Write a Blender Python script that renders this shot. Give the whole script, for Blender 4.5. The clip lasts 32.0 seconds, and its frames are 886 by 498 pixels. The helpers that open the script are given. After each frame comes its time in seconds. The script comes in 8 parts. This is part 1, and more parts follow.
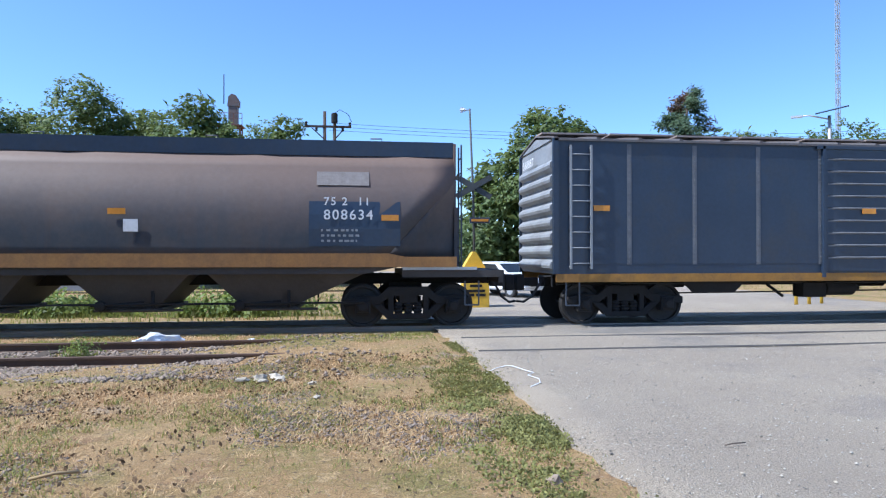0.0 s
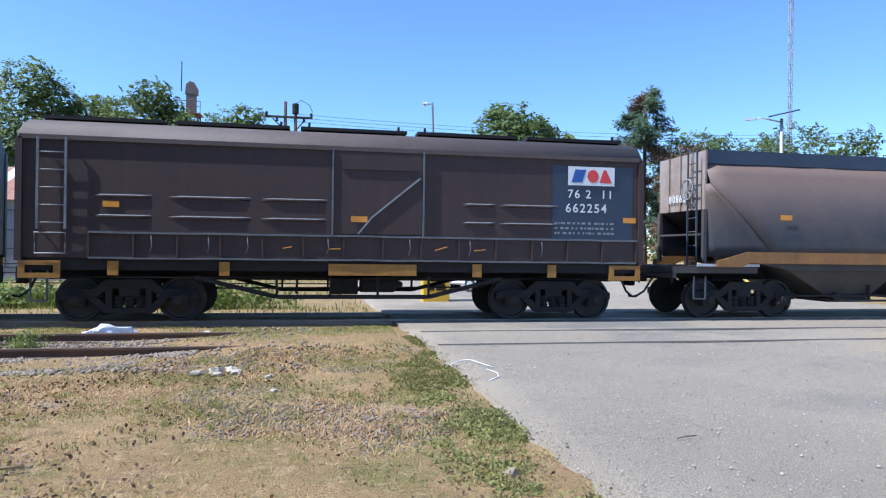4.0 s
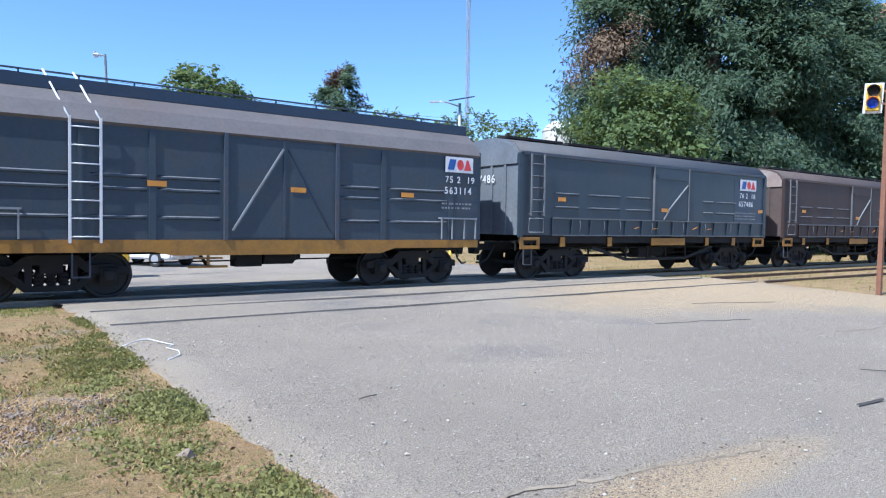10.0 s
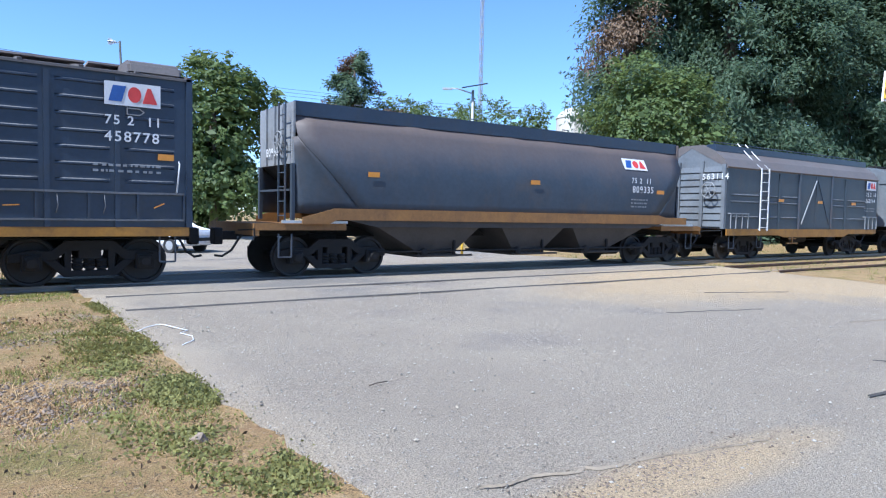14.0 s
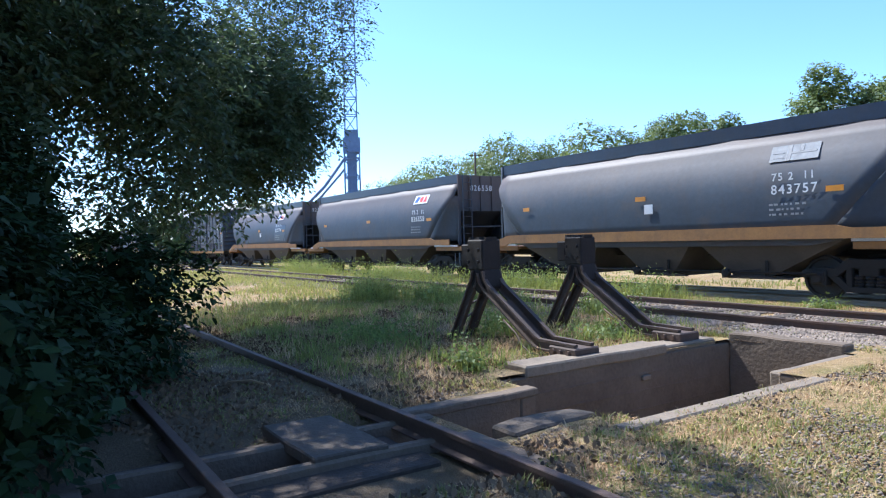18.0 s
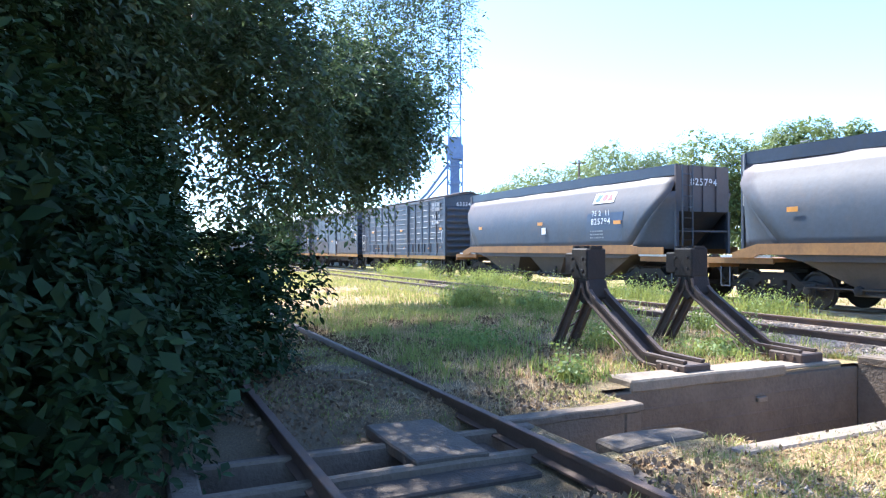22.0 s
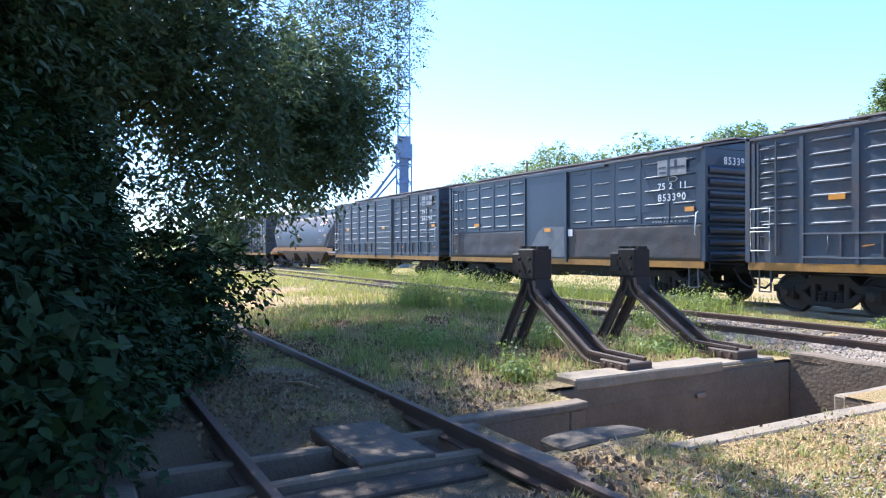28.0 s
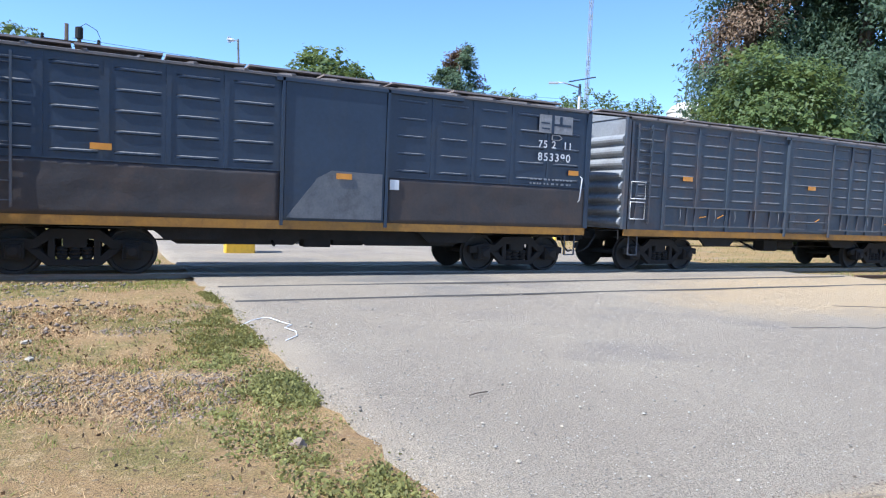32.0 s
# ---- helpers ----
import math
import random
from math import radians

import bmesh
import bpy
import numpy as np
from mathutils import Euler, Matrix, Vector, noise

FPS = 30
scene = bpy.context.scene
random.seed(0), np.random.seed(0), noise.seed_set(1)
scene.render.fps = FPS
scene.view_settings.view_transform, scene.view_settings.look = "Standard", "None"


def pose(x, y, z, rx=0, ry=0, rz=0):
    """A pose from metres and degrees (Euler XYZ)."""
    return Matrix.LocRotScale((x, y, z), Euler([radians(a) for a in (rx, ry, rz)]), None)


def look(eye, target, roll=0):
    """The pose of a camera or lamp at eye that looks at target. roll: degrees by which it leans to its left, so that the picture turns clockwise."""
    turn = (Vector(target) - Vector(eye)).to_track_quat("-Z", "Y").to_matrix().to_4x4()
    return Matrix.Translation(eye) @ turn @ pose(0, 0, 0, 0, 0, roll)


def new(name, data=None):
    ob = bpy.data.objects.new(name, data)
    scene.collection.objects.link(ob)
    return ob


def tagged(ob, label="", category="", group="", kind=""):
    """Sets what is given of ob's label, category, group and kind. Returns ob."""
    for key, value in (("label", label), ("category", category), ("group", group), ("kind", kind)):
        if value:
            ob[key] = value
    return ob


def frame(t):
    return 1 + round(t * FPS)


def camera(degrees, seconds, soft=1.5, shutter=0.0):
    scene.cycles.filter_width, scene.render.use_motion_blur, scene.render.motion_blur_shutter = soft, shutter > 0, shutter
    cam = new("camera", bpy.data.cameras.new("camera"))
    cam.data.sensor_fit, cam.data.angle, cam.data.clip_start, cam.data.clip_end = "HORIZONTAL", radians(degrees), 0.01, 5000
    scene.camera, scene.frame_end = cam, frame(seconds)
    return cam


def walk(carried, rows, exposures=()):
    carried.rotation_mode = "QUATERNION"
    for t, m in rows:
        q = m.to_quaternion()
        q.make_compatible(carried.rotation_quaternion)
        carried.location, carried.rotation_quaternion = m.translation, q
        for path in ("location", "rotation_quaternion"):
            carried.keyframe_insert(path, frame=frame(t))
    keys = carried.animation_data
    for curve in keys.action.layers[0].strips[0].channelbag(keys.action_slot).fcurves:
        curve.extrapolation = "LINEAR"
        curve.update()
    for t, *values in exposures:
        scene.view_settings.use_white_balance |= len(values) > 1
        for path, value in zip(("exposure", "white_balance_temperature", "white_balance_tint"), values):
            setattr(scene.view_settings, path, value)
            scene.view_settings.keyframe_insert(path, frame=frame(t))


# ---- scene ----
cam = camera(66.26, 32.0, 1.2)
PATH = [
    (0.0, pose(-0.009, -0.003, 1.447, 90.54, 0.04, -7.50)),
    (0.5, pose(-0.001, -0.011, 1.437, 91.11, 0.06, -8.71)),
    (1.0, pose(-0.009, -0.007, 1.433, 90.92, -0.11, -8.51)),
    (1.5, pose(-0.009, -0.012, 1.438, 90.48, -0.15, -8.73)),
    (2.0, pose(-0.003, -0.008, 1.437, 90.48, -0.43, -9.69)),
    (2.5, pose(-0.005, -0.006, 1.431, 90.62, -0.25, -9.62)),
    (3.0, pose(-0.010, 0.009, 1.438, 90.54, -0.64, -9.33)),
    (3.5, pose(-0.006, 0.003, 1.436, 90.44, -0.80, -9.90)),
    (4.0, pose(-0.006, 0.010, 1.441, 90.08, -0.76, -10.81)),
    (4.5, pose(-0.002, 0.012, 1.437, 90.34, -0.69, -11.66)),
    (6.5, pose(0.138, 0.104, 1.416, 88.54, -2.27, -36.84)),
    (7.0, pose(0.161, 0.082, 1.415, 88.13, -1.96, -39.17)),
    (7.5, pose(0.181, 0.029, 1.421, 88.66, -1.88, -42.36)),
    (8.0, pose(0.172, 0.034, 1.423, 88.56, -2.09, -44.18)),
    (8.5, pose(0.159, 0.045, 1.419, 88.67, -1.94, -42.90)),
    (9.0, pose(0.152, 0.080, 1.406, 88.81, -3.02, -41.38)),
    (9.5, pose(0.176, 0.068, 1.403, 86.72, -0.81, -36.42)),
    (10.0, pose(0.146, 0.057, 1.401, 88.12, -0.81, -35.82)),
    (10.5, pose(0.148, 0.043, 1.412, 88.75, -0.96, -36.91)),
    (11.0, pose(0.146, 0.023, 1.413, 88.72, -1.56, -36.45)),
    (11.5, pose(0.150, 0.033, 1.408, 88.50, -1.79, -35.72)),
    (12.0, pose(0.172, 0.012, 1.413, 87.52, -2.08, -37.22)),
    (12.5, pose(0.171, 0.049, 1.401, 86.67, -1.42, -38.52)),
    (13.0, pose(0.177, 0.065, 1.402, 87.04, -1.97, -37.88)),
    (13.5, pose(0.162, 0.051, 1.408, 87.07, -2.17, -37.35)),
    (14.0, pose(0.147, 0.029, 1.409, 87.04, -1.07, -34.75)),
    (14.5, pose(0.118, 0.072, 1.401, 87.63, -0.62, -30.39)),
    (15.0, pose(-0.065, 0.131, 1.398, 88.94, -0.88, -14.46)),
    (15.5, pose(-0.149, 0.006, 1.403, 89.17, 0.90, 21.09)),
    (17.5, pose(-0.091, -0.044, 1.388, 88.93, 0.57, 53.01)),
    (18.0, pose(-0.089, -0.059, 1.390, 89.27, 1.60, 57.03)),
    (18.5, pose(-0.118, -0.085, 1.388, 89.15, 1.62, 66.71)),
    (19.0, pose(-0.120, -0.081, 1.385, 89.58, 1.77, 72.47)),
    (19.5, pose(-0.125, -0.079, 1.394, 89.11, 2.29, 73.50)),
    (20.0, pose(-0.113, -0.078, 1.391, 89.43, 1.42, 70.82)),
    (20.5, pose(-0.109, -0.072, 1.394, 89.37, 1.78, 66.66)),
    (21.0, pose(-0.117, -0.075, 1.388, 89.75, 0.46, 64.96)),
    (21.5, pose(-0.132, -0.079, 1.388, 89.33, 0.23, 66.05)),
    (22.0, pose(-0.132, -0.085, 1.383, 90.00, 0.18, 65.45)),
    (22.5, pose(-0.124, -0.078, 1.382, 89.47, -0.05, 65.82)),
    (23.0, pose(-0.154, -0.076, 1.381, 89.83, 0.31, 65.32)),
    (23.5, pose(-0.136, -0.079, 1.385, 89.82, 0.26, 64.93)),
    (24.0, pose(-0.134, -0.077, 1.386, 90.26, 0.26, 64.11)),
    (24.5, pose(-0.143, -0.079, 1.380, 89.96, 0.28, 64.79)),
    (25.0, pose(-0.135, -0.084, 1.387, 90.60, 0.06, 63.42)),
    (25.5, pose(-0.135, -0.082, 1.385, 90.48, 0.06, 62.38)),
    (27.5, pose(-0.125, -0.071, 1.399, 90.57, -0.23, 62.60)),
    (28.0, pose(-0.134, -0.062, 1.394, 89.94, 0.12, 61.17)),
    (28.5, pose(-0.097, -0.035, 1.399, 89.76, -0.05, 56.35)),
    (29.0, pose(-0.133, -0.010, 1.392, 89.03, -1.80, 43.10)),
    (29.5, pose(-0.097, 0.039, 1.401, 87.63, -3.11, 32.92)),
    (30.0, pose(-0.056, 0.054, 1.407, 88.09, -4.76, 22.08)),
    (30.5, pose(-0.040, 0.105, 1.381, 89.41, -1.72, 9.64)),
    (31.0, look((-0.035, -0.064, 1.477), (0.136, 1.927, 1.390), 1.9)),
    (31.5, look((0.016, -0.061, 1.468), (0.604, 1.848, 1.360), 2.2)),
    (32.0, look((0.225, 0.259, 1.486), (1.114, 2.046, 1.357), 2.3)),
]
EXPOSURES = [(0.0, 0.85, 5340, 10), (14.5, 0.88, 5260, 10), (15.5, 0.92, 5330, 10), (17.5, 1.15, 5330, 10), (18.2, 1.35, 5380, 10), (19.0, 2.4, 5480, 10), (20.0, 2.75, 5580, 10), (21.0, 2.45, 5530, 10), (23.0, 2.15, 5480, 10), (28.0, 1.8, 5430, 10), (29.0, 1.38, 5630, 10), (30.0, 1.25, 5730, 10), (31.0, 1.02, 5530, 10), (32.0, 1.0, 5480, 10)]
walk(cam, PATH, EXPOSURES)

# ---- daylight: high sun from the train's tail, grazing the near sides of the wagons ----
TO_SUN = Vector((-0.60, -0.11, 0.79)).normalized()
world = bpy.data.worlds.new("sky")
scene.world = world
world.use_nodes = True
wn = world.node_tree
wn.nodes.clear()
w_out = wn.nodes.new("ShaderNodeOutputWorld")
w_bg = wn.nodes.new("ShaderNodeBackground")
w_sky = wn.nodes.new("ShaderNodeTexSky")
w_sky.sky_type = "NISHITA"
w_sky.sun_disc = False
w_sky.sun_elevation = math.asin(TO_SUN.z)
w_sky.sun_rotation = math.atan2(TO_SUN.x, TO_SUN.y)
w_sky.altitude = 1200.0
w_sky.air_density, w_sky.dust_density, w_sky.ozone_density = 1.0, 0.7, 5.0
w_bg.inputs["Strength"].default_value = 0.125
wn.links.new(w_sky.outputs[0], w_bg.inputs["Color"])
wn.links.new(w_bg.outputs[0], w_out.inputs["Surface"])
sun = new("sun", bpy.data.lights.new("sun", "SUN"))
sun.data.energy, sun.data.angle, sun.data.color = 4.2, radians(0.53), (1.0, 0.93, 0.82)
sun.matrix_basis = look(TO_SUN * 60, (0, 0, 0))


# ---- materials ----
def material(name, base, rough=0.7, metal=0.0, other=None, scale=3.0, mix=0.5, fine=40.0, bump=0.15, dirt=None, dirt_amount=0.4, dirt_scale=0.8, spread=0.0, translucent=0.0, dust=None, streak=None, gloss=0.5):
    """A surface with colour variation at two scales, stains of a second colour and fine relief."""
    m = bpy.data.materials.new(name)
    m.use_nodes = True
    nt = m.node_tree
    bs = nt.nodes["Principled BSDF"]
    tc = nt.nodes.new("ShaderNodeTexCoord")
    src = tc.outputs["Object"]

    def noise_tex(sc, detail=5.0, ro=0.6):
        n = nt.nodes.new("ShaderNodeTexNoise")
        n.inputs["Scale"].default_value, n.inputs["Detail"].default_value, n.inputs["Roughness"].default_value = sc, detail, ro
        nt.links.new(src, n.inputs["Vector"])
        return n.outputs["Fac"]

    def ramp(fac, lo, hi):
        r = nt.nodes.new("ShaderNodeMapRange")
        r.inputs["From Min"].default_value, r.inputs["From Max"].default_value = lo, hi
        nt.links.new(fac, r.inputs["Value"])
        return r.outputs["Result"]

    def blend(fac, a, b, kind="MIX"):
        x = nt.nodes.new("ShaderNodeMix")
        x.data_type, x.blend_type = "RGBA", kind
        for sock, val in ((x.inputs[6], a), (x.inputs[7], b)):
            if isinstance(val, tuple):
                sock.default_value = (*val, 1.0)
            else:
                nt.links.new(val, sock)
        if isinstance(fac, float):
            x.inputs[0].default_value = fac
        else:
            nt.links.new(fac, x.inputs[0])
        return x.outputs[2]

    other = other or tuple(min(1.0, c * 1.45 + 0.01) for c in base)
    col = blend(ramp(noise_tex(scale), 0.5 - mix * 0.35, 0.5 + mix * 0.35), tuple(base), tuple(other))
    if dirt:
        col = blend(ramp(noise_tex(dirt_scale, 8.0, 0.7), 0.62 - dirt_amount * 0.3, 0.75), col, tuple(dirt))
    if streak:
        mp = nt.nodes.new("ShaderNodeMapping")
        mp.inputs["Scale"].default_value = (3.2, 3.2, 0.28)
        nt.links.new(src, mp.inputs["Vector"])
        n = nt.nodes.new("ShaderNodeTexNoise")
        n.inputs["Scale"].default_value, n.inputs["Detail"].default_value, n.inputs["Roughness"].default_value = 1.0, 7.0, 0.7
        nt.links.new(mp.outputs[0], n.inputs["Vector"])
        r = nt.nodes.new("ShaderNodeMapRange")
        r.inputs["From Min"].default_value, r.inputs["From Max"].default_value, r.inputs["To Max"].default_value = 0.5, 0.72, streak[1]
        nt.links.new(n.outputs["Fac"], r.inputs["Value"])
        col = blend(r.outputs["Result"], col, tuple(streak[0]))
    # Tints by height: brown dust plus the sunlit paleness of the curved top.
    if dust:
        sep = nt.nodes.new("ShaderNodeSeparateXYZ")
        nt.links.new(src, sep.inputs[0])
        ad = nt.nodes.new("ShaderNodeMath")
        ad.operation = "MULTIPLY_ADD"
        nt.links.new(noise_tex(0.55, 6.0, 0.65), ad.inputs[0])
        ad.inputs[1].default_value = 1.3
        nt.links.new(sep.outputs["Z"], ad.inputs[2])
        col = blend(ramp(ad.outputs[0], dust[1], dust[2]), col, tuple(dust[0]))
    fine_fac = noise_tex(fine, 3.0)
    col = blend(0.35, col, blend(fine_fac, tuple(c * 0.55 for c in base), tuple(min(1.0, c * 1.5) for c in other)))
    if spread:
        oi = nt.nodes.new("ShaderNodeNewGeometry")
        hsv = nt.nodes.new("ShaderNodeHueSaturation")
        mr = nt.nodes.new("ShaderNodeMapRange")
        mr.inputs["To Min"].default_value, mr.inputs["To Max"].default_value = 1.0 - spread, 1.0 + spread
        nt.links.new(oi.outputs["Random Per Island"], mr.inputs["Value"])
        nt.links.new(mr.outputs["Result"], hsv.inputs["Value"])
        nt.links.new(col, hsv.inputs["Color"])
        col = hsv.outputs["Color"]
    nt.links.new(col, bs.inputs["Base Color"])
    bs.inputs["Roughness"].default_value, bs.inputs["Metallic"].default_value = rough, metal
    bs.inputs["Specular IOR Level"].default_value = gloss
    if bump:
        b = nt.nodes.new("ShaderNodeBump")
        b.inputs["Strength"].default_value, b.inputs["Distance"].default_value = bump, 0.02
        nt.links.new(fine_fac, b.inputs["Height"])
        nt.links.new(b.outputs["Normal"], bs.inputs["Normal"])
    if translucent:
        tr = nt.nodes.new("ShaderNodeBsdfTranslucent")
        mx = nt.nodes.new("ShaderNodeMixShader")
        mx.inputs["Fac"].default_value = translucent
        hs = nt.nodes.new("ShaderNodeHueSaturation")
        hs.inputs["Value"].default_value, hs.inputs["Hue"].default_value = 1.6, 0.47
        nt.links.new(col, hs.inputs["Color"])
        nt.links.new(hs.outputs["Color"], tr.inputs["Color"])
        nt.links.new(bs.outputs[0], mx.inputs[1])
        nt.links.new(tr.outputs[0], mx.inputs[2])
        nt.links.new(mx.outputs[0], nt.nodes["Material Output"].inputs["Surface"])
    return m


M = {}
# Upper colour holds both dust and the sun-facing brightness of the curved sheet.
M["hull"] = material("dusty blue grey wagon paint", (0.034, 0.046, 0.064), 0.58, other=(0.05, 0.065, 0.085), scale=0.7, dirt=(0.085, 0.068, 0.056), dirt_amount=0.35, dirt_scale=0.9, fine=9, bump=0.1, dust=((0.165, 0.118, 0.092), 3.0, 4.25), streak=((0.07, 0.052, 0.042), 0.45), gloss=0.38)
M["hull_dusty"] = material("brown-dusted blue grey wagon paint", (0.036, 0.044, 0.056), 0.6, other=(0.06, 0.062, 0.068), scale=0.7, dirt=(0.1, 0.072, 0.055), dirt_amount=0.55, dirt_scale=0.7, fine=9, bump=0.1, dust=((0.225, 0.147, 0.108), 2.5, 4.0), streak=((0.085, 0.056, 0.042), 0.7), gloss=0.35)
M["navy"] = material("dark navy wagon paint", (0.016, 0.028, 0.052), 0.4, other=(0.027, 0.043, 0.073), scale=0.8, dirt=(0.042, 0.04, 0.04), dirt_amount=0.4, dirt_scale=1.1, fine=12, bump=0.1, streak=((0.048, 0.046, 0.046), 0.4))
M["slate"] = material("faded slate blue wagon paint", (0.036, 0.052, 0.075), 0.5, other=(0.055, 0.072, 0.096), scale=0.9, dirt=(0.11, 0.062, 0.04), dirt_amount=0.45, dirt_scale=1.1, fine=12, bump=0.1, streak=((0.12, 0.09, 0.07), 0.7))
M["rustbrown"] = material("oxide brown wagon paint", (0.032, 0.019, 0.017), 0.6, other=(0.055, 0.03, 0.024), scale=0.8, dirt=(0.016, 0.016, 0.02), dirt_scale=0.8, fine=14, bump=0.1, streak=((0.075, 0.045, 0.035), 0.5))
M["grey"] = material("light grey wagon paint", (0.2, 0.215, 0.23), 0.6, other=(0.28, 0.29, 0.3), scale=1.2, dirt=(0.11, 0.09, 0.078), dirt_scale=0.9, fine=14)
M["roof"] = material("weathered wagon roof", (0.1, 0.092, 0.09), 0.7, other=(0.15, 0.135, 0.13), scale=1.4, dirt=(0.1, 0.065, 0.05), dirt_scale=0.7, fine=14)
M["yellow"] = material("dirty yellow sill paint", (0.3, 0.14, 0.018), 0.6, other=(0.41, 0.2, 0.025), scale=1.2, dirt=(0.085, 0.05, 0.028), dirt_amount=0.85, dirt_scale=2.3, fine=18)
M["ochre"] = material("rust-stained ochre sill paint", (0.24, 0.115, 0.032), 0.7, other=(0.33, 0.165, 0.045), scale=0.9, dirt=(0.1, 0.055, 0.032), dirt_amount=0.9, dirt_scale=1.6, fine=18, streak=((0.09, 0.05, 0.03), 0.6))
M["battered"] = material("battered brown grey sheet", (0.034, 0.034, 0.038), 0.6, other=(0.052, 0.042, 0.038), scale=0.9, dirt=(0.085, 0.052, 0.034), dirt_amount=0.5, dirt_scale=1.1, fine=14, bump=0.3, streak=((0.075, 0.048, 0.034), 0.5))
M["tar"] = material("tarred rusty steel", (0.012, 0.01, 0.009), 0.8, other=(0.028, 0.019, 0.014), scale=4, fine=30, bump=0.3)
M["strut"] = material("dark rusted strut rail", (0.055, 0.036, 0.028), 0.75, other=(0.1, 0.064, 0.046), scale=4, fine=40, bump=0.3)
M["orange"] = material("orange reflector", (0.5, 0.2, 0.02), 0.4, fine=60)
M["white"] = material("chalky white paint", (0.62, 0.63, 0.64), 0.6, other=(0.75, 0.75, 0.75), scale=2, dirt=(0.25, 0.22, 0.2), dirt_amount=0.2, dirt_scale=2.5, fine=40)
M["blue"] = material("sign blue", (0.02, 0.07, 0.25), 0.5)
M["red"] = material("sign red", (0.45, 0.035, 0.03), 0.5)
M["iron"] = material("oily black bogie steel", (0.009, 0.0088, 0.009), 0.88, other=(0.018, 0.0165, 0.0155), scale=3, dirt=(0.028, 0.022, 0.018), dirt_scale=2, fine=30, bump=0.25)
M["tread"] = material("worn wheel steel", (0.022, 0.02, 0.019), 0.7, metal=0.2, fine=30)
M["railside"] = material("rusty rail steel", (0.075, 0.045, 0.032), 0.75, other=(0.12, 0.07, 0.045), scale=4, fine=50, bump=0.2)
M["timber"] = material("weathered sleeper timber", (0.045, 0.033, 0.023), 0.95, other=(0.085, 0.062, 0.044), scale=5, dirt=(0.04, 0.034, 0.03), dirt_scale=3, fine=35, bump=0.5)
M["concrete"] = material("old stained concrete", (0.19, 0.145, 0.1), 0.9, other=(0.27, 0.21, 0.15), scale=2.0, dirt=(0.06, 0.05, 0.04), dirt_amount=0.55, dirt_scale=1.3, fine=25, bump=0.5)
M["stone"] = material("ballast stone", (0.165, 0.128, 0.098), 0.9, other=(0.265, 0.207, 0.158), scale=6, fine=60, bump=0.3, spread=0.45)
M["bark"] = material("tree bark", (0.09, 0.07, 0.055), 0.95, other=(0.14, 0.11, 0.085), scale=6, fine=40, bump=0.7)
M["leaf"] = material("green leaves", (0.045, 0.09, 0.022), 0.5, other=(0.075, 0.13, 0.03), scale=0.6, fine=5, bump=0, spread=0.35, translucent=0.3)
M["leaf_far"] = material("far green foliage", (0.075, 0.12, 0.036), 0.6, other=(0.13, 0.18, 0.055), scale=0.3, fine=3, bump=0, spread=0.25, translucent=0.35)
M["leaf_bush"] = material("dark bush leaves", (0.016, 0.034, 0.011), 0.62, other=(0.028, 0.052, 0.017), scale=0.8, fine=6, bump=0, spread=0.35, translucent=0.12, gloss=0.15)
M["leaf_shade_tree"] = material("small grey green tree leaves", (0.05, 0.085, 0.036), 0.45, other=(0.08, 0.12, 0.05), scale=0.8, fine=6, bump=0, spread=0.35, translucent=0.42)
M["needle"] = material("dark conifer foliage", (0.062, 0.112, 0.066), 0.65, other=(0.11, 0.165, 0.095), scale=0.35, fine=3, bump=0, spread=0.3, translucent=0.5)
M["needle_dead"] = material("browned conifer foliage", (0.15, 0.1, 0.06), 0.8, other=(0.21, 0.145, 0.09), scale=0.5, fine=3, bump=0, spread=0.3, translucent=0.1)
M["grass"] = material("green grass blades", (0.155, 0.185, 0.045), 0.6, other=(0.24, 0.25, 0.07), scale=0.4, fine=4, bump=0, spread=0.3, translucent=0.45)
M["straw"] = material("dry grass blades", (0.42, 0.29, 0.14), 0.8, other=(0.54, 0.4, 0.21), scale=0.4, fine=4, bump=0, spread=0.35, translucent=0.2)
M["metal_light"] = material("galvanised steel", (0.35, 0.36, 0.37), 0.45, metal=0.4, fine=30)
M["rusty"] = material("rusted steel post", (0.16, 0.07, 0.04), 0.8, other=(0.24, 0.11, 0.06), scale=5, fine=40, bump=0.2)
M["brick"] = material("faded orange wall paint", (0.32, 0.15, 0.08), 0.85, other=(0.4, 0.22, 0.13), scale=1, fine=20)
M["lattice"] = material("blue painted lattice steel", (0.1, 0.16, 0.28), 0.5, fine=20)
M["plaster"] = material("pale plaster", (0.55, 0.53, 0.48), 0.85, other=(0.65, 0.62, 0.56), scale=0.8, dirt=(0.35, 0.3, 0.25), dirt_scale=0.4, fine=12)
M["glass"] = material("dark glass", (0.015, 0.02, 0.025), 0.08, bump=0)
M["lens_blue"] = material("dark blue signal lens", (0.01, 0.03, 0.3), 0.15, bump=0)
M["lens_amber"] = material("amber signal lens", (0.5, 0.16, 0.02), 0.2, bump=0)
M["plastic"] = material("white plastic bag", (0.75, 0.75, 0.76), 0.35, fine=30)
M["rubber"] = material("black rubber", (0.015, 0.015, 0.015), 0.7, fine=30)


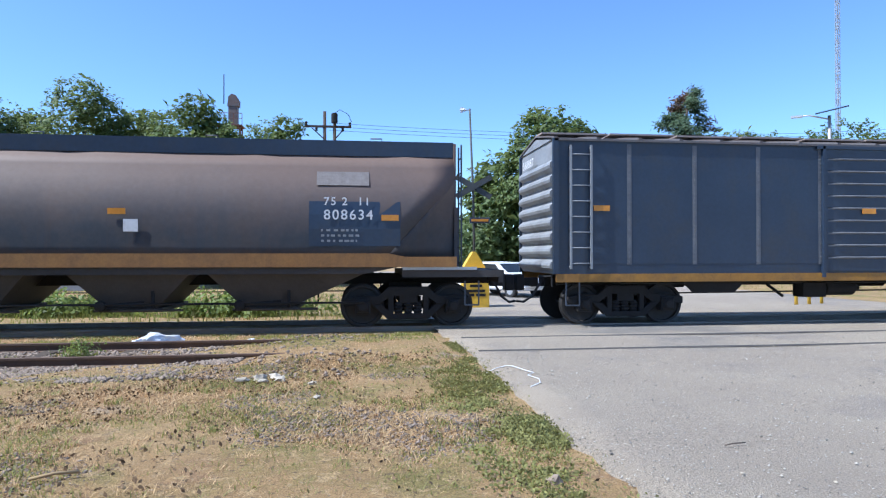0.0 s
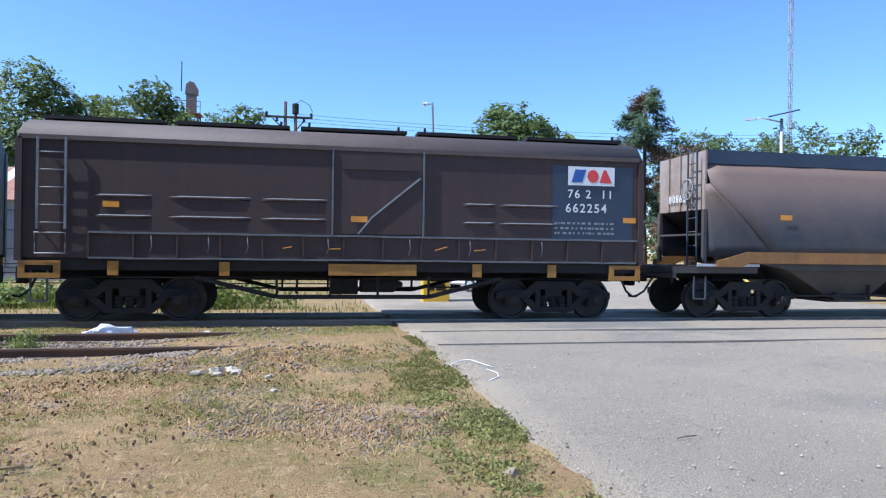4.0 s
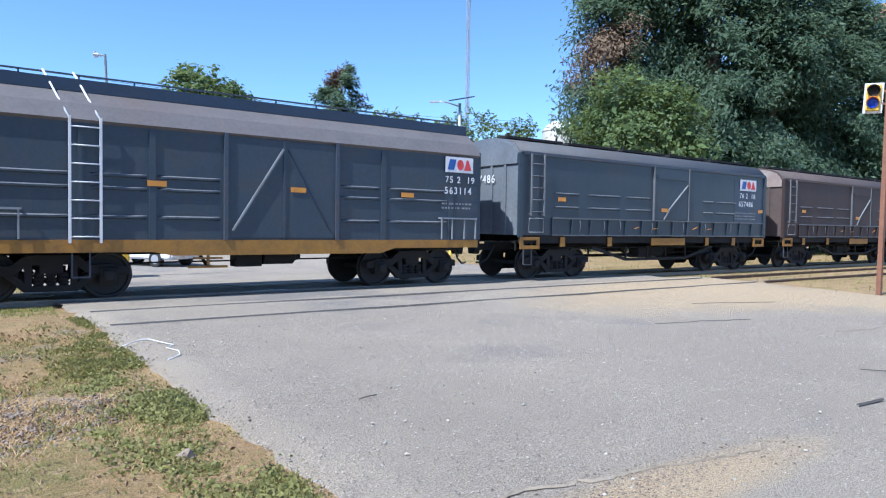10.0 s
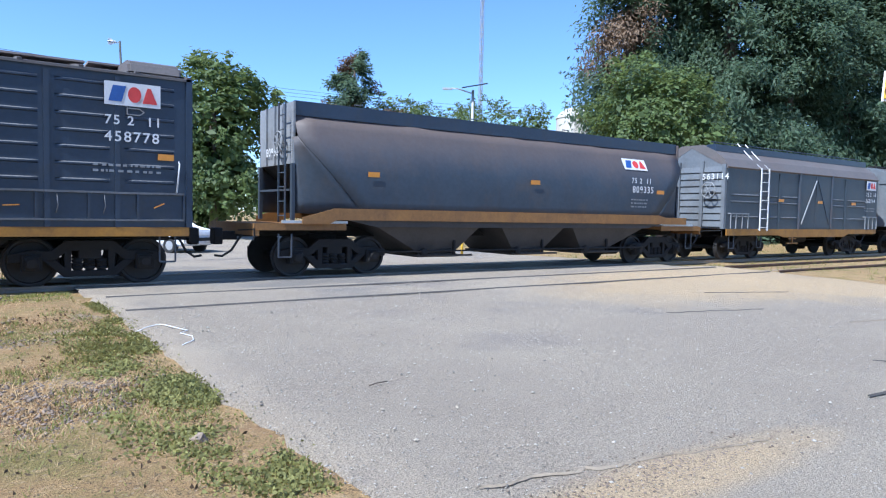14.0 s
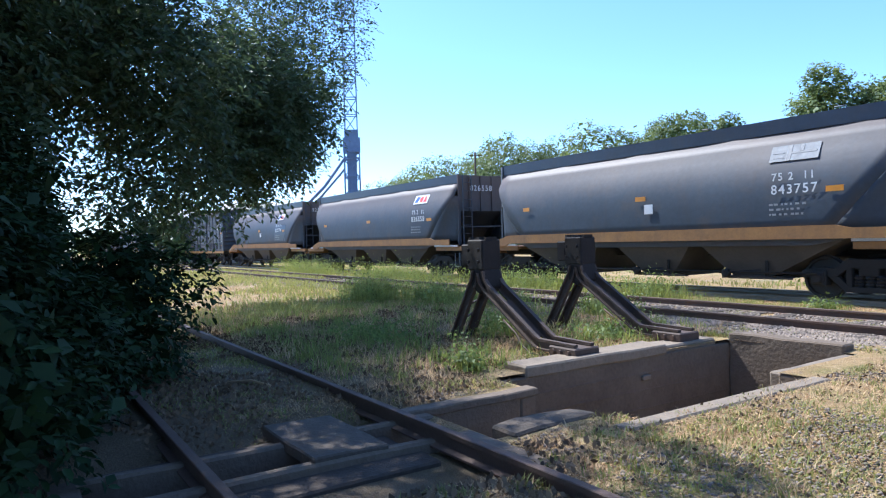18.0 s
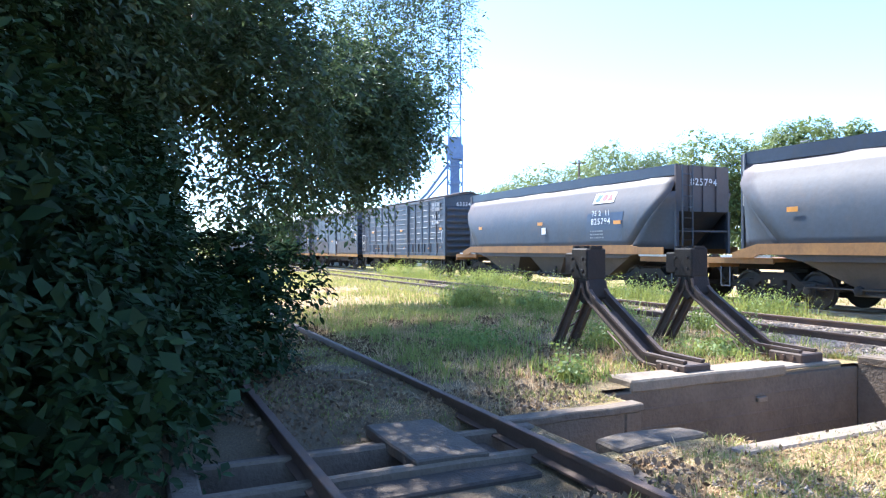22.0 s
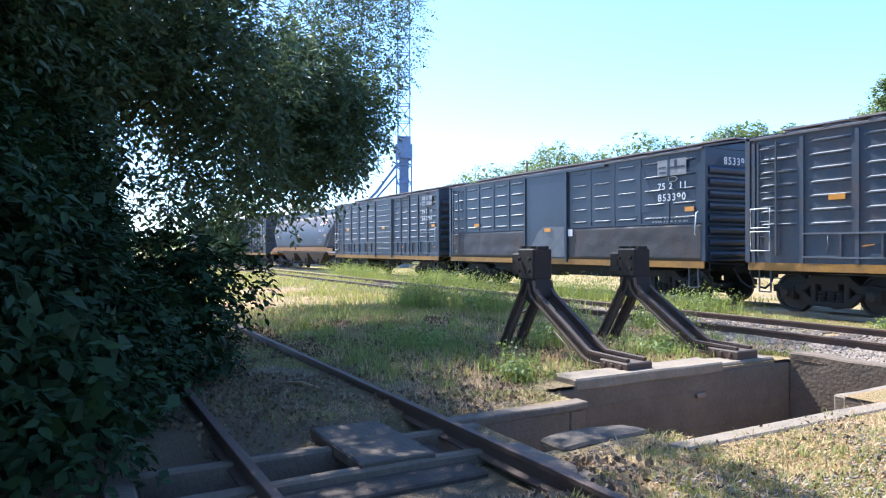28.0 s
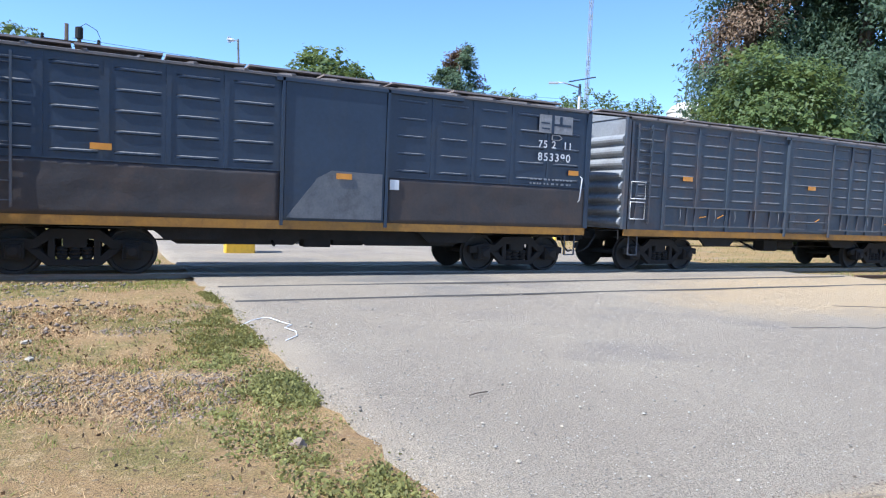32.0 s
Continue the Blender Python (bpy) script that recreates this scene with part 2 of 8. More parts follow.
def sheet_material(name, layers, fine=55.0, rough=0.92, bump=0.5, drifts_and_shade=None):
    """Ground cover: a chain of (colour, noise scale, low, high) patches laid over one another."""
    m = bpy.data.materials.new(name)
    m.use_nodes = True
    nt = m.node_tree
    bs = nt.nodes["Principled BSDF"]
    tc = nt.nodes.new("ShaderNodeTexCoord")

    def tex(sc, detail=6.0, off=0.0):
        mp = nt.nodes.new("ShaderNodeMapping")
        mp.inputs["Location"].default_value = (off, off * 0.7, 0)
        nt.links.new(tc.outputs["Object"], mp.inputs["Vector"])
        n = nt.nodes.new("ShaderNodeTexNoise")
        n.inputs["Scale"].default_value, n.inputs["Detail"].default_value, n.inputs["Roughness"].default_value = sc, detail, 0.65
        nt.links.new(mp.outputs[0], n.inputs["Vector"])
        return n.outputs["Fac"]

    col = None
    for k, (c, sc, lo, hi) in enumerate(layers):
        if col is None:
            x = nt.nodes.new("ShaderNodeRGB")
            x.outputs[0].default_value = (*c, 1)
            col = x.outputs[0]
            continue
        r = nt.nodes.new("ShaderNodeMapRange")
        r.inputs["From Min"].default_value, r.inputs["From Max"].default_value = lo, hi
        nt.links.new(tex(sc, 7.0, 13.7 * k), r.inputs["Value"])
        x = nt.nodes.new("ShaderNodeMix")
        x.data_type = "RGBA"
        x.inputs[7].default_value = (*c, 1)
        nt.links.new(r.outputs["Result"], x.inputs[0])
        nt.links.new(col, x.inputs[6])
        col = x.outputs[2]
    # Soft ovals: sand on the road, shade-darkened soil under the tree.
    for cx, cy, rx, ry in drifts_and_shade[1] if drifts_and_shade else ():
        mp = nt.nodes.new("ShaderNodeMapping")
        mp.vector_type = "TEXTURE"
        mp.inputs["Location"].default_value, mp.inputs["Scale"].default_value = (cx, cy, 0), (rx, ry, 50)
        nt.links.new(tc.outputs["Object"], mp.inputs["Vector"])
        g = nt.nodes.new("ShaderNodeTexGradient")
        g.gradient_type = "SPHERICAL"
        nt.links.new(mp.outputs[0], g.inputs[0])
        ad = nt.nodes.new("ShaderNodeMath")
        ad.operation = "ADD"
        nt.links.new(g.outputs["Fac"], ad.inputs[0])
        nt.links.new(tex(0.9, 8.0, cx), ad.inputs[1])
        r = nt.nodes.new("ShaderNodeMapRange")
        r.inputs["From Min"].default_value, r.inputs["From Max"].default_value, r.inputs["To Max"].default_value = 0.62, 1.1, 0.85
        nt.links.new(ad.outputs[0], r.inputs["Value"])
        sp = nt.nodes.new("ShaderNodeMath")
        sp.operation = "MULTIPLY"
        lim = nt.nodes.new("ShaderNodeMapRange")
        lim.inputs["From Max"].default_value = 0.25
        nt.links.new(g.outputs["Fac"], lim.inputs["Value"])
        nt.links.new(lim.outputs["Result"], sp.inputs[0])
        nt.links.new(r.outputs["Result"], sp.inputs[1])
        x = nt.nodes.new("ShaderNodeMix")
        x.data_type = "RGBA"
        x.inputs[7].default_value = (*drifts_and_shade[0], 1)
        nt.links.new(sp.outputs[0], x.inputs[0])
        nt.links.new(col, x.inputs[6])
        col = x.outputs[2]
    grain = tex(fine, 4.0, 3.0)
    x = nt.nodes.new("ShaderNodeMix")
    x.data_type, x.blend_type = "RGBA", "OVERLAY"
    x.inputs[0].default_value = 0.6
    st = nt.nodes.new("ShaderNodeMapRange")
    st.inputs["From Min"].default_value, st.inputs["From Max"].default_value = 0.3, 0.7
    st.inputs["To Min"].default_value, st.inputs["To Max"].default_value = 0.08, 0.92
    nt.links.new(grain, st.inputs["Value"])
    nt.links.new(col, x.inputs[6])
    nt.links.new(st.outputs["Result"], x.inputs[7])
    nt.links.new(x.outputs[2], bs.inputs["Base Color"])
    bs.inputs["Roughness"].default_value = rough
    b = nt.nodes.new("ShaderNodeBump")
    b.inputs["Strength"].default_value, b.inputs["Distance"].default_value = bump, 0.03
    nt.links.new(grain, b.inputs["Height"])
    nt.links.new(b.outputs["Normal"], bs.inputs["Normal"])
    return m


M["dirt"] = sheet_material("dry verge of earth and thin grass", [
    ((0.37, 0.235, 0.1), 1, 0, 1), ((0.42, 0.278, 0.122), 0.35, 0.46, 0.6), ((0.255, 0.2, 0.062), 0.9, 0.48, 0.62),
    ((0.18, 0.17, 0.045), 0.55, 0.58, 0.68), ((0.35, 0.275, 0.19), 0.6, 0.58, 0.66), ((0.3, 0.18, 0.085), 1.4, 0.56, 0.68), ((0.47, 0.325, 0.155), 7.0, 0.54, 0.64), ((0.15, 0.1, 0.052), 17.0, 0.57, 0.66), ((0.44, 0.34, 0.215), 29.0, 0.6, 0.68)], fine=75.0, bump=1.0,
    # Brown leaf-strewn soil below the tree, its shade deepened in the colour.
    drifts_and_shade=((0.14, 0.1, 0.055), ((-9.5, 3.2, 6.0, 5.6), (-6.5, 0.2, 7.5, 3.6), (-3.2, 1.4, 3.6, 2.0), (-11, 8, 4, 3))))
M["asphalt"] = sheet_material("worn dusty asphalt", [
    ((0.335, 0.28, 0.212), 1, 0, 1), ((0.38, 0.32, 0.24), 0.25, 0.42, 0.62), ((0.275, 0.237, 0.195), 0.33, 0.54, 0.68), ((0.225, 0.205, 0.18), 0.12, 0.56, 0.66),
    ((0.18, 0.168, 0.152), 1.9, 0.66, 0.74), ((0.41, 0.365, 0.295), 7.0, 0.62, 0.72), ((0.13, 0.122, 0.112), 14.0, 0.67, 0.75), ((0.5, 0.46, 0.4), 27.0, 0.65, 0.71), ((0.12, 0.112, 0.105), 34.0, 0.65, 0.71)], fine=75.0, rough=0.85, bump=0.9,
    drifts_and_shade=((0.5, 0.37, 0.215), ((13.4, 8.9, 6.5, 3.4), (16.5, 6.9, 5.0, 4.0), (16.0, 11.0, 7.0, 2.6), (3.2, 2.3, 2.4, 0.4))))


# ---- mesh helpers ----
def box(bm, x0, x1, y0, y1, z0, z1, m=None):
    v = [bm.verts.new((x, y, z)) for x in (x0, x1) for y in (y0, y1) for z in (z0, z1)]
    if m is not None:
        for q in v:
            q.co = m @ q.co
    for f in ((0, 1, 3, 2), (4, 6, 7, 5), (0, 4, 5, 1), (2, 3, 7, 6), (0, 2, 6, 4), (1, 5, 7, 3)):
        bm.faces.new([v[i] for i in f])
    return v


def bar(bm, a, b, w=0.04, h=None, up=(0, 0, 1)):
    """A square bar from a to b."""
    a, b = Vector(a), Vector(b)
    d = b - a
    n = d.normalized()
    u = Vector(up)
    if abs(n.dot(u)) > 0.95:
        u = Vector((1, 0, 0))
    s = n.cross(u).normalized()
    u = s.cross(n)
    h = h or w
    r = [bm.verts.new(p + s * (i * w / 2) + u * (j * h / 2)) for p in (a, b) for i, j in ((-1, -1), (1, -1), (1, 1), (-1, 1))]
    for k in range(4):
        bm.faces.new([r[k], r[(k + 1) % 4], r[4 + (k + 1) % 4], r[4 + k]])
    bm.faces.new(r[3::-1])
    bm.faces.new(r[4:])


def tube(bm, pts, rad, n=8, cap=True):
    """A round tube along points; rad is one radius or one per point."""
    pts = [Vector(p) for p in pts]
    rads = rad if isinstance(rad, (list, tuple)) else [rad] * len(pts)
    rings = []
    for k, p in enumerate(pts):
        d = (pts[min(k + 1, len(pts) - 1)] - pts[max(k - 1, 0)]).normalized()
        u = Vector((0, 0, 1)) if abs(d.z) < 0.9 else Vector((1, 0, 0))
        s = d.cross(u).normalized()
        u = s.cross(d)
        rings.append([bm.verts.new(p + (s * math.cos(2 * math.pi * i / n) + u * math.sin(2 * math.pi * i / n)) * rads[k]) for i in range(n)])
    for a, b in zip(rings, rings[1:]):
        for i in range(n):
            f = bm.faces.new([a[i], a[(i + 1) % n], b[(i + 1) % n], b[i]])
            f.smooth = True
    if cap:
        bm.faces.new(rings[0][::-1])
        bm.faces.new(rings[-1])


def prism(bm, outline, a0, a1, axis="x"):
    """An outline of (p, q) pairs carried from a0 to a1 along an axis."""
    def at(a, p, q):
        return {"x": (a, p, q), "y": (p, a, q), "z": (p, q, a)}[axis]
    r0 = [bm.verts.new(at(a0, p, q)) for p, q in outline]
    r1 = [bm.verts.new(at(a1, p, q)) for p, q in outline]
    n = len(outline)
    for k in range(n):
        bm.faces.new([r0[k], r0[(k + 1) % n], r1[(k + 1) % n], r1[k]])
    bm.faces.new(r0[::-1])
    bm.faces.new(r1)


def lathe(bm, prof, c, n=24, axis="y"):
    """A profile of (along, radius) turned round an axis through c."""
    c = Vector(c)
    rings = []
    for a, r in prof:
        ring = []
        for i in range(n):
            co, si = math.cos(2 * math.pi * i / n) * r, math.sin(2 * math.pi * i / n) * r
            ring.append(bm.verts.new(c + Vector({"y": (co, a, si), "z": (co, si, a), "x": (a, co, si)}[axis])))
        rings.append(ring)
    for p, q in zip(rings, rings[1:]):
        for i in range(n):
            bm.faces.new([p[i], p[(i + 1) % n], q[(i + 1) % n], q[i]])
    bm.faces.new(rings[0])
    bm.faces.new(rings[-1])


def mesh_of(name, bm, mat):
    bmesh.ops.recalc_face_normals(bm, faces=bm.faces)
    me = bpy.data.meshes.new(name)
    bm.to_mesh(me)
    bm.free()
    for m in mat if isinstance(mat, (list, tuple)) else [mat]:
        me.materials.append(m)
    return me


def part(name, bm, mat, parent=None, label="", at=None):
    """Links a bmesh as one mesh object under a thing or under a part."""
    ob = new(name, mesh_of(name, bm, mat) if isinstance(bm, bmesh.types.BMesh) else bm)
    ob.parent = parent
    if at is not None:
        ob.matrix_basis = at
    return tagged(ob, label)


def thing(name, label, category, at=None, group="", kind=""):
    ob = new(name)
    ob.empty_display_size = 0.2
    if at is not None:
        ob.matrix_basis = at
    return tagged(ob, label, category, group, kind)


def solo(name, bm, mat, label, category, at=None, group="", kind=""):
    return tagged(part(name, bm, mat, None, "", at), label, category, group, kind)


def raw(name, verts, faces, mat):
    me = bpy.data.meshes.new(name)
    verts, faces = np.asarray(verts, np.float32), np.asarray(faces, np.int32)
    me.vertices.add(len(verts))
    me.vertices.foreach_set("co", verts.ravel())
    k = faces.shape[1]
    me.loops.add(faces.size)
    me.loops.foreach_set("vertex_index", faces.ravel())
    me.polygons.add(len(faces))
    me.polygons.foreach_set("loop_start", np.arange(0, faces.size, k, dtype=np.int32))
    me.polygons.foreach_set("loop_total", np.full(len(faces), k, np.int32))
    me.update(calc_edges=True)
    me.materials.append(mat)
    return me


def B():
    return bmesh.new()


# ---- the plan ----
RAIL_NEAR, GAUGE = 14.98, 1.676          # main line: near rail
SIDING_NEAR = 10.32                      # siding: near rail
STUB_NEAR = 0.96                         # old stub track beside the camera
TRAIN_Y = RAIL_NEAR + GAUGE / 2
GROUND = -0.09
RAIL_TOP = -0.11                         # rail heads of the main line
SINK = 0.23                              # by which the land beyond the line lies lower
rng = np.random.default_rng(7)


def bear(deg, dist, z=0.0):
    return Vector((-math.sin(radians(deg)) * dist, math.cos(radians(deg)) * dist, z))


def fall(y):
    """The land falls a little at the main line and beyond it."""
    a, b = np.clip((np.asarray(y, float) - 12.2) / 1.4, 0, 1), np.clip((np.asarray(y, float) - 18.0) / 3.0, 0, 1)
    return 0.11 * a * a * (3 - 2 * a) + (SINK - 0.11) * b * b * (3 - 2 * b)


def ground_z(x, y):
    """The ground lies lower along the siding and rises over its buried rail ends."""
    x, y = np.asarray(x, float), np.asarray(y, float)
    band = np.clip((y - 8.9) / 0.8, 0, 1) * np.clip((12.95 - y) / 0.4, 0, 1) * (x < 1.4)
    rise = np.clip((x + 3.4) / 2.6, 0, 1)
    hollow = np.clip((x + 5.9) / 0.4, 0, 1) * np.clip((-3.3 - x) / 0.5, 0, 1) * np.clip((y + 0.2) / 0.5, 0, 1) * np.clip((3.05 - y) / 0.25, 0, 1)
    return GROUND + band * (-0.06 * (1 - rise) + 0.1 * rise ** 2) - 0.11 * hollow - fall(y)


# ---- ground: one sheet with the openings of the pit ----
def build_ground():
    xs = sorted({-1500, -700, -300, -150, -90, *np.arange(-60, -12, 3.0), *np.arange(-12, -6, 0.5), -5.85, -5.45, -5.14, -5.0, -4.5, -4.15, -3.8, *np.arange(-3.5, 2.4, 0.4), *np.arange(3, 24, 3.0), *np.arange(25, 90, 8.0), 150, 300, 700, 1500})
    ys = sorted({-1500, -700, -300, -100, -40, -15, -8, *np.arange(-5, 0.2, 0.6), 0.3, 0.95, 1.6, 2.2, 2.8, 3.0, 3.5, 4.0, 4.25, *np.arange(4.7, 8.3, 0.5), 8.35, *np.arange(8.8, 19, 0.5), *np.arange(20, 60, 5.0), 80, 150, 300, 700, 1500})
    bm = B()
    grid = {}
    for i, x in enumerate(xs):
        for j, y in enumerate(ys):
            z = float(ground_z(x, y))
            if -40 < x < 24 and -14 < y < 60:
                z += 0.05 * noise.noise((x * 0.35, y * 0.35, 0.0)) + 0.025 * noise.noise((x * 1.3, y * 1.3, 4.0))
            if -6.5 < x < -3.3 and 0 < y < 8.6:
                z = float(ground_z(x, y))
            if y > 13.2 and y < 18.5:
                z = GROUND - 0.02 - float(fall(y))
            grid[i, j] = bm.verts.new((float(x), float(y), z))
    for i in range(len(xs) - 1):
        for j in range(len(ys) - 1):
            cx, cy = (xs[i] + xs[i + 1]) / 2, (ys[j] + ys[j + 1]) / 2
            if (-5.85 < cx < -3.8 and 4.25 < cy < 6.7) or (-5.85 < cx < -4.15 and 6.7 < cy < 8.35) or (-5.14 < cx < -4.15 and 3.0 < cy < 4.0) or (-5.14 < cx < -3.8 and 4.0 < cy < 4.25) or (-5.0 < cx < -4.5 and 0.3 < cy < 2.8):
                continue
            f = bm.faces.new([grid[i, j], grid[i + 1, j], grid[i + 1, j + 1], grid[i, j + 1]])
            f.smooth = True
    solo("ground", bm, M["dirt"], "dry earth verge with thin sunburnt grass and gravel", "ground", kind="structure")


build_ground()


def ragged(x, y, amount, seed):
    return x + amount * noise.noise((y * 0.8, seed, 0.0)) + amount * 0.6 * noise.noise((y * 2.7, seed, 3.0))


def build_road():
    bm = B()
    ys = np.concatenate([np.arange(-40, -6, 4.0), np.arange(-6, 16, 0.25), np.arange(16, 75, 3.0)])
    prev = None
    for y in ys:
        y = float(y)
        left = ragged(1.74, y, 0.16, 1.0)
        right = ragged(17.0 + max(0.0, min(2.0, (y - 5) * 0.3)), y, 0.25, 7.0)
        cols = np.concatenate([[left, left + 0.06, left + 0.5], np.linspace(left + 1.2, right - 0.3, 16), [right - 0.06, right]])
        row = []
        for k, x in enumerate(cols):
            z = -0.035 + 0.02 * noise.noise((float(x) * 0.4, y * 0.4, 9.0))
            if k in (0, len(cols) - 1):
                z = -0.12
            if 13.5 < y < 18.2:
                z = -0.03
            z -= float(fall(y))
            row.append(bm.verts.new((float(x), y, z)))
        if prev:
            for a in range(len(row) - 1):
                f = bm.faces.new([prev[a], prev[a + 1], row[a + 1], row[a]])
                f.smooth = True
        prev = row
    solo("road", bm, M["asphalt"], "worn grey asphalt of a level crossing, dusty and cracked", "road", kind="structure")


build_road()


# ---- tracks ----
def rail_mesh(name, x0, x1, mat):
    bm = B()
    prof = [(-0.065, -0.15), (0.065, -0.15), (0.065, -0.135), (0.012, -0.12), (0.012, -0.045), (0.034, -0.035), (0.034, -0.005), (0.028, 0.0), (-0.028, 0.0), (-0.034, -0.005), (-0.034, -0.035), (-0.012, -0.045), (-0.012, -0.12), (-0.065, -0.135)]
    xs = np.linspace(x0, x1, max(2, int((x1 - x0) / 6)))
    rows = [[bm.verts.new((float(x), p, q)) for p, q in prof] for x in xs]
    n = len(prof)
    for a, b in zip(rows, rows[1:]):
        for k in range(n):
            bm.faces.new([a[k], a[(k + 1) % n], b[(k + 1) % n], b[k]])
    bm.faces.new(rows[0][::-1])
    bm.faces.new(rows[-1])
    return mesh_of(name, bm, mat)


M["railtop"] = material("polished rail head", (0.22, 0.2, 0.18), 0.35, metal=0.7, other=(0.3, 0.27, 0.24), scale=4, fine=50)


def track(name, label, y_near, spans, sleepers, shiny):
    tr = thing(name, label, "railway track", kind="structure")
    for x0, x1 in spans:
        me = rail_mesh("rail", x0, x1, M["railtop"] if shiny else M["railside"])
        for dy in (0.0, GAUGE):
            part("rail", me, None, tr, at=pose(0, y_near + dy, RAIL_TOP if shiny else 0))
    for x0, x1, step, top in sleepers:
        bm = B()
        box(bm, -0.12, 0.12, -0.45, GAUGE + 0.45, -0.14, 0.0)
        bmesh.ops.bevel(bm, geom=bm.edges[:], offset=0.012, segments=1, affect="EDGES")
        me = mesh_of("sleeper", bm, M["timber"])
        x = x0
        while x < x1:
            part("sleeper", me, None, tr, at=pose(x, y_near + random.uniform(-0.05, 0.05), top + random.uniform(-0.012, 0.01), 0, 0, random.uniform(-1.5, 1.5)))
            x += step
    return tr


track("main_track", "rusty main line rails under the moving wagons", RAIL_NEAR, [(-260, 1.6), (1.6, 18.6), (18.6, 260)], [(-45, 1.0, 0.66, RAIL_TOP - 0.135)], True)
track("siding_track", "rusty siding rails sunk in gravel and weeds", SIDING_NEAR, [(-220, 0.9), (18.9, 160)], [(-32, 0.2, 0.66, -0.125)], False)
track("stub_track", "old rusty rails running under an overgrown bush", STUB_NEAR, [(-16.5, 1.2)], [(-3.3, 0.6, 0.75, -0.15), (-16, -6.2, 0.75, -0.15)], False)


def groove(x0, x1, y, w, mat, seed, y1=None):
    """The narrow filled slot of a rail sunk in the road."""
    bm = B()
    prev = None
    for k in range(41):
        x = x0 + (x1 - x0) * k / 40
        ww = w * (0.75 + 0.6 * noise.noise((x * 1.1, seed, 0)))
        yy = (y if y1 is None else y + (y1 - y) * k / 40) + 0.03 * noise.noise((x * 0.5, seed, 2))
        row = [bm.verts.new((x, yy - ww, -0.028)), bm.verts.new((x, yy, -0.012)), bm.verts.new((x, yy + ww, -0.028))]
        if prev:
            bm.faces.new([prev[0], prev[1], row[1], row[0]])
            bm.faces.new([prev[1], prev[2], row[2], row[1]])
        prev = row
    solo("rail_groove", bm, mat, "dark rail slot sunk in the asphalt", "rail slot", group="rail slots in the road", kind="structure")


M["groove"] = material("tarry slot", (0.05, 0.047, 0.045), 0.9, other=(0.09, 0.08, 0.07), scale=3, fine=50)
for gy, gw, gx0, gx1, sd in ((SIDING_NEAR, 0.07, 1.9, 18.4, 1.0), (SIDING_NEAR + GAUGE, 0.07, 1.9, 18.4, 2.0)):
    groove(gx0, gx1, gy, gw, M["groove"], sd)
for gx0, gy0, gx1, gy1, gw, sd in ((6.2, 2.55, 6.6, 2.51, 0.018, 3.0), (6.75, 2.49, 7.4, 2.44, 0.018, 4.0), (7.58, 2.4, 16.5, 1.8, 0.03, 5.0), (8.06, 2.54, 16.5, 1.95, 0.025, 6.0), (8.0, 2.2, 12.0, 1.9, 0.025, 7.0), (5.5, 1.71, 16.5, 0.9, 0.025, 8.0), (6.6, 2.0, 9.5, 1.75, 0.02, 9.0)):
    groove(gx0, gx1, gy0, gw, M["groove"], sd, gy1)


M["soil"] = material("brown packed dust", (0.25, 0.2, 0.145), 0.95, other=(0.31, 0.26, 0.19), scale=3, fine=50)


def crack(x0, y0, x1, y1, w, seed, mat="groove", label="irregular dark crack in the asphalt"):
    bm = B()
    prev = None
    n = 26
    dx, dy = x1 - x0, y1 - y0
    ln = math.hypot(dx, dy)
    for k in range(n + 1):
        f = k / n
        off = 0.16 * ln * 0.3 * noise.noise((f * 5, seed, 0)) + 0.03 * noise.noise((f * 23, seed, 4))
        x, y = x0 + dx * f - dy / ln * off, y0 + dy * f + dx / ln * off
        ww = w * (0.25 + abs(noise.noise((f * 11, seed, 8))) * 1.6) * min(1.0, 8 * f, 8 * (1 - f)) + 0.001
        row = [bm.verts.new((x - dy / ln * q, y + dx / ln * q, z)) for q, z in ((-ww, -0.026), (0, -0.016), (ww, -0.026))]
        if prev:
            bm.faces.new([prev[0], prev[1], row[1], row[0]])
            bm.faces.new([prev[1], prev[2], row[2], row[1]])
        prev = row
    solo("crack", bm, M[mat], label, "crack", group="cracks in the road", kind="structure")


for k, c_ in enumerate(((11.8, 7.9, 13.6, 7.2, 0.016), (8.8, 6.5, 10.6, 6.0, 0.014), (7.8, 3.2, 8.4, 2.4, 0.02))):
    crack(*c_, 40.0 + k)
for k, c_ in enumerate(((2.3, 2.78, 3.6, 2.55, 0.028), (3.5, 2.57, 4.4, 2.38, 0.01), (10.4, 4.6, 12.6, 4.2, 0.008))):
    crack(*c_, 70.0 + k, "soil", "crack in the asphalt filled with brown dust")


# ---- the pit: walls, floor, sleeper beam, slab and loose timbers ----
def slab_mesh(x0, x1, y0, y1, z0, z1, bev=0.02, rough=0.015):
    bm = B()
    box(bm, x0, x1, y0, y1, z0, z1)
    bmesh.ops.subdivide_edges(bm, edges=bm.edges[:], cuts=3, use_grid_fill=True)
    for v in bm.verts:
        q = Vector(v.co)
        v.co += Vector((noise.noise(q * 2.1), noise.noise(q * 2.3 + Vector((5, 0, 0))), noise.noise(q * 1.9 + Vector((0, 7, 0))))) * rough
    bmesh.ops.bevel(bm, geom=[e for e in bm.edges if e.calc_face_angle(0) > 1.0], offset=bev, segments=1, affect="EDGES")
    return bm


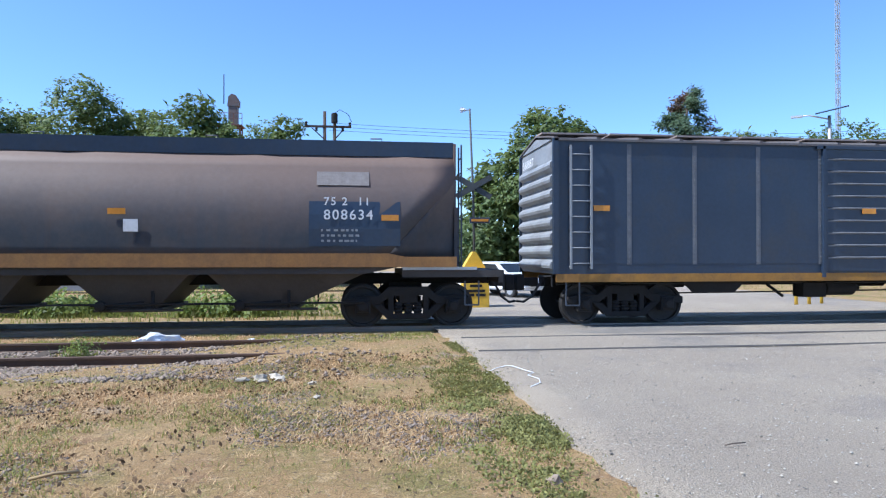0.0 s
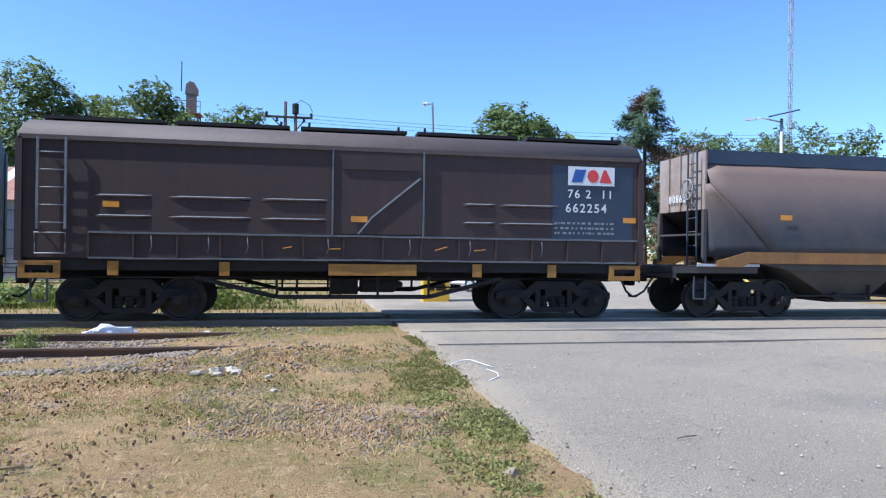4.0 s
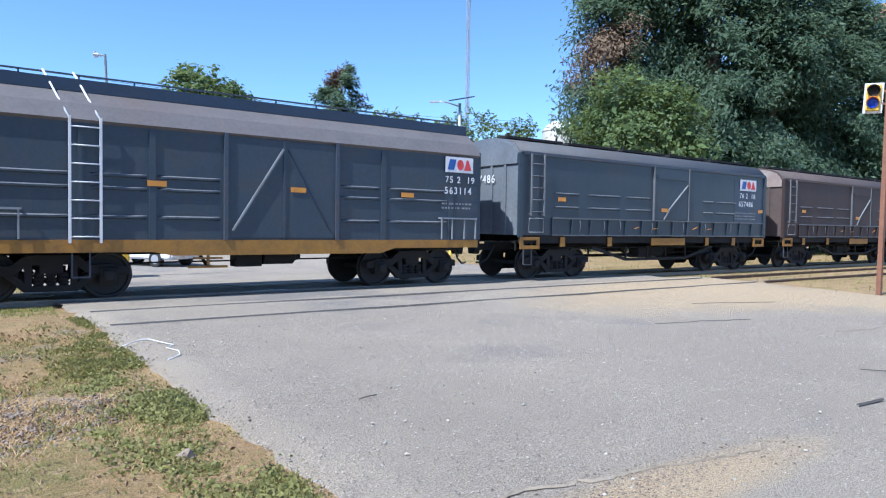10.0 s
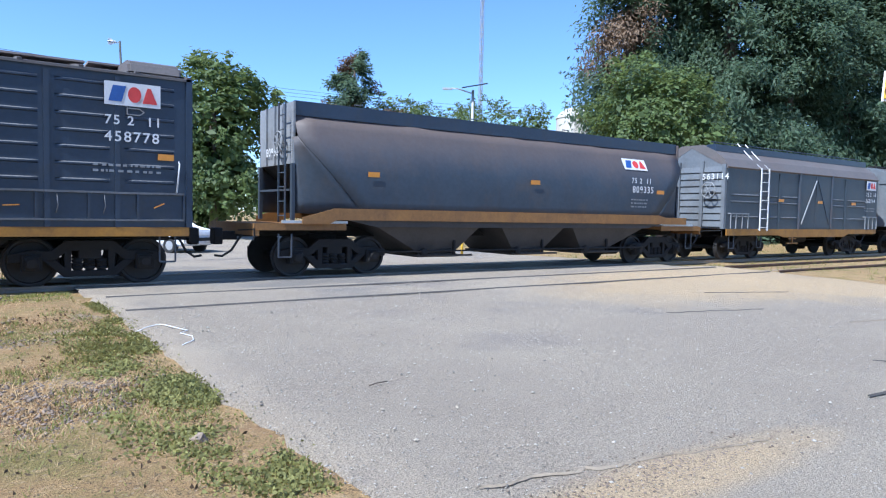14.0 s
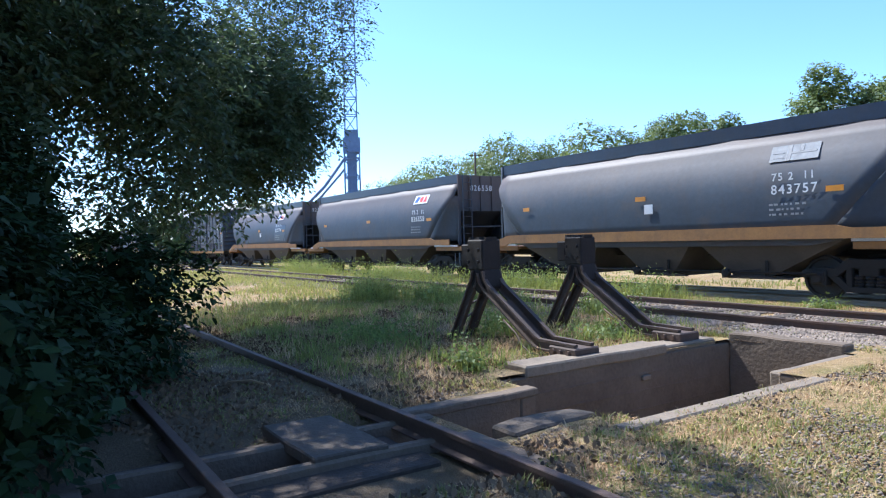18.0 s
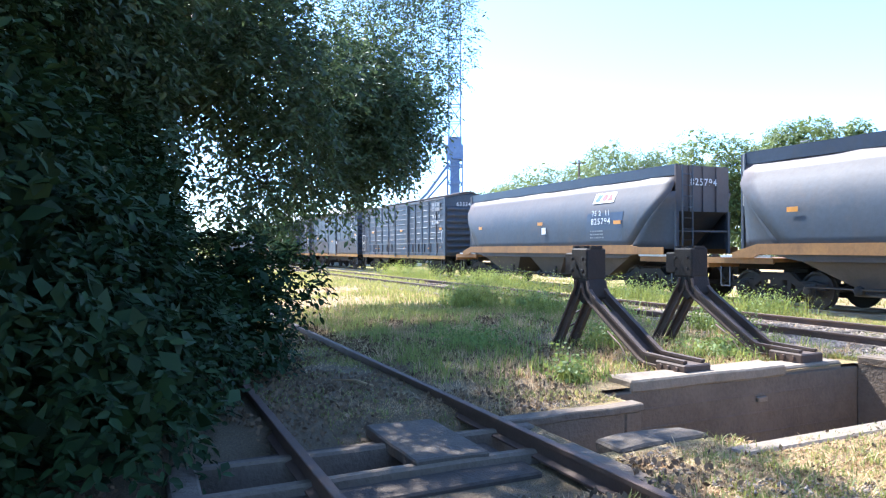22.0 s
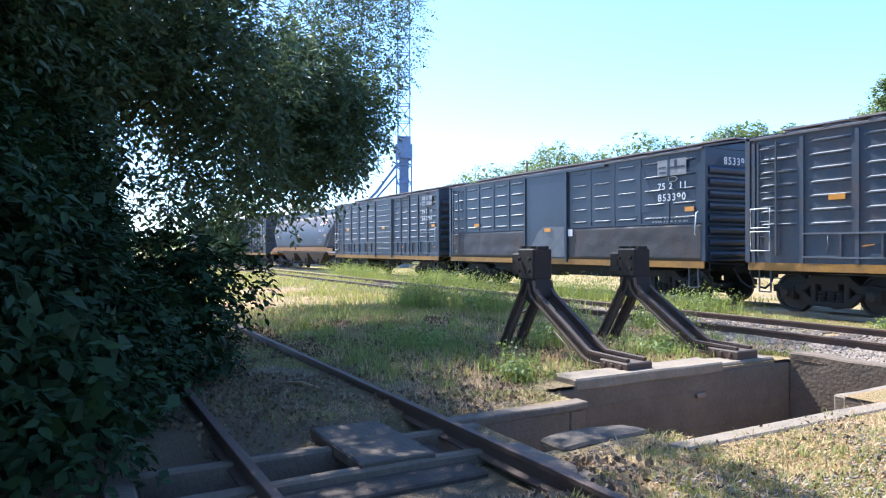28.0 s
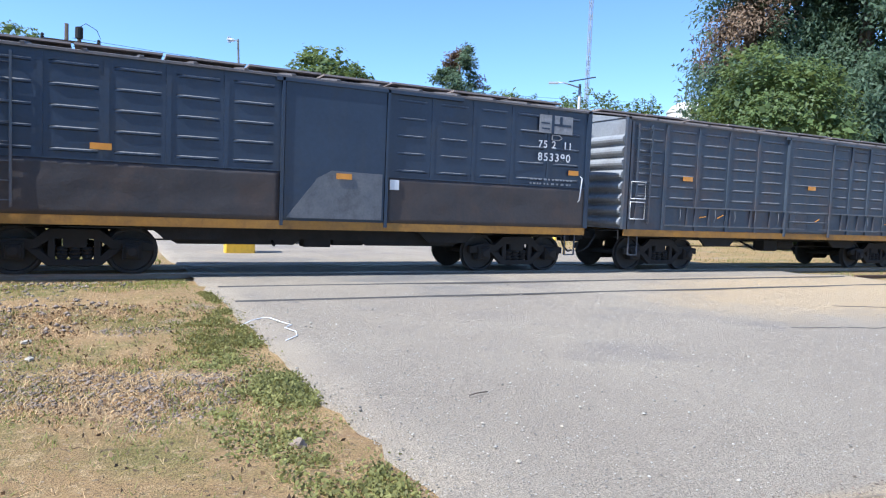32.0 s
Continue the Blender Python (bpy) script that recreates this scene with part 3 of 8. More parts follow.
M["slab"] = material("grimy cast slab", (0.078, 0.059, 0.042), 0.95, other=(0.115, 0.088, 0.064), scale=3, dirt=(0.05, 0.042, 0.033), dirt_amount=0.5, dirt_scale=2.5, fine=30, bump=0.5)
pit = thing("pit", "open concrete track pit with stained walls", "pit", kind="structure")
M["pit_wall"] = material("dark weathered pit concrete", (0.115, 0.083, 0.056), 0.95, other=(0.185, 0.137, 0.095), scale=1.6, dirt=(0.075, 0.056, 0.042), dirt_amount=0.6, dirt_scale=0.9, fine=22, bump=0.7)
part("wall", slab_mesh(-6.25, -5.85, 4.25, 8.6, -1.2, -0.13), M["pit_wall"], pit)
part("wall", slab_mesh(-5.9, -5.14, 4.05, 4.25, -1.2, -0.13), M["pit_wall"], pit)
part("wall", slab_mesh(-5.36, -5.14, 2.8, 4.05, -1.2, -0.12), M["pit_wall"], pit)
part("coping", slab_mesh(-5.3, -5.12, 2.78, 4.26, -0.14, -0.07, 0.012, 0.035), M["pit_wall"], pit, "crumbling concrete edge of the pit")
for cy in (-0.34, -0.55, -0.78):
    part("shutter_mark", slab_mesh(-5.86, -5.84, 4.3, 8.3, cy - 0.012, cy + 0.012, 0.003, 0.006), M["pit_wall"], pit)
part("bracket", slab_mesh(-5.85, -5.8, 6.55, 6.7, -0.42, -0.36, 0.01, 0.01), M["concrete"], pit)
part("wall", slab_mesh(-3.8, -3.6, 3.85, 6.72, -1.2, -0.07), M["concrete"], pit)
part("wall", slab_mesh(-5.85, -4.3, 8.35, 8.6, -1.2, 0.0), M["pit_wall"], pit)
part("wall", slab_mesh(-4.3, -4.1, 6.8, 8.35, -1.2, -0.11), M["concrete"], pit)
part("wall", slab_mesh(-4.15, -3.6, 6.7, 6.85, -1.2, -0.1), M["pit_wall"], pit)
part("wall", slab_mesh(-5.1, -5.0, 0.25, 2.8, -1.2, -0.1), M["pit_wall"], pit)
part("wall", slab_mesh(-4.5, -4.4, 0.25, 2.8, -1.2, -0.1), M["pit_wall"], pit)
part("wall", slab_mesh(-5.14, -5.0, 2.75, 3.0, -1.2, -0.1), M["pit_wall"], pit)
part("wall", slab_mesh(-4.5, -3.5, 2.75, 3.0, -1.2, -0.1), M["pit_wall"], pit)
part("wall", slab_mesh(-5.1, -4.4, 0.1, 0.3, -1.2, -0.1), M["pit_wall"], pit)
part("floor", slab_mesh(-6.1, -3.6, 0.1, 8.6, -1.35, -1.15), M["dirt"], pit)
part("kerb", slab_mesh(-4.42, -4.08, 3.15, 4.02, -0.25, -0.075, 0.02, 0.05), M["slab"], pit, "broken concrete kerb piece")
solo("concrete_slab", slab_mesh(-5.5, -4.42, 1.66, 2.24, -0.16, -0.07, 0.012, 0.014), M["slab"], "square concrete cover slab lying between the stub rails", "slab")
for tx0, tx1, ty0, ty1, tz0, tz1 in ((-5.32, -5.04, 0.3, 2.6, -0.42, -0.16), (-4.45, -4.12, 0.4, 2.5, -0.4, -0.165), (-3.98, -3.75, 0.3, 0.95, -0.4, -0.17), (-5.0, -4.5, 2.3, 2.52, -0.4, -0.19)):
    solo("old_timber", slab_mesh(tx0, tx1, ty0, ty1, tz0, tz1, 0.015, 0.02), M["timber"], "weathered timber baulk bedded beside the pit", "timber", group="timbers at the pit")


# ---- buffer stop of the stub beyond the pit ----
def rail_path(pts, y, w=0.1):
    """A rail bent along points of the x-z plane, its foot outward."""
    b = B()
    for web, hh, off in ((0.022, 0.1, 0.0), (0.1, 0.022, -0.055), (0.06, 0.034, 0.055)):
        rows = []
        for k, (x, z) in enumerate(pts):
            p0, p1 = Vector(pts[max(k - 1, 0)]), Vector(pts[min(k + 1, len(pts) - 1)])
            d = (p1 - p0).normalized()
            n = Vector((-d.y, d.x))
            rows.append([b.verts.new((x + n.x * (off + q), y + e, z + n.y * (off + q))) for e, q in ((-web / 2, -hh / 2), (web / 2, -hh / 2), (web / 2, hh / 2), (-web / 2, hh / 2))])
        for p, q in zip(rows, rows[1:]):
            for i in range(4):
                b.faces.new([p[i], p[(i + 1) % 4], q[(i + 1) % 4], q[i]])
        b.faces.new(rows[0][::-1])
        b.faces.new(rows[-1])
    return b


def buffer_post(y):
    t = thing("buffer_stop", "rusty buffer stop leg of bent rails at the pit edge", "buffer stop", pose(0, y, 0), "buffer stops")
    bm = B()
    box(bm, -8.16, -7.79, -0.165, 0.165, 0.95, 1.385)
    bmesh.ops.bevel(bm, geom=bm.edges[:], offset=0.02, segments=1, affect="EDGES")
    head = part("head", bm, M["tar"], t, "black tarred buffer head")
    bm = B()
    box(bm, -8.4, -8.2, -0.11, 0.11, 1.0, 1.32)
    bmesh.ops.bevel(bm, geom=bm.edges[:], offset=0.02, segments=1, affect="EDGES")
    part("backing_plate", bm, M["tar"], head)
    for bx, by in ((-8.1, -0.185), (-7.86, -0.185), (-8.1, -0.186), (-7.86, -0.186)):
        bm = B()
        z = 1.24 if by > -0.1855 else 1.07
        tube(bm, [(bx, by - 0.03, z), (bx, by + 0.01, z)], 0.028, 6)
        part("bolt", bm, M["tar"], head)
    for k in range(4):
        bm = B()
        box(bm, -8.17 + 0.11 * k, -8.12 + 0.11 * k, -0.13 + 0.04 * (k % 2), 0.1, 1.38, 1.42)
        part("rail_end", bm, M["tar"], head)
    for dy in (-0.135, 0.135):
        part("front_strut", rail_path([(-7.86, 0.92), (-7.82, 0.79), (-7.72, 0.69), (-6.76, 0.09), (-6.66, 0.045), (-6.0, 0.03)], dy), M["strut"], t)
        part("rear_strut", rail_path([(-7.98, 0.92), (-8.02, 0.8), (-8.1, 0.68), (-8.62, -0.14)], dy), M["strut"], t)
    bm = B()
    prism(bm, [(-8.14, 0.98), (-7.8, 0.98), (-7.76, 0.84), (-7.74, 0.7), (-7.9, 0.6), (-8.1, 0.7), (-8.12, 0.84)], -0.15, 0.15, "y")
    bmesh.ops.bevel(bm, geom=bm.edges[:], offset=0.02, segments=1, affect="EDGES")
    part("neck", bm, M["tar"], t, "tarred neck joining the struts")
    for k in range(3):
        bm = B()
        z = 0.16 + 0.2 * k
        x = -8.5 + 0.115 * k
        bar(bm, (x - 0.03, -0.13, z), (x + 0.03, 0.13, z + 0.12), 0.05, 0.02)
        part("lacing", bm, M["strut"], t)
    bm = B()
    bar(bm, (-6.85, 0, 0.1), (-7.5, 0, 0.53), 0.2, 0.012)
    part("web_plate", bm, M["railside"], t)
    bm = B()
    box(bm, -6.42, -5.94, -0.2, 0.2, -0.08, 0.06)
    bmesh.ops.bevel(bm, geom=bm.edges[:], offset=0.015, segments=1, affect="EDGES")
    shoe = part("shoe", bm, M["strut"], t)
    for dx in (-6.32, -6.2, -6.06):
        bm = B()
        tube(bm, [(dx, -0.23, 0.0), (dx, -0.19, 0.0)], 0.032, 8)
        part("bolt", bm, M["railside"], shoe)
    bm = B()
    tube(bm, [(-7.3, -0.2, 0.3), (-7.0, -0.24, 0.16), (-6.85, -0.26, 0.02), (-6.7, -0.25, -0.07), (-6.4, -0.24, -0.08)], 0.012, 6)
    part("cable", bm, M["railside"], t)


solo("concrete_beam", slab_mesh(-6.24, -5.83, 4.7, 7.05, -0.15, -0.02, 0.02, 0.015), M["concrete"], "long concrete beam along the pit edge under the buffer feet", "beam")
solo("concrete_beam", slab_mesh(-6.25, -5.88, 7.07, 8.1, -0.16, -0.05, 0.02, 0.02), M["concrete"], "long concrete beam along the pit edge under the buffer feet", "beam")
buffer_post(5.75)
buffer_post(7.65)


# ---- foliage ----
def leaf_cloud(centres, sigma, per, size, mat, name, seed=0, flat=1.0, droop=0.0, rough=0.5, wide=0.3):
    """Many small leaves in clumps; each leaf is a folded rhomb."""
    r = np.random.default_rng(seed)
    centres = np.asarray(centres, float)
    c = np.repeat(centres, per, axis=0)
    n = len(c)
    sg = sigma if np.isscalar(sigma) else np.repeat(np.asarray(sigma), per)[:, None]
    p = c + r.normal(size=(n, 3)) * sg * np.array([1, 1, flat])
    out = p - centres.mean(axis=0)
    out[:, 2] = np.maximum(out[:, 2], 0.0)
    out /= np.linalg.norm(out, axis=1, keepdims=True) + 1e-9
    nn = out * 0.75 + np.array([0, 0, 0.45]) + r.normal(size=(n, 3)) * rough
    nn /= np.linalg.norm(nn, axis=1, keepdims=True)
    t = r.normal(size=(n, 3))
    t[:, 2] -= droop
    d = np.cross(nn, np.cross(t, nn))
    d /= np.linalg.norm(d, axis=1, keepdims=True) + 1e-9
    s = np.cross(d, nn)
    L = (size * r.uniform(0.6, 1.3, n))[:, None]
    v = np.stack([p, p + d * L * 0.5 + s * L * wide + nn * L * 0.1, p + d * L, p + d * L * 0.5 - s * L * wide + nn * L * 0.1], 1).reshape(-1, 3)
    f = np.arange(4 * n).reshape(n, 4)
    return raw(name, v, f, mat)


def blob_points(blobs, count, seed, shell=0.55):
    r = np.random.default_rng(seed)
    vol = np.array([b[1][0] * b[1][1] * b[1][2] for b in blobs]) ** (2 / 3)
    pick = r.choice(len(blobs), count, p=vol / vol.sum())
    d = r.normal(size=(count, 3))
    d /= np.linalg.norm(d, axis=1, keepdims=True)
    rad = (shell + (1 - shell) * r.uniform(0, 1, count) ** 0.5) * r.uniform(0.85, 1.12, count)
    return np.array([blobs[k][0] for k in pick]) + d * rad[:, None] * np.array([blobs[k][1] for k in pick])


def limbs(t, base, top, r0, targets, name="trunk"):
    bm = B()
    base, top = Vector(base), Vector(top)
    mid = base.lerp(top, 0.5) + Vector((random.uniform(-0.2, 0.2), random.uniform(-0.2, 0.2), 0))
    tube(bm, [base, base.lerp(mid, 0.3), mid, top], [r0 * 1.3, r0, r0 * 0.75, r0 * 0.4], 10)
    part(name, bm, M["bark"], t)
    for q in targets:
        bm = B()
        q = Vector(q)
        st = base.lerp(top, random.uniform(0.35, 0.9))
        m = st.lerp(q, 0.5) + Vector((0, 0, random.uniform(0.0, 0.5)))
        tube(bm, [st, m, q], [r0 * 0.4, r0 * 0.25, r0 * 0.08], 6)
        part("limb", bm, M["bark"], t)


def tree(label, at, height, width, count=3200, size=0.38, mat="leaf_far", seed=1, low=0.25, category="tree", clump=0.55, per=14, name="tree", group="", nb=9):
    t = thing(name, label, category, pose(at[0], at[1], GROUND), group)
    r = random.Random(seed)
    blobs = []
    for k in range(nb):
        a = r.uniform(0, 2 * math.pi)
        h = low + (0.93 - low) * (k + 0.5) / nb
        spread = width * (0.95 - 0.75 * abs(h - 0.5) ** 1.3 * 1.3)
        rad = width * r.uniform(0.3, 0.46) * (1.05 - 0.5 * h)
        blobs.append(((math.cos(a) * spread * r.uniform(0.2, 0.62), math.sin(a) * spread * r.uniform(0.2, 0.62), height * h), (rad, rad, rad * 0.8)))
    blobs.append(((0, 0, height * (0.5 + low / 2)), (width * 0.55, width * 0.55, height * (1 - low) * 0.42)))
    pts = blob_points(blobs, count // per + 1, seed, 0.86)
    part("crown", leaf_cloud(pts, max(0.12, 0.028 * width), per, size, M[mat], "crown", seed, 0.8), None, t)
    inner = blob_points([(c, (q[0] * 0.8, q[1] * 0.8, q[2] * 0.8)) for c, q in blobs], count // 14, seed + 500, 0.5)
    part("inner_foliage", leaf_cloud(inner, 0.05 * width, 2, size * 2.3, M[mat], "inner_foliage", seed + 3), None, t)
    limbs(t, (0, 0, -SINK), (0, 0, height * 0.75), max(0.12, height * 0.022), [b[0] for b in blobs[:5]])
    return t


def conifer(label, at, height, width, count=9000, size=0.5, seed=1, dead=0.0, low=0.06, name="conifer", clump=0.6, taper=0.8, group="", tiers=0, droop=0.42):
    t = thing(name, label, "conifer", pose(at[0], at[1], GROUND), group)
    r = np.random.default_rng(seed)
    nb, along = count // 224, 14
    h = np.repeat(low + (1 - low) * (np.arange(nb) + r.uniform(0, 1, nb)) / nb, along)
    if tiers:
        h = low + (1 - low) * (np.floor((h - low) / (1 - low) * tiers) + 0.5 + 0.12 * r.normal(size=len(h))) / tiers
    reach = np.repeat(width * (1 - taper * np.linspace(low, 1, nb) ** 1.4) * r.uniform(0.62, 1.08, nb), along)
    a = np.repeat(r.uniform(0, 2 * math.pi, nb), along) + r.normal(size=nb * along) * 0.07
    f = np.tile(np.linspace(0.3, 1.0, along), nb)
    rise = np.repeat(r.uniform(-0.05, 0.35, nb), along)
    pts = np.stack([np.cos(a) * reach * f, np.sin(a) * reach * f, h * height + reach * (rise * f - droop * f ** 2)], 1)
    pts += r.normal(size=pts.shape) * 0.15
    pts[:, 2] = np.minimum(pts[:, 2], height)
    k = len(pts)
    isdead = (r.uniform(0, 1, k) < dead) if dead < 0.9 else np.ones(k, bool)
    if dead:
        isdead = (noise_rows(pts * 0.22 + seed) > 0.82 - dead)
    if (~isdead).any():
        part("crown", leaf_cloud(pts[~isdead], clump * 0.68, 24, size * 1.25, M["needle"], "crown", seed, 0.8, 1.1, 0.55, 0.19), None, t)
    if isdead.any():
        part("dead_foliage", leaf_cloud(pts[isdead], clump * 0.6, 16, size * 1.2, M["needle_dead"], "dead_foliage", seed + 1, 0.8, 1.0, 0.5, 0.13), None, t, "brown withered branches")
    limbs(t, (0, 0, -SINK), (0, 0, height * 0.96), max(0.12, height * 0.016), [tuple(p) for p in pts[:6]])
    return t


def noise_rows(p):
    return np.array([noise.noise(Vector(q)) + 0.5 for q in p])


# row of trees behind the train, towards the tail
for k, (b, elev, dist, wid) in enumerate(((62, 5.2, 120, 7), (59, 6.1, 110, 7), (55, 7.0, 105, 8), (51, 8.4, 95, 8), (47.5, 7.9, 95, 7), (43.7, 9.1, 88, 7), (40.5, 8.5, 88, 6), (37.6, 9.7, 80, 5.6), (34.3, 8.9, 80, 5), (27.0, 11.5, 66, 5.2), (23.5, 10.3, 66, 4.5), (20.4, 12.3, 62, 5), (16.5, 11.2, 62, 4.5), (13.2, 12.2, 60, 4.8), (10.2, 10.5, 58, 4.2), (7.2, 11.1, 56, 4))):
    p = bear(b, dist)
    tree("broad green street tree behind the goods train", (p.x, p.y), (1.5 + dist * math.tan(radians(elev))) * 1.03, wid * 1.4, 14000, 0.3, "leaf_far", 20 + k, 0.2, group="trees behind the line")
for k, (b, elev, dist, wid) in enumerate(((6.0, 5.5, 40, 2.6), (3.0, 3.2, 42, 2.2), (12, 3.4, 46, 3), (30, 3.0, 60, 5), (66, 3.8, 70, 3.5), (69, 3.4, 75, 4), (73, 4.2, 70, 5), (78, 4.6, 70, 5))):
    p = bear(b, dist)
    tree("dense green shrub beyond the tracks", (p.x, p.y), 1.5 + dist * math.tan(radians(elev)), wid, 3600, 0.3, "leaf", 50 + k, 0.05, "shrub", name="shrub", group="shrubs beyond the line")
p = bear(-16.3, 42)
tree("full green tree beside the road beyond the crossing", (p.x, p.y), 11.3, 5.2, 13000, 0.3, "leaf_far", 71, 0.12)
p = bear(-12.3, 44)
tree("green tree beside the road beyond the crossing", (p.x, p.y), 8.6, 4.4, 8000, 0.28, "leaf_far", 72, 0.05)
p = bear(-27.3, 80)
conifer("cedar with browned inner branches behind the roofs", (p.x, p.y), 19.8, 7.4, 15000, 0.4, 73, 0.36, 0.08, clump=0.42, taper=0.76, tiers=15, droop=0.12)
for k, (b, elev, dist, wid) in enumerate(((-31, 9.5, 82, 3.6), (-33.6, 9.2, 80, 3.4), (-38.2, 9.7, 80, 3.6), (-41.2, 9.0, 85, 3.4), (-29.5, 8.6, 85, 3.2), (-35.6, 8.8, 84, 3.4))):
    p = bear(b, dist)
    tree("slender pale-leaved tree far down the road", (p.x, p.y), (1.5 + dist * math.tan(radians(elev))) * 1.05, wid * 2.0, 8000, 0.3, "leaf_far", 80 + k, 0.2, group="far road trees")
p = bear(-30.6, 72)
tree("thin brown-leaved tree beside a cedar", (p.x, p.y), 12.9, 4.6, 5000, 0.3, "needle_dead", 96, 0.25)
p = bear(-52.6, 44)
tree("leafy round-crowned tree before tall conifers", (p.x, p.y), 11.2, 6.6, 20000, 0.24, "leaf_far", 91, 0.1)
for k, (b, elev, dist, wid, dead) in enumerate(((-49.8, 24, 56, 4.2, 0.12), (-53.5, 27, 60, 5.0, 0.0), (-57.5, 26, 58, 5.2, 0.0), (-61.5, 21.5, 60, 5.0, 0.0), (-65.2, 17, 66, 5.0, 0.0), (-69.0, 14.6, 74, 5.4, 0.0), (-72.4, 14.8, 72, 5.4, 0.0), (-76.0, 13.6, 80, 6, 0.0), (-80.0, 11.5, 90, 7, 0.0), (-84.0, 9.5, 110, 8, 0.0))):
    p = bear(b, dist)
    conifer("tall dark evergreen with dense drooping branches", (p.x, p.y), 1.5 + dist * math.tan(radians(elev)), wid * 1.3, 40000, 0.34, 100 + k, dead, 0.03, clump=0.75, taper=0.55, group="tall evergreens")
for k in range(9):
    p = bear(-60 - 3.2 * k, 62 + 4 * k)
    tree("green undergrowth below tall evergreens", (p.x, p.y), 4.6, 4.0, 3200, 0.35, "leaf", 130 + k, 0.05, "shrub", name="shrub", group="undergrowth")

p = bear(-0.8, 45)
tree("small green tree behind the crossing", (p.x, p.y), 6.9, 2.6, 5000, 0.26, "leaf", 75, 0.05)
rw = np.random.default_rng(140)
nw = 5200
wb, wf = np.radians(rw.uniform(-60, 118, nw)), rw.uniform(0, 1, nw) ** 0.8
wd = 150 + 12 * rw.normal(size=nw)
wh = 4.5 + 2.6 * np.array([noise.noise((float(q) * 14, 2.0, 0.0)) + 0.6 * noise.noise((float(q) * 47, 5.0, 0.0)) for q in wb])
far = np.stack([-np.sin(wb) * wd, np.cos(wb) * wd, wf * wh], 1)
tagged(new("far_woods", leaf_cloud(far, 0.7, 7, 0.9, M["leaf_far"], "far_woods", 141)), "low hazy line of distant trees round the fields", "trees", kind="stuff")

# the big bush and overhanging tree by the stub track
def sprays(blobs, count, seed, per, twig, size, mat, name, shell=0.8, droop=0.5, keep=None):
    """Drooping twigs with pointed leaves set to both sides; each leaf is folded on its midrib."""
    r = np.random.default_rng(seed)
    vol = np.array([b[1][0] * b[1][1] * b[1][2] for b in blobs]) ** (2 / 3)
    pick = r.choice(len(blobs), count, p=vol / vol.sum())
    o = r.normal(size=(count, 3))
    o /= np.linalg.norm(o, axis=1, keepdims=True)
    c = np.array([blobs[q][0] for q in pick]) + o * (shell + (1 - shell) * r.uniform(0, 1, (count, 1))) * np.array([blobs[q][1] for q in pick])
    ok = c[:, 2] > 0.06
    if keep is not None:
        ok &= keep(c)
    c, o = c[ok], o[ok]
    n = len(c)
    unit = lambda v: v / (np.linalg.norm(v, axis=-1, keepdims=True) + 1e-9)
    a = unit(o * 0.7 + r.normal(size=(n, 3)) * 0.45 + np.array([0, 0, 0.1]))
    s_ = unit(np.cross(a, np.array([0, 0, 1.0])))
    f = (np.arange(per) + 0.5) / per
    side = np.where(np.arange(per) % 2 == 0, 1.0, -1.0)
    p = c[:, None] + a[:, None] * (f * twig)[None, :, None] + np.array([0, 0, -1.0]) * (droop * twig * f ** 2)[None, :, None]
    d = unit(a[:, None] * 0.55 + s_[:, None] * (side * 0.75)[None, :, None] + np.array([0, 0, -0.55 * droop]) + r.normal(size=(n, per, 3)) * 0.28)
    nn = unit(np.array([0, 0, 0.9]) + o[:, None] * 0.55 + r.normal(size=(n, per, 3)) * 0.4)
    w = unit(np.cross(d, nn))
    nn = np.cross(w, d)
    L = size * r.uniform(0.6, 1.25, (n, per, 1))
    v = np.stack([p, p + d * L * 0.28 + w * L * 0.2 + nn * L * 0.07, p + d * L * 0.62 + w * L * 0.2 + nn * L * 0.06, p + d * L - nn * L * 0.08, p + d * L * 0.62 - w * L * 0.2 + nn * L * 0.06, p + d * L * 0.28 - w * L * 0.2 + nn * L * 0.07], 2).reshape(-1, 3)
    q = np.arange(n * per)[:, None] * 6
    return raw(name, v, np.concatenate([q + np.array([[0, 1, 2, 3]]), q + np.array([[0, 3, 4, 5]])]), mat)


bush = thing("bush", "large dark-leaved bush overgrowing the stub rails", "bush", pose(0, 0, 0))
bush_blobs = [((-9.4, -0.85, 1.5), (1.8, 1.35, 1.8)), ((-7.9, -0.9, 1.4), (1.6, 1.3, 1.7)), ((-6.2, -0.95, 1.0), (1.4, 1.25, 1.3)), ((-5.2, -1.6, 1.4), (1.7, 1.4, 1.7)), ((-3.8, -2.3, 1.2), (1.4, 1.3, 1.5)), ((-8.6, 0.9, 0.5), (1.1, 0.7, 0.75)), ((-6.7, -0.2, 0.6), (1.1, 0.98, 0.85)), ((-5.2, -0.45, 0.42), (0.85, 0.78, 0.72)), ((-7.6, -2.2, 3.2), (2.4, 1.7, 2.0)), ((-5.0, -2.6, 3.0), (1.9, 1.5, 1.7))]
part("crown", sprays(bush_blobs, 12500, 5, 8, 0.3, 0.1, M["leaf_bush"], "crown", 0.82, 0.6), None, bush)
part("tip_foliage", sprays([((-9.0, 1.55, 1.05), (0.8, 0.65, 0.4)), ((-9.6, 1.0, 1.3), (0.9, 0.6, 0.4))], 250, 7, 8, 0.3, 0.12, M["leaf_bush"], "tip_foliage", 0.3, 0.6), None, bush)
core = blob_points([(c, (q[0] * 0.78, q[1] * 0.78, q[2] * 0.78)) for c, q in bush_blobs], 2200, 8, 0.4)
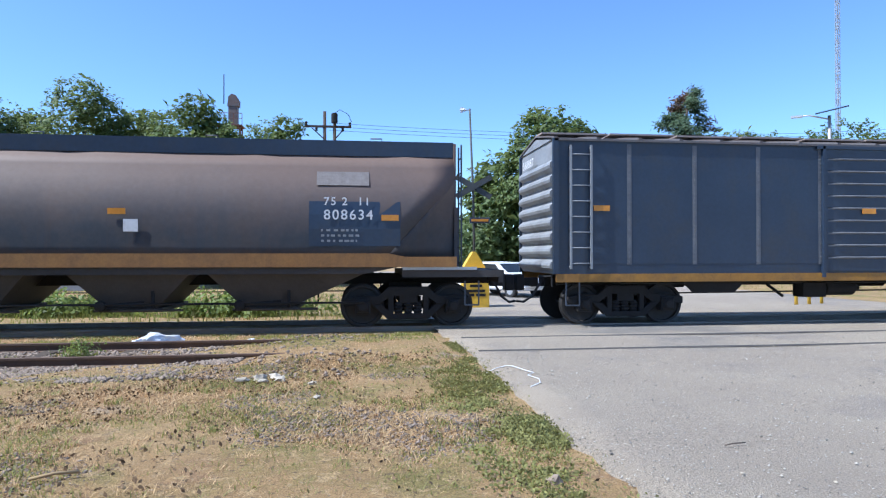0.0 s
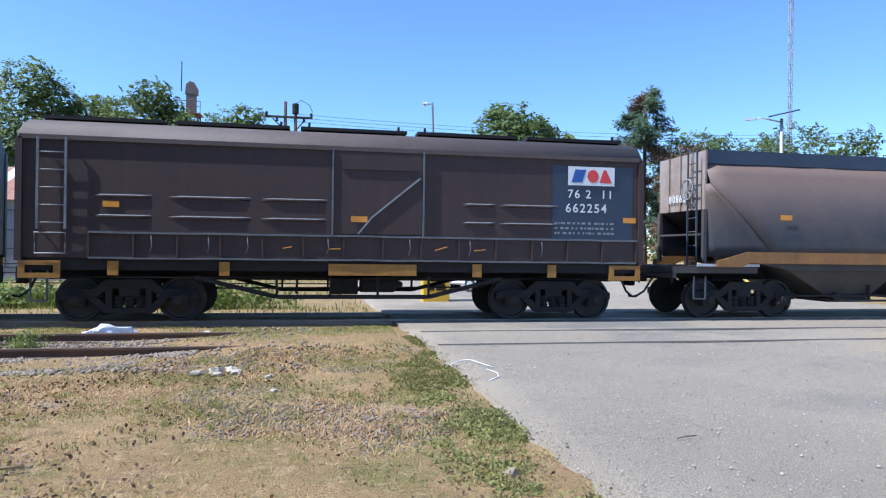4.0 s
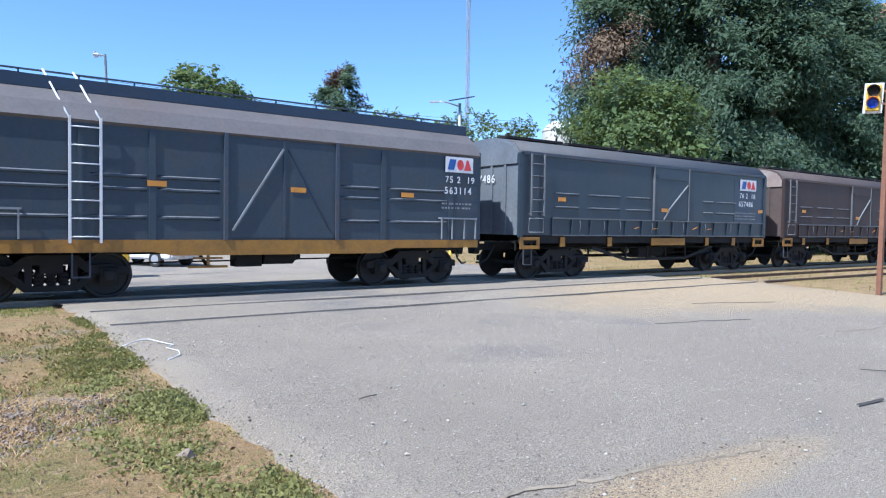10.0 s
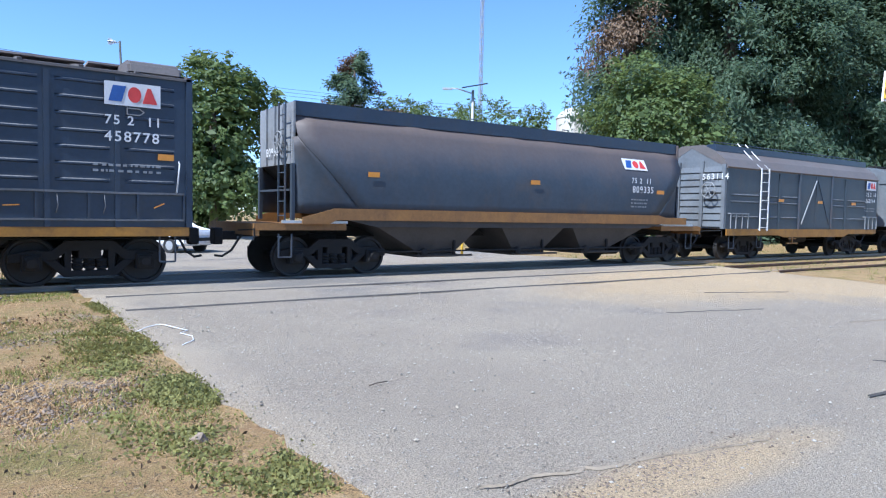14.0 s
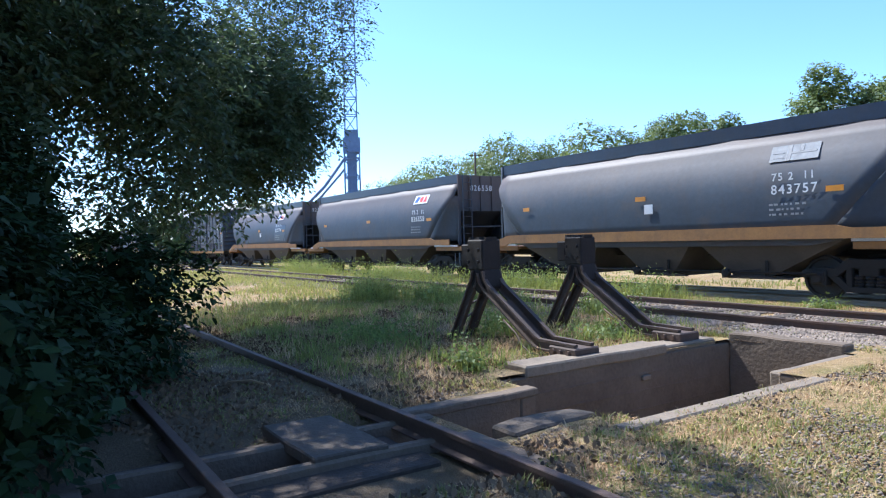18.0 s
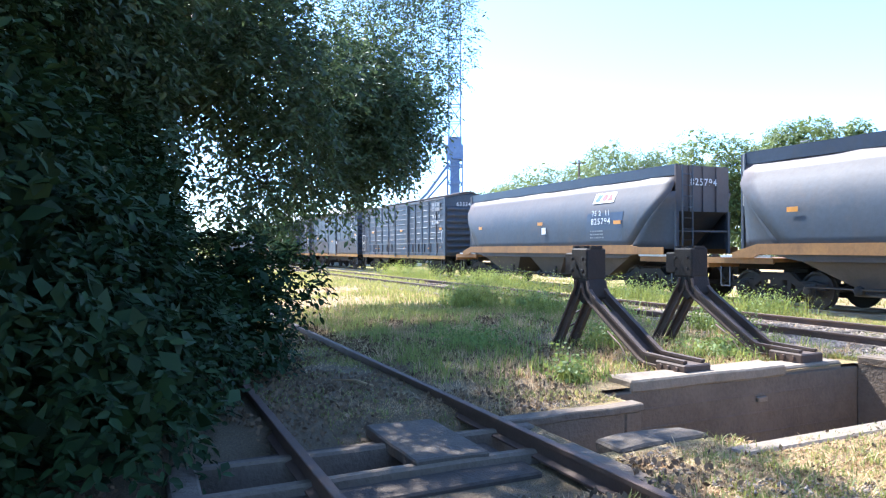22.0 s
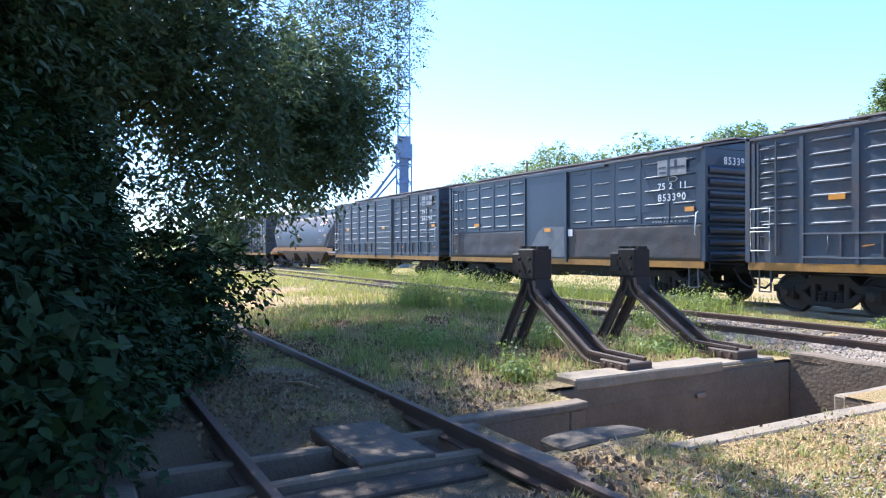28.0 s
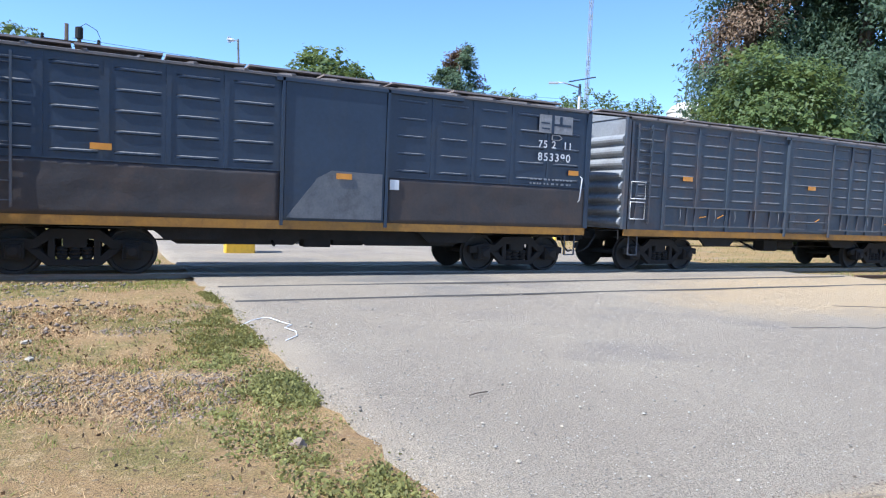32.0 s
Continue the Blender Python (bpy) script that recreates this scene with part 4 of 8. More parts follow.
part("inner_foliage", leaf_cloud(core[core[:, 2] > 0.1], 0.2, 12, 0.17, M["leaf_bush"], "inner_foliage", 9), None, bush)
limbs(bush, (-7.6, -1.2, GROUND), (-7.2, -1.6, 2.6), 0.09, [(-8.6, -0.2, 2.2), (-5.4, -2.2, 2.2), (-6.5, -1.0, 1.4), (-4.2, -2.8, 1.7)], "stem")

shade_tree = thing("tree", "large leafy tree overhanging the stub track", "tree", pose(0, 0, 0))
canopy = [((-18.4, 4.55, 8.2), (4.4, 3.5, 3.7)), ((-18.3, 7.35, 10.9), (3.8, 2.7, 2.9)), ((-17.4, 0.6, 10.4), (3.9, 3.9, 2.7)), ((-8.9, 1.9, 6.9), (1.5, 1.0, 1.0)), ((-10.4, 0.5, 6.2), (2.6, 1.7, 2.8)), ((-8.0, -1.4, 5.4), (2.6, 1.9, 2.6)), ((-6.3, -2.6, 5.2), (2.6, 2.0, 2.4)), ((-8.6, -2.6, 7.6), (3.2, 2.4, 2.0)), ((-14.0, 0.0, 6.5), (3.0, 2.4, 2.6)), ((-18.5, 6.9, 7.6), (3.0, 2.1, 2.6)), ((-18.2, 5.6, 5.5), (2.6, 2.0, 1.6))]
part("crown", sprays(canopy[3:9], 11500, 15, 8, 0.4, 0.1, M["leaf_shade_tree"], "crown", 0.7, 0.5), None, shade_tree)
part("outer_crown", sprays(canopy[:3] + canopy[9:], 9500, 25, 8, 0.45, 0.1, M["leaf_shade_tree"], "outer_crown", 0.55, 0.4), None, shade_tree, "thin outer foliage with gaps of sky")
inner = blob_points([(c, (q[0] * 0.8, q[1] * 0.8, q[2] * 0.8)) for c, q in canopy[4:9]], 1200, 19, 0.4)
part("inner_foliage", leaf_cloud(inner, 0.4, 10, 0.17, M["leaf_shade_tree"], "inner_foliage", 16, 0.8, 0.5, 0.8), None, shade_tree)
hang = [((-10.5, 1.6, 4.0), (1.9, 1.5, 1.15)), ((-12.4, 3.9, 4.2), (1.7, 1.5, 1.35)), ((-9.6, -0.1, 3.0), (1.5, 0.75, 1.6)), ((-9.0, -0.6, 3.9), (1.6, 1.2, 1.2)), ((-12.4, 3.7, 3.1), (1.4, 1.25, 0.8)), ((-13.4, 4.7, 3.9), (1.4, 1.2, 1.0))]
part("lower_crown", sprays(hang, 7000, 37, 8, 0.4, 0.11, M["leaf_shade_tree"], "lower_crown", 0.3, 0.6), None, shade_tree)
low = [((-10.5, 1.25, 2.1), (1.3, 0.8, 0.9)), ((-10.6, 1.9, 3.0), (1.8, 1.3, 0.9)), ((-11.6, 2.4, 2.4), (1.5, 1.2, 0.9)), ((-13.0, 3.6, 4.2), (1.6, 1.2, 0.9))]
part("hanging_foliage", sprays(low, 1050, 17, 8, 0.38, 0.11, M["leaf_shade_tree"], "hanging_foliage", 0.2, 0.7), None, shade_tree)
limbs(shade_tree, (-13.6, -0.6, GROUND), (-13.0, 0.6, 8.6), 0.26, [c[0] for c in canopy])


M["grit"] = material("pale road grit", (0.26, 0.235, 0.2), 0.9, other=(0.42, 0.385, 0.33), scale=9, fine=60, spread=0.6)
M["rubble"] = material("broken asphalt", (0.1, 0.092, 0.082), 0.9, other=(0.17, 0.155, 0.135), scale=6, fine=40, spread=0.4)
M["litter"] = material("brown fallen leaves", (0.12, 0.075, 0.04), 0.9, other=(0.2, 0.13, 0.07), scale=2, fine=9, bump=0, spread=0.5)


# ---- grass, weeds and gravel ----
def clear_of(x, y):
    """True where loose cover may lie: off the road and out of the pit."""
    ok = x < 1.62
    ok &= ~((x > -6.3) & (x < -3.75) & (y > 4.2) & (y < 8.5))
    ok &= ~((x > -5.4) & (x < -4.0) & (y > 2.7) & (y < 4.3))
    ok &= ~((x > -5.45) & (x < -3.7) & (y > 0.0) & (y < 2.9))
    for yr in (RAIL_NEAR, RAIL_NEAR + GAUGE, SIDING_NEAR, SIDING_NEAR + GAUGE, STUB_NEAR, STUB_NEAR + GAUGE):
        ok &= np.abs(y - yr) > 0.06
    return ok


def field(x, y, sc, seed):
    return np.array([noise.noise((a * sc, b * sc, seed)) for a, b in zip(x, y)])


def blades(name, x, y, h, w, mat, label, seed, lean=0.5):
    r = np.random.default_rng(seed)
    n = len(x)
    a = r.uniform(0, 2 * math.pi, n)
    tilt = r.uniform(0.05, lean, n)
    ca, sa = np.cos(a), np.sin(a)
    b = np.stack([x, y, ground_z(x, y) - 0.02], 1)
    side = np.stack([-sa, ca, np.zeros(n)], 1) * (w / 2)
    m1 = b + np.stack([ca * h * tilt * 0.35, sa * h * tilt * 0.35, h * 0.6], 1)
    tip = b + np.stack([ca * h * tilt, sa * h * tilt, h], 1)
    v = np.stack([b - side, b + side, m1 + side * 0.7, m1 - side * 0.7, tip], 1).reshape(-1, 3)
    i = np.arange(n)[:, None] * 5
    f = np.concatenate([i + np.array([[0, 1, 2]]), i + np.array([[0, 2, 3]]), i + np.array([[3, 2, 4]])])
    ob = new(name, raw(name, v, f, mat))
    return tagged(ob, label, "grass", kind="stuff")


def scatter(n, x0, x1, y0, y1, seed):
    r = np.random.default_rng(seed)
    x, y = r.uniform(x0, x1, n), r.uniform(y0, y1, n)
    k = clear_of(x, y)
    return x[k], y[k]


M["weed_grass"] = material("lush grass blades", (0.15, 0.2, 0.045), 0.6, other=(0.23, 0.27, 0.07), scale=0.8, fine=5, bump=0, spread=0.3, translucent=0.45)
r2 = np.random.default_rng(77)
gx, gy = scatter(170000, -13, 1.75, 1.4, 14.6, 1)
g = field(gx, gy, 0.55, 1.0) + 0.6 * field(gx, gy, 2.1, 2.0)
k = g > 0.17 - 0.42 * np.clip((gx - 0.2) / 1.1, 0, 1) - 0.1 * (gx < -2.5)
blades("short_grass", gx[k], gy[k], r2.uniform(0.02, 0.07, k.sum()), 0.012, M["grass"], "short green grass in patches on dry earth", 2, 1.8)
k = (g < 0.4) & (g > -0.6)
blades("dry_grass", gx[k], gy[k], r2.uniform(0.015, 0.05, k.sum()), 0.01, M["straw"], "short sunburnt straw on the verge", 3, 2.4)
gx, gy = scatter(120000, -6, 1.75, 1.6, 9.6, 61)
g = field(gx, gy, 0.9, 11.0)
k = g > 0.24
blades("trodden_grass", gx[k], gy[k], r2.uniform(0.015, 0.05, k.sum()), 0.009, M["grass"], "trodden low grass on the verge", 62, 2.2)
k = g <= 0.4
blades("trodden_straw", gx[k], gy[k], r2.uniform(0.012, 0.04, k.sum()), 0.008, M["straw"], "trodden straw and dead stalks on the verge", 63, 3.0)
tx, ty = scatter(1500, -7, 1.6, 1.8, 10.0, 160)
tufts = np.repeat(np.arange(len(tx)), 22)
gx, gy = tx[tufts] + r2.normal(size=len(tufts)) * 0.045, ty[tufts] + r2.normal(size=len(tufts)) * 0.045
green = np.repeat(r2.uniform(0, 1, len(tx)) + 0.35 * field(tx, ty, 0.6, 21.0) < 0.33 + 0.25 * (tx > 0.4), 22)
blades("verge_tuft", gx[green], gy[green], r2.uniform(0.03, 0.09, int(green.sum())), 0.01, M["grass"], "small green tufts scattered on the dry verge", 161, 1.6)
blades("verge_straw_tuft", gx[~green], gy[~green], r2.uniform(0.025, 0.08, int((~green).sum())), 0.008, M["straw"], "small sunburnt tufts scattered on the dry verge", 162, 2.2)
gx, gy = scatter(95000, -17, -5.6, -0.5, 9.0, 5)
g = field(gx, gy, 0.45, 3.0) + 0.5 * field(gx, gy, 1.6, 6.0)
bare = np.exp(-((gx + 7.6) / 1.1) ** 2 - ((gy - 2.0) / 0.45) ** 2) + 0.8 * np.exp(-((gx + 6.3) / 0.5) ** 2 - ((gy - 4.2) / 0.8) ** 2)
k = (g > 0.1) & (bare < 0.35)
blades("lawn_grass", gx[k], gy[k], r2.uniform(0.03, 0.11, k.sum()) * (0.85 + 0.5 * g[k]) * np.where(gy[k] < 3, 0.55, 1.0), 0.013, M["grass"], "uneven green grass round the buffer stops", 6, 1.3)
k = (g < 0.25) & (g > -0.55) & (r2.uniform(0, 1, len(g)) < 0.6) & (gy > 2.6)
blades("tall_dry_grass", gx[k], gy[k], r2.uniform(0.03, 0.11, k.sum()), 0.01, M["straw"], "dry straw grass by the stub track", 7, 1.5)
tx, ty = scatter(620, -14, -6.3, 2.9, 9.2, 36)
tufts = np.repeat(np.arange(len(tx)), 15)
gx, gy = tx[tufts] + r2.normal(size=len(tufts)) * 0.06, ty[tufts] + r2.normal(size=len(tufts)) * 0.06
kk = np.repeat(r2.uniform(0, 1, len(tx)) < 0.6, 15)
blades("grass_tuft", gx[kk], gy[kk], r2.uniform(0.09, 0.26, int(kk.sum())), 0.013, M["weed_grass"], "bright tufts of tall grass round the buffer stops", 37, 0.9)
blades("straw_tuft", gx[~kk], gy[~kk], r2.uniform(0.08, 0.22, int((~kk).sum())), 0.01, M["straw"], "dry tufts of tall grass round the buffer stops", 38, 1.1)
gx, gy = scatter(16000, -40, -5.5, 12.4, 14.6, 31)
g = field(gx, gy, 0.3, 3.5) - 0.25 * (gx > -12)
k = g > 0.05
blades("tall_grass", gx[k], gy[k], r2.uniform(0.08, 0.26, k.sum()) * (0.8 + g[k]), 0.014, M["grass"], "green weeds along the main line", 32, 1.2)
gx, gy = scatter(60000, -60, -13, -6, 13, 33)
g = field(gx, gy, 0.25, 3.9)
k = g > -0.1
blades("far_lawn", gx[k], gy[k], r2.uniform(0.06, 0.2, k.sum()), 0.03, M["grass"], "sunlit rough grass towards the tail of the train", 34, 1.2)
k = g < 0.1
blades("far_straw", gx[k], gy[k], r2.uniform(0.02, 0.07, k.sum()), 0.03, M["straw"], "sunburnt straw towards the tail of the train", 35, 1.5)
gx, gy = scatter(44000, -80, 1.5, 17.6, 40, 8)
k = field(gx, gy, 0.2, 5.0) > -0.25
blades("field_grass", gx[k], gy[k], r2.uniform(0.04, 0.17, k.sum()), 0.03, M["grass"], "rough green grass beyond the main line", 9, 0.6)
gx, gy = scatter(26000, -46, -13, 1.5, 13.2, 18)
k = field(gx, gy, 0.25, 6.0) > -0.2
blades("field_grass", gx[k], gy[k], np.random.default_rng(19).uniform(0.05, 0.2, k.sum()), 0.02, M["grass"], "yellowing grass along the sidings", 19, 0.7)
gx = r2.uniform(18.6, 70, 26000)
gy = r2.uniform(3.0, 40, 26000)
k = (np.abs(gy - 15.8) > 1.5) & (gx > 17.5 + np.clip((gy - 5) * 0.3, 0, 2) + 0.3)
blades("verge_grass", gx[k], gy[k], r2.uniform(0.03, 0.13, k.sum()), 0.022, M["grass"], "rough grass verge beyond the crossing", 11, 0.7)


def weed_clump(at, rx, ry, h, count, size, seed, label, mat="leaf"):
    r = np.random.default_rng(seed)
    q = r.normal(size=(count // 9, 3)) * np.array([rx * 0.5, ry * 0.5, h * 0.28]) + np.array([0, 0, h * 0.45])
    q[:, 2] = np.abs(q[:, 2])
    ob = new("weed_clump", leaf_cloud(q, 0.05 + 0.08 * h, 9, size, M[mat], "weed_clump", seed))
    ob.matrix_basis = pose(at[0], at[1], float(ground_z(at[0], at[1])))
    if h > 0.15:
        n = count // 3
        bx, by = at[0] + r.normal(size=n) * rx * 0.5, at[1] + r.normal(size=n) * ry * 0.5
        blades("weed_stalks", bx, by, h * r.uniform(0.4, 1.1, n) * (1.0 if at[1] < 18 else 0.6), 0.012 if at[1] < 18 else 0.014, M["weed_grass"], "thin upright weed stalks by the rails", seed + 900, 0.6)
    return tagged(ob, label, "weeds", "weed clumps", "stuff")


M["clover"] = material("sunburnt clover", (0.17, 0.185, 0.05), 0.7, other=(0.26, 0.25, 0.08), scale=1.5, fine=8, bump=0, spread=0.4, translucent=0.3)
M["weed"] = material("bright weed leaves", (0.12, 0.18, 0.04), 0.6, other=(0.18, 0.24, 0.06), scale=1.5, fine=8, bump=0, spread=0.35, translucent=0.35)
for k, (x, y, rx, ry, h, c) in enumerate(((-13.7, 8.5, 1.7, 0.6, 0.55, 2600), (-15.4, 7.7, 0.9, 0.7, 0.7, 2200), (-12.6, 9.4, 1.4, 0.4, 0.4, 1500), (-6.35, 4.3, 0.26, 0.24, 0.24, 500), (-9.2, 4.6, 0.9, 0.6, 0.2, 900), (-8.4, 6.4, 0.5, 0.5, 0.3, 900), (-7.0, 7.2, 0.5, 0.5, 0.22, 700), (-11.0, 12.9, 1.0, 0.5, 0.55, 1500), (-9.0, 9.3, 0.7, 0.4, 0.45, 1200), (-7.2, 13.5, 0.4, 0.2, 0.22, 500), (-16, 13.2, 3.0, 0.5, 0.6, 3600), (-24, 13.3, 4.0, 0.5, 0.7, 3600), (-11.5, 13.5, 0.3, 0.2, 0.25, 300), (-34, 13.4, 5.0, 0.6, 0.8, 3600), (-4.3, 11.3, 0.3, 0.12, 0.22, 300), (-3.0, 19.5, 2.2, 0.7, 0.6, 3600), (-8.0, 20.5, 3.0, 0.8, 0.6, 3600))):
    weed_clump((x, y), rx, ry, h, c, 0.055 if y < 18 else 0.14, 200 + k, "bright green weeds standing by the rails", "weed")
for k in range(26):
    y = 3.6 + 0.27 * k
    x = 1.5 + 0.16 * math.sin(k * 2.3) - 0.28 * (k % 3 == 0)
    weed_clump((x, y), 0.13 + 0.1 * random.random(), 0.12, 0.02, 260, 0.028, 300 + k, "low creeping clover on the asphalt edge", "clover")


r4 = np.random.default_rng(90)
cx, cy = 1.72 - np.abs(r4.normal(size=12000)) * 0.4, r4.uniform(1.8, 11.5, 12000)
k = (field(cx, cy, 1.5, 14.0) + 0.4 * field(cx, cy, 4.5, 3.0) > 0.02 + 0.2 * (cx < 0.9)) & (cx > -0.6)
c3 = np.stack([cx[k], cy[k], GROUND + 0.01 + 0.035 * r4.uniform(0, 1, int(k.sum()))], 1)
tagged(new("clover", leaf_cloud(c3, 0.03, 5, 0.03, M["clover"], "clover", 91, 0.35, 0.0, 0.6)), "low yellow-green clover creeping along the road edge", "clover", kind="stuff")


def pebbles(name, x, y, size, label, seed, z=None, mat="stone"):
    """Low stones, each an uneven eight-cornered lump."""
    r = np.random.default_rng(seed)
    n = len(x)
    base = np.array([[1, 0, 0], [0, 1, 0], [-1, 0, 0], [0, -1, 0], [0, 0, 1], [0.1, 0.1, -1]], float)
    v = base[None] * (size[:, None, None] * r.uniform(0.6, 1.25, (n, 6, 1))) * r.uniform([0.7, 0.7, 0.4], [1.3, 1.3, 0.8], (n, 1, 3))
    a = r.uniform(0, 6.28, n)
    c, s = np.cos(a)[:, None], np.sin(a)[:, None]
    v = np.stack([v[:, :, 0] * c - v[:, :, 1] * s, v[:, :, 0] * s + v[:, :, 1] * c, v[:, :, 2]], 2)
    v += np.stack([x, y, (ground_z(x, y) if z is None else z) + size * 0.25], 1)[:, None]
    t = np.array([[0, 1, 4], [1, 2, 4], [2, 3, 4], [3, 0, 4], [1, 0, 5], [2, 1, 5], [3, 2, 5], [0, 3, 5]])
    f = (np.arange(n)[:, None, None] * 6 + t[None]).reshape(-1, 3)
    return tagged(new(name, raw(name, v.reshape(-1, 3), f, M[mat])), label, "gravel", kind="stuff")


gx, gy = scatter(42000, -26, 0.6, 8.7, 13.2, 21)
k = (field(gx, gy, 0.5, 8.0) > -0.35) & ((gx < -2.2) | (r2.uniform(0, 1, len(gx)) < 0.12)) & (field(gx, gy, 2.0, 4.0) > -0.3)
bx, by = scatter(15000, -8.2, -1.6, 8.65, 10.25, 41)
kk = field(bx, by, 0.8, 2.0) + 0.5 * (bx < -4.6) - 0.2 * (bx > -3) > 0.1
pebbles("ballast_heap", bx[kk], by[kk], r2.uniform(0.02, 0.052, kk.sum()), "clean grey ballast heaped beside the siding rail", 42)
pebbles("ballast", gx[k], gy[k], r2.uniform(0.015, 0.05, k.sum()), "grey crushed stone ballast round the siding", 22)
gx, gy = scatter(34000, -5.8, 1.6, 2.2, 9.6, 23)
k = field(gx, gy, 0.7, 9.0) > 0.06
pebbles("gravel", gx[k], gy[k], r2.uniform(0.006, 0.024, k.sum()), "loose gravel strewn on the dry verge", 24)
gx, gy = 1.75 + 15 * r2.uniform(0, 1, 22000) ** 1.5, r2.uniform(1.4, 12, 22000)
pebbles("road_grit", gx, gy, r2.uniform(0.003, 0.009, 22000) * (1 + (r2.uniform(0, 1, 22000) < 0.04)), "pale grit lying on the asphalt", 25, -0.03, "grit")

M["clod"] = material("crumbs of dry earth", (0.29, 0.18, 0.088), 0.95, other=(0.39, 0.25, 0.125), scale=5, fine=50, bump=0.2, spread=0.45)
gx, gy = scatter(40000, -6.5, 1.7, 1.6, 10.0, 151)
k = field(gx, gy, 1.2, 31.0) > -0.25
pebbles("earth_crumbs", gx[k], gy[k], r2.uniform(0.004, 0.016, k.sum()), "crumbs of dry earth on the trodden verge", 152, None, "clod")
gx, gy = scatter(9000, -6.5, 1.6, 1.6, 10.0, 153)
k = field(gx, gy, 0.9, 33.0) > -0.1
c3 = np.stack([gx[k], gy[k], ground_z(gx[k], gy[k]) + 0.015], 1)
tagged(new("dry_leaves", leaf_cloud(c3, 0.02, 1, 0.04, M["litter"], "dry_leaves", 154, 0.3)), "curled dry leaves strewn on the verge", "leaf litter", kind="stuff")

gx, gy = scatter(52000, -14, -2.0, -1.5, 7.6, 51)
k = (field(gx, gy, 1.1, 7.0) > -0.15) & ((gy < 3.4) | (gx < -5.5))
n = int(k.sum())
c3 = np.stack([gx[k], gy[k], ground_z(gx[k], gy[k]) + 0.012], 1)
tagged(new("leaf_litter", leaf_cloud(c3, 0.02, 1, 0.055, M["litter"], "leaf_litter", 52, 0.2)), "brown fallen leaves and chips under the bush", "leaf litter", kind="stuff")

gx, gy = r2.uniform(8.0, 12.0, 420), 2.75 + 0.16 * r2.normal(size=420)
pebbles("rubble", gx, gy - 0.04 * (gx - 8), r2.uniform(0.006, 0.022, 420), "dark broken asphalt along the sunken rails", 71, -0.03, "rubble")
gx, gy = 3.4 + 0.6 * r2.normal(size=900), 2.42 + 0.14 * r2.normal(size=900)
pebbles("loose_chippings", gx, gy, r2.uniform(0.004, 0.012, 900), "loose grey chippings in a worn hollow of the road", 72, -0.03)
# ---- goods wagons ----
HALF = 1.49
WHEEL_R = 0.46
WAGONS = []      # (wagon, middle along the train)
WHEELSETS = []


def text_mesh(words, height):
    cu = bpy.data.curves.new("lettering", "FONT")
    cu.body, cu.size, cu.extrude, cu.offset = words, height * 1.38, 0.0015, 0.003
    cu.space_character = 1.22
    ob = bpy.data.objects.new("lettering", cu)
    scene.collection.objects.link(ob)
    dg = bpy.context.evaluated_depsgraph_get()
    me = bpy.data.meshes.new_from_object(ob.evaluated_get(dg))
    bpy.data.objects.remove(ob)
    me.materials.clear()
    me.materials.append(M["white"])
    return me


def lettering(parent, words, x, z, height, y=None, turn=0.0):
    y = -HALF - 0.012 if y is None else y
    return part("lettering", text_mesh(words, height), None, parent, "white stencilled figures", pose(x, y, z, 90, 0, turn))


def emblem(parent, x, z, w=1.25, h=0.46, y=None, worn=False, lean=0.0):
    """White plate with a blue slanted shape, a red ring segment and a red wedge."""
    y = -HALF - 0.02 if y is None else y
    base = new("emblem")
    base.parent = parent
    base.matrix_basis = pose(x, y, z, lean, 0, 0)
    bm = B()
    box(bm, 0, w, 0, 0.006, 0, h)
    part("plate", bm, M["faint" if worn else "white"], base, "white plate" if not worn else "worn white plate")
    if worn:
        bm = B()
        for a, b_, c, d in ((0.36, 0.44, 0.0, 1.0), (0.44, 0.95, 0.42, 0.55), (0.6, 0.68, 0.5, 0.95), (0.05, 0.3, 0.5, 0.58), (0.08, 0.3, 0.2, 0.28)):
            box(bm, w * a, w * b_, -0.006, -0.001, h * c, h * d)
        part("peeled_paint", bm, M["navy"], base)
        return
    bm = B()
    prism(bm, [(w * 0.07, h * 0.16), (w * 0.3, h * 0.16), (w * 0.38, h * 0.84), (w * 0.15, h * 0.84)], -0.006, -0.001, "y")
    part("blue_shape", bm, M["blue"], base)
    bm = B()
    prism(bm, [(w * 0.53 + w * 0.12 * math.cos(a), h * 0.5 + h * 0.34 * math.sin(a)) for a in np.linspace(0, 6.0, 14)], -0.006, -0.001, "y")
    prism(bm, [(w * 0.67, h * 0.16), (w * 0.94, h * 0.16), (w * 0.82, h * 0.84), (w * 0.76, h * 0.84)], -0.006, -0.001, "y")
    part("red_shape", bm, M["red"], base)


def reflector(parent, x, z, w=0.36, h=0.12, y=None, bars=False):
    bm = B()
    y = -HALF - 0.02 if y is None else y
    box(bm, x, x + w, y, y + 0.012, z, z + h)
    part("reflector", bm, M["orange"], parent, "orange reflector plate")


def stencil_bars(parent, x, z, rows=2, w=0.9, y=None):
    """Small stencilled lines too worn to read."""
    bm = B()
    y = -HALF - 0.012 if y is None else y
    rr = random.Random(int(x * 100))
    for k in range(rows):
        q = 0.0
        while q < w:
            ln = rr.uniform(0.03, 0.1)
            box(bm, x + q, x + q + ln, y - 0.002, y, z - 0.11 * k, z - 0.11 * k + 0.045)
            q += ln + rr.uniform(0.02, 0.08)
    tagged(part("stencil_block", bm, M["grey"], parent), kind="stuff")


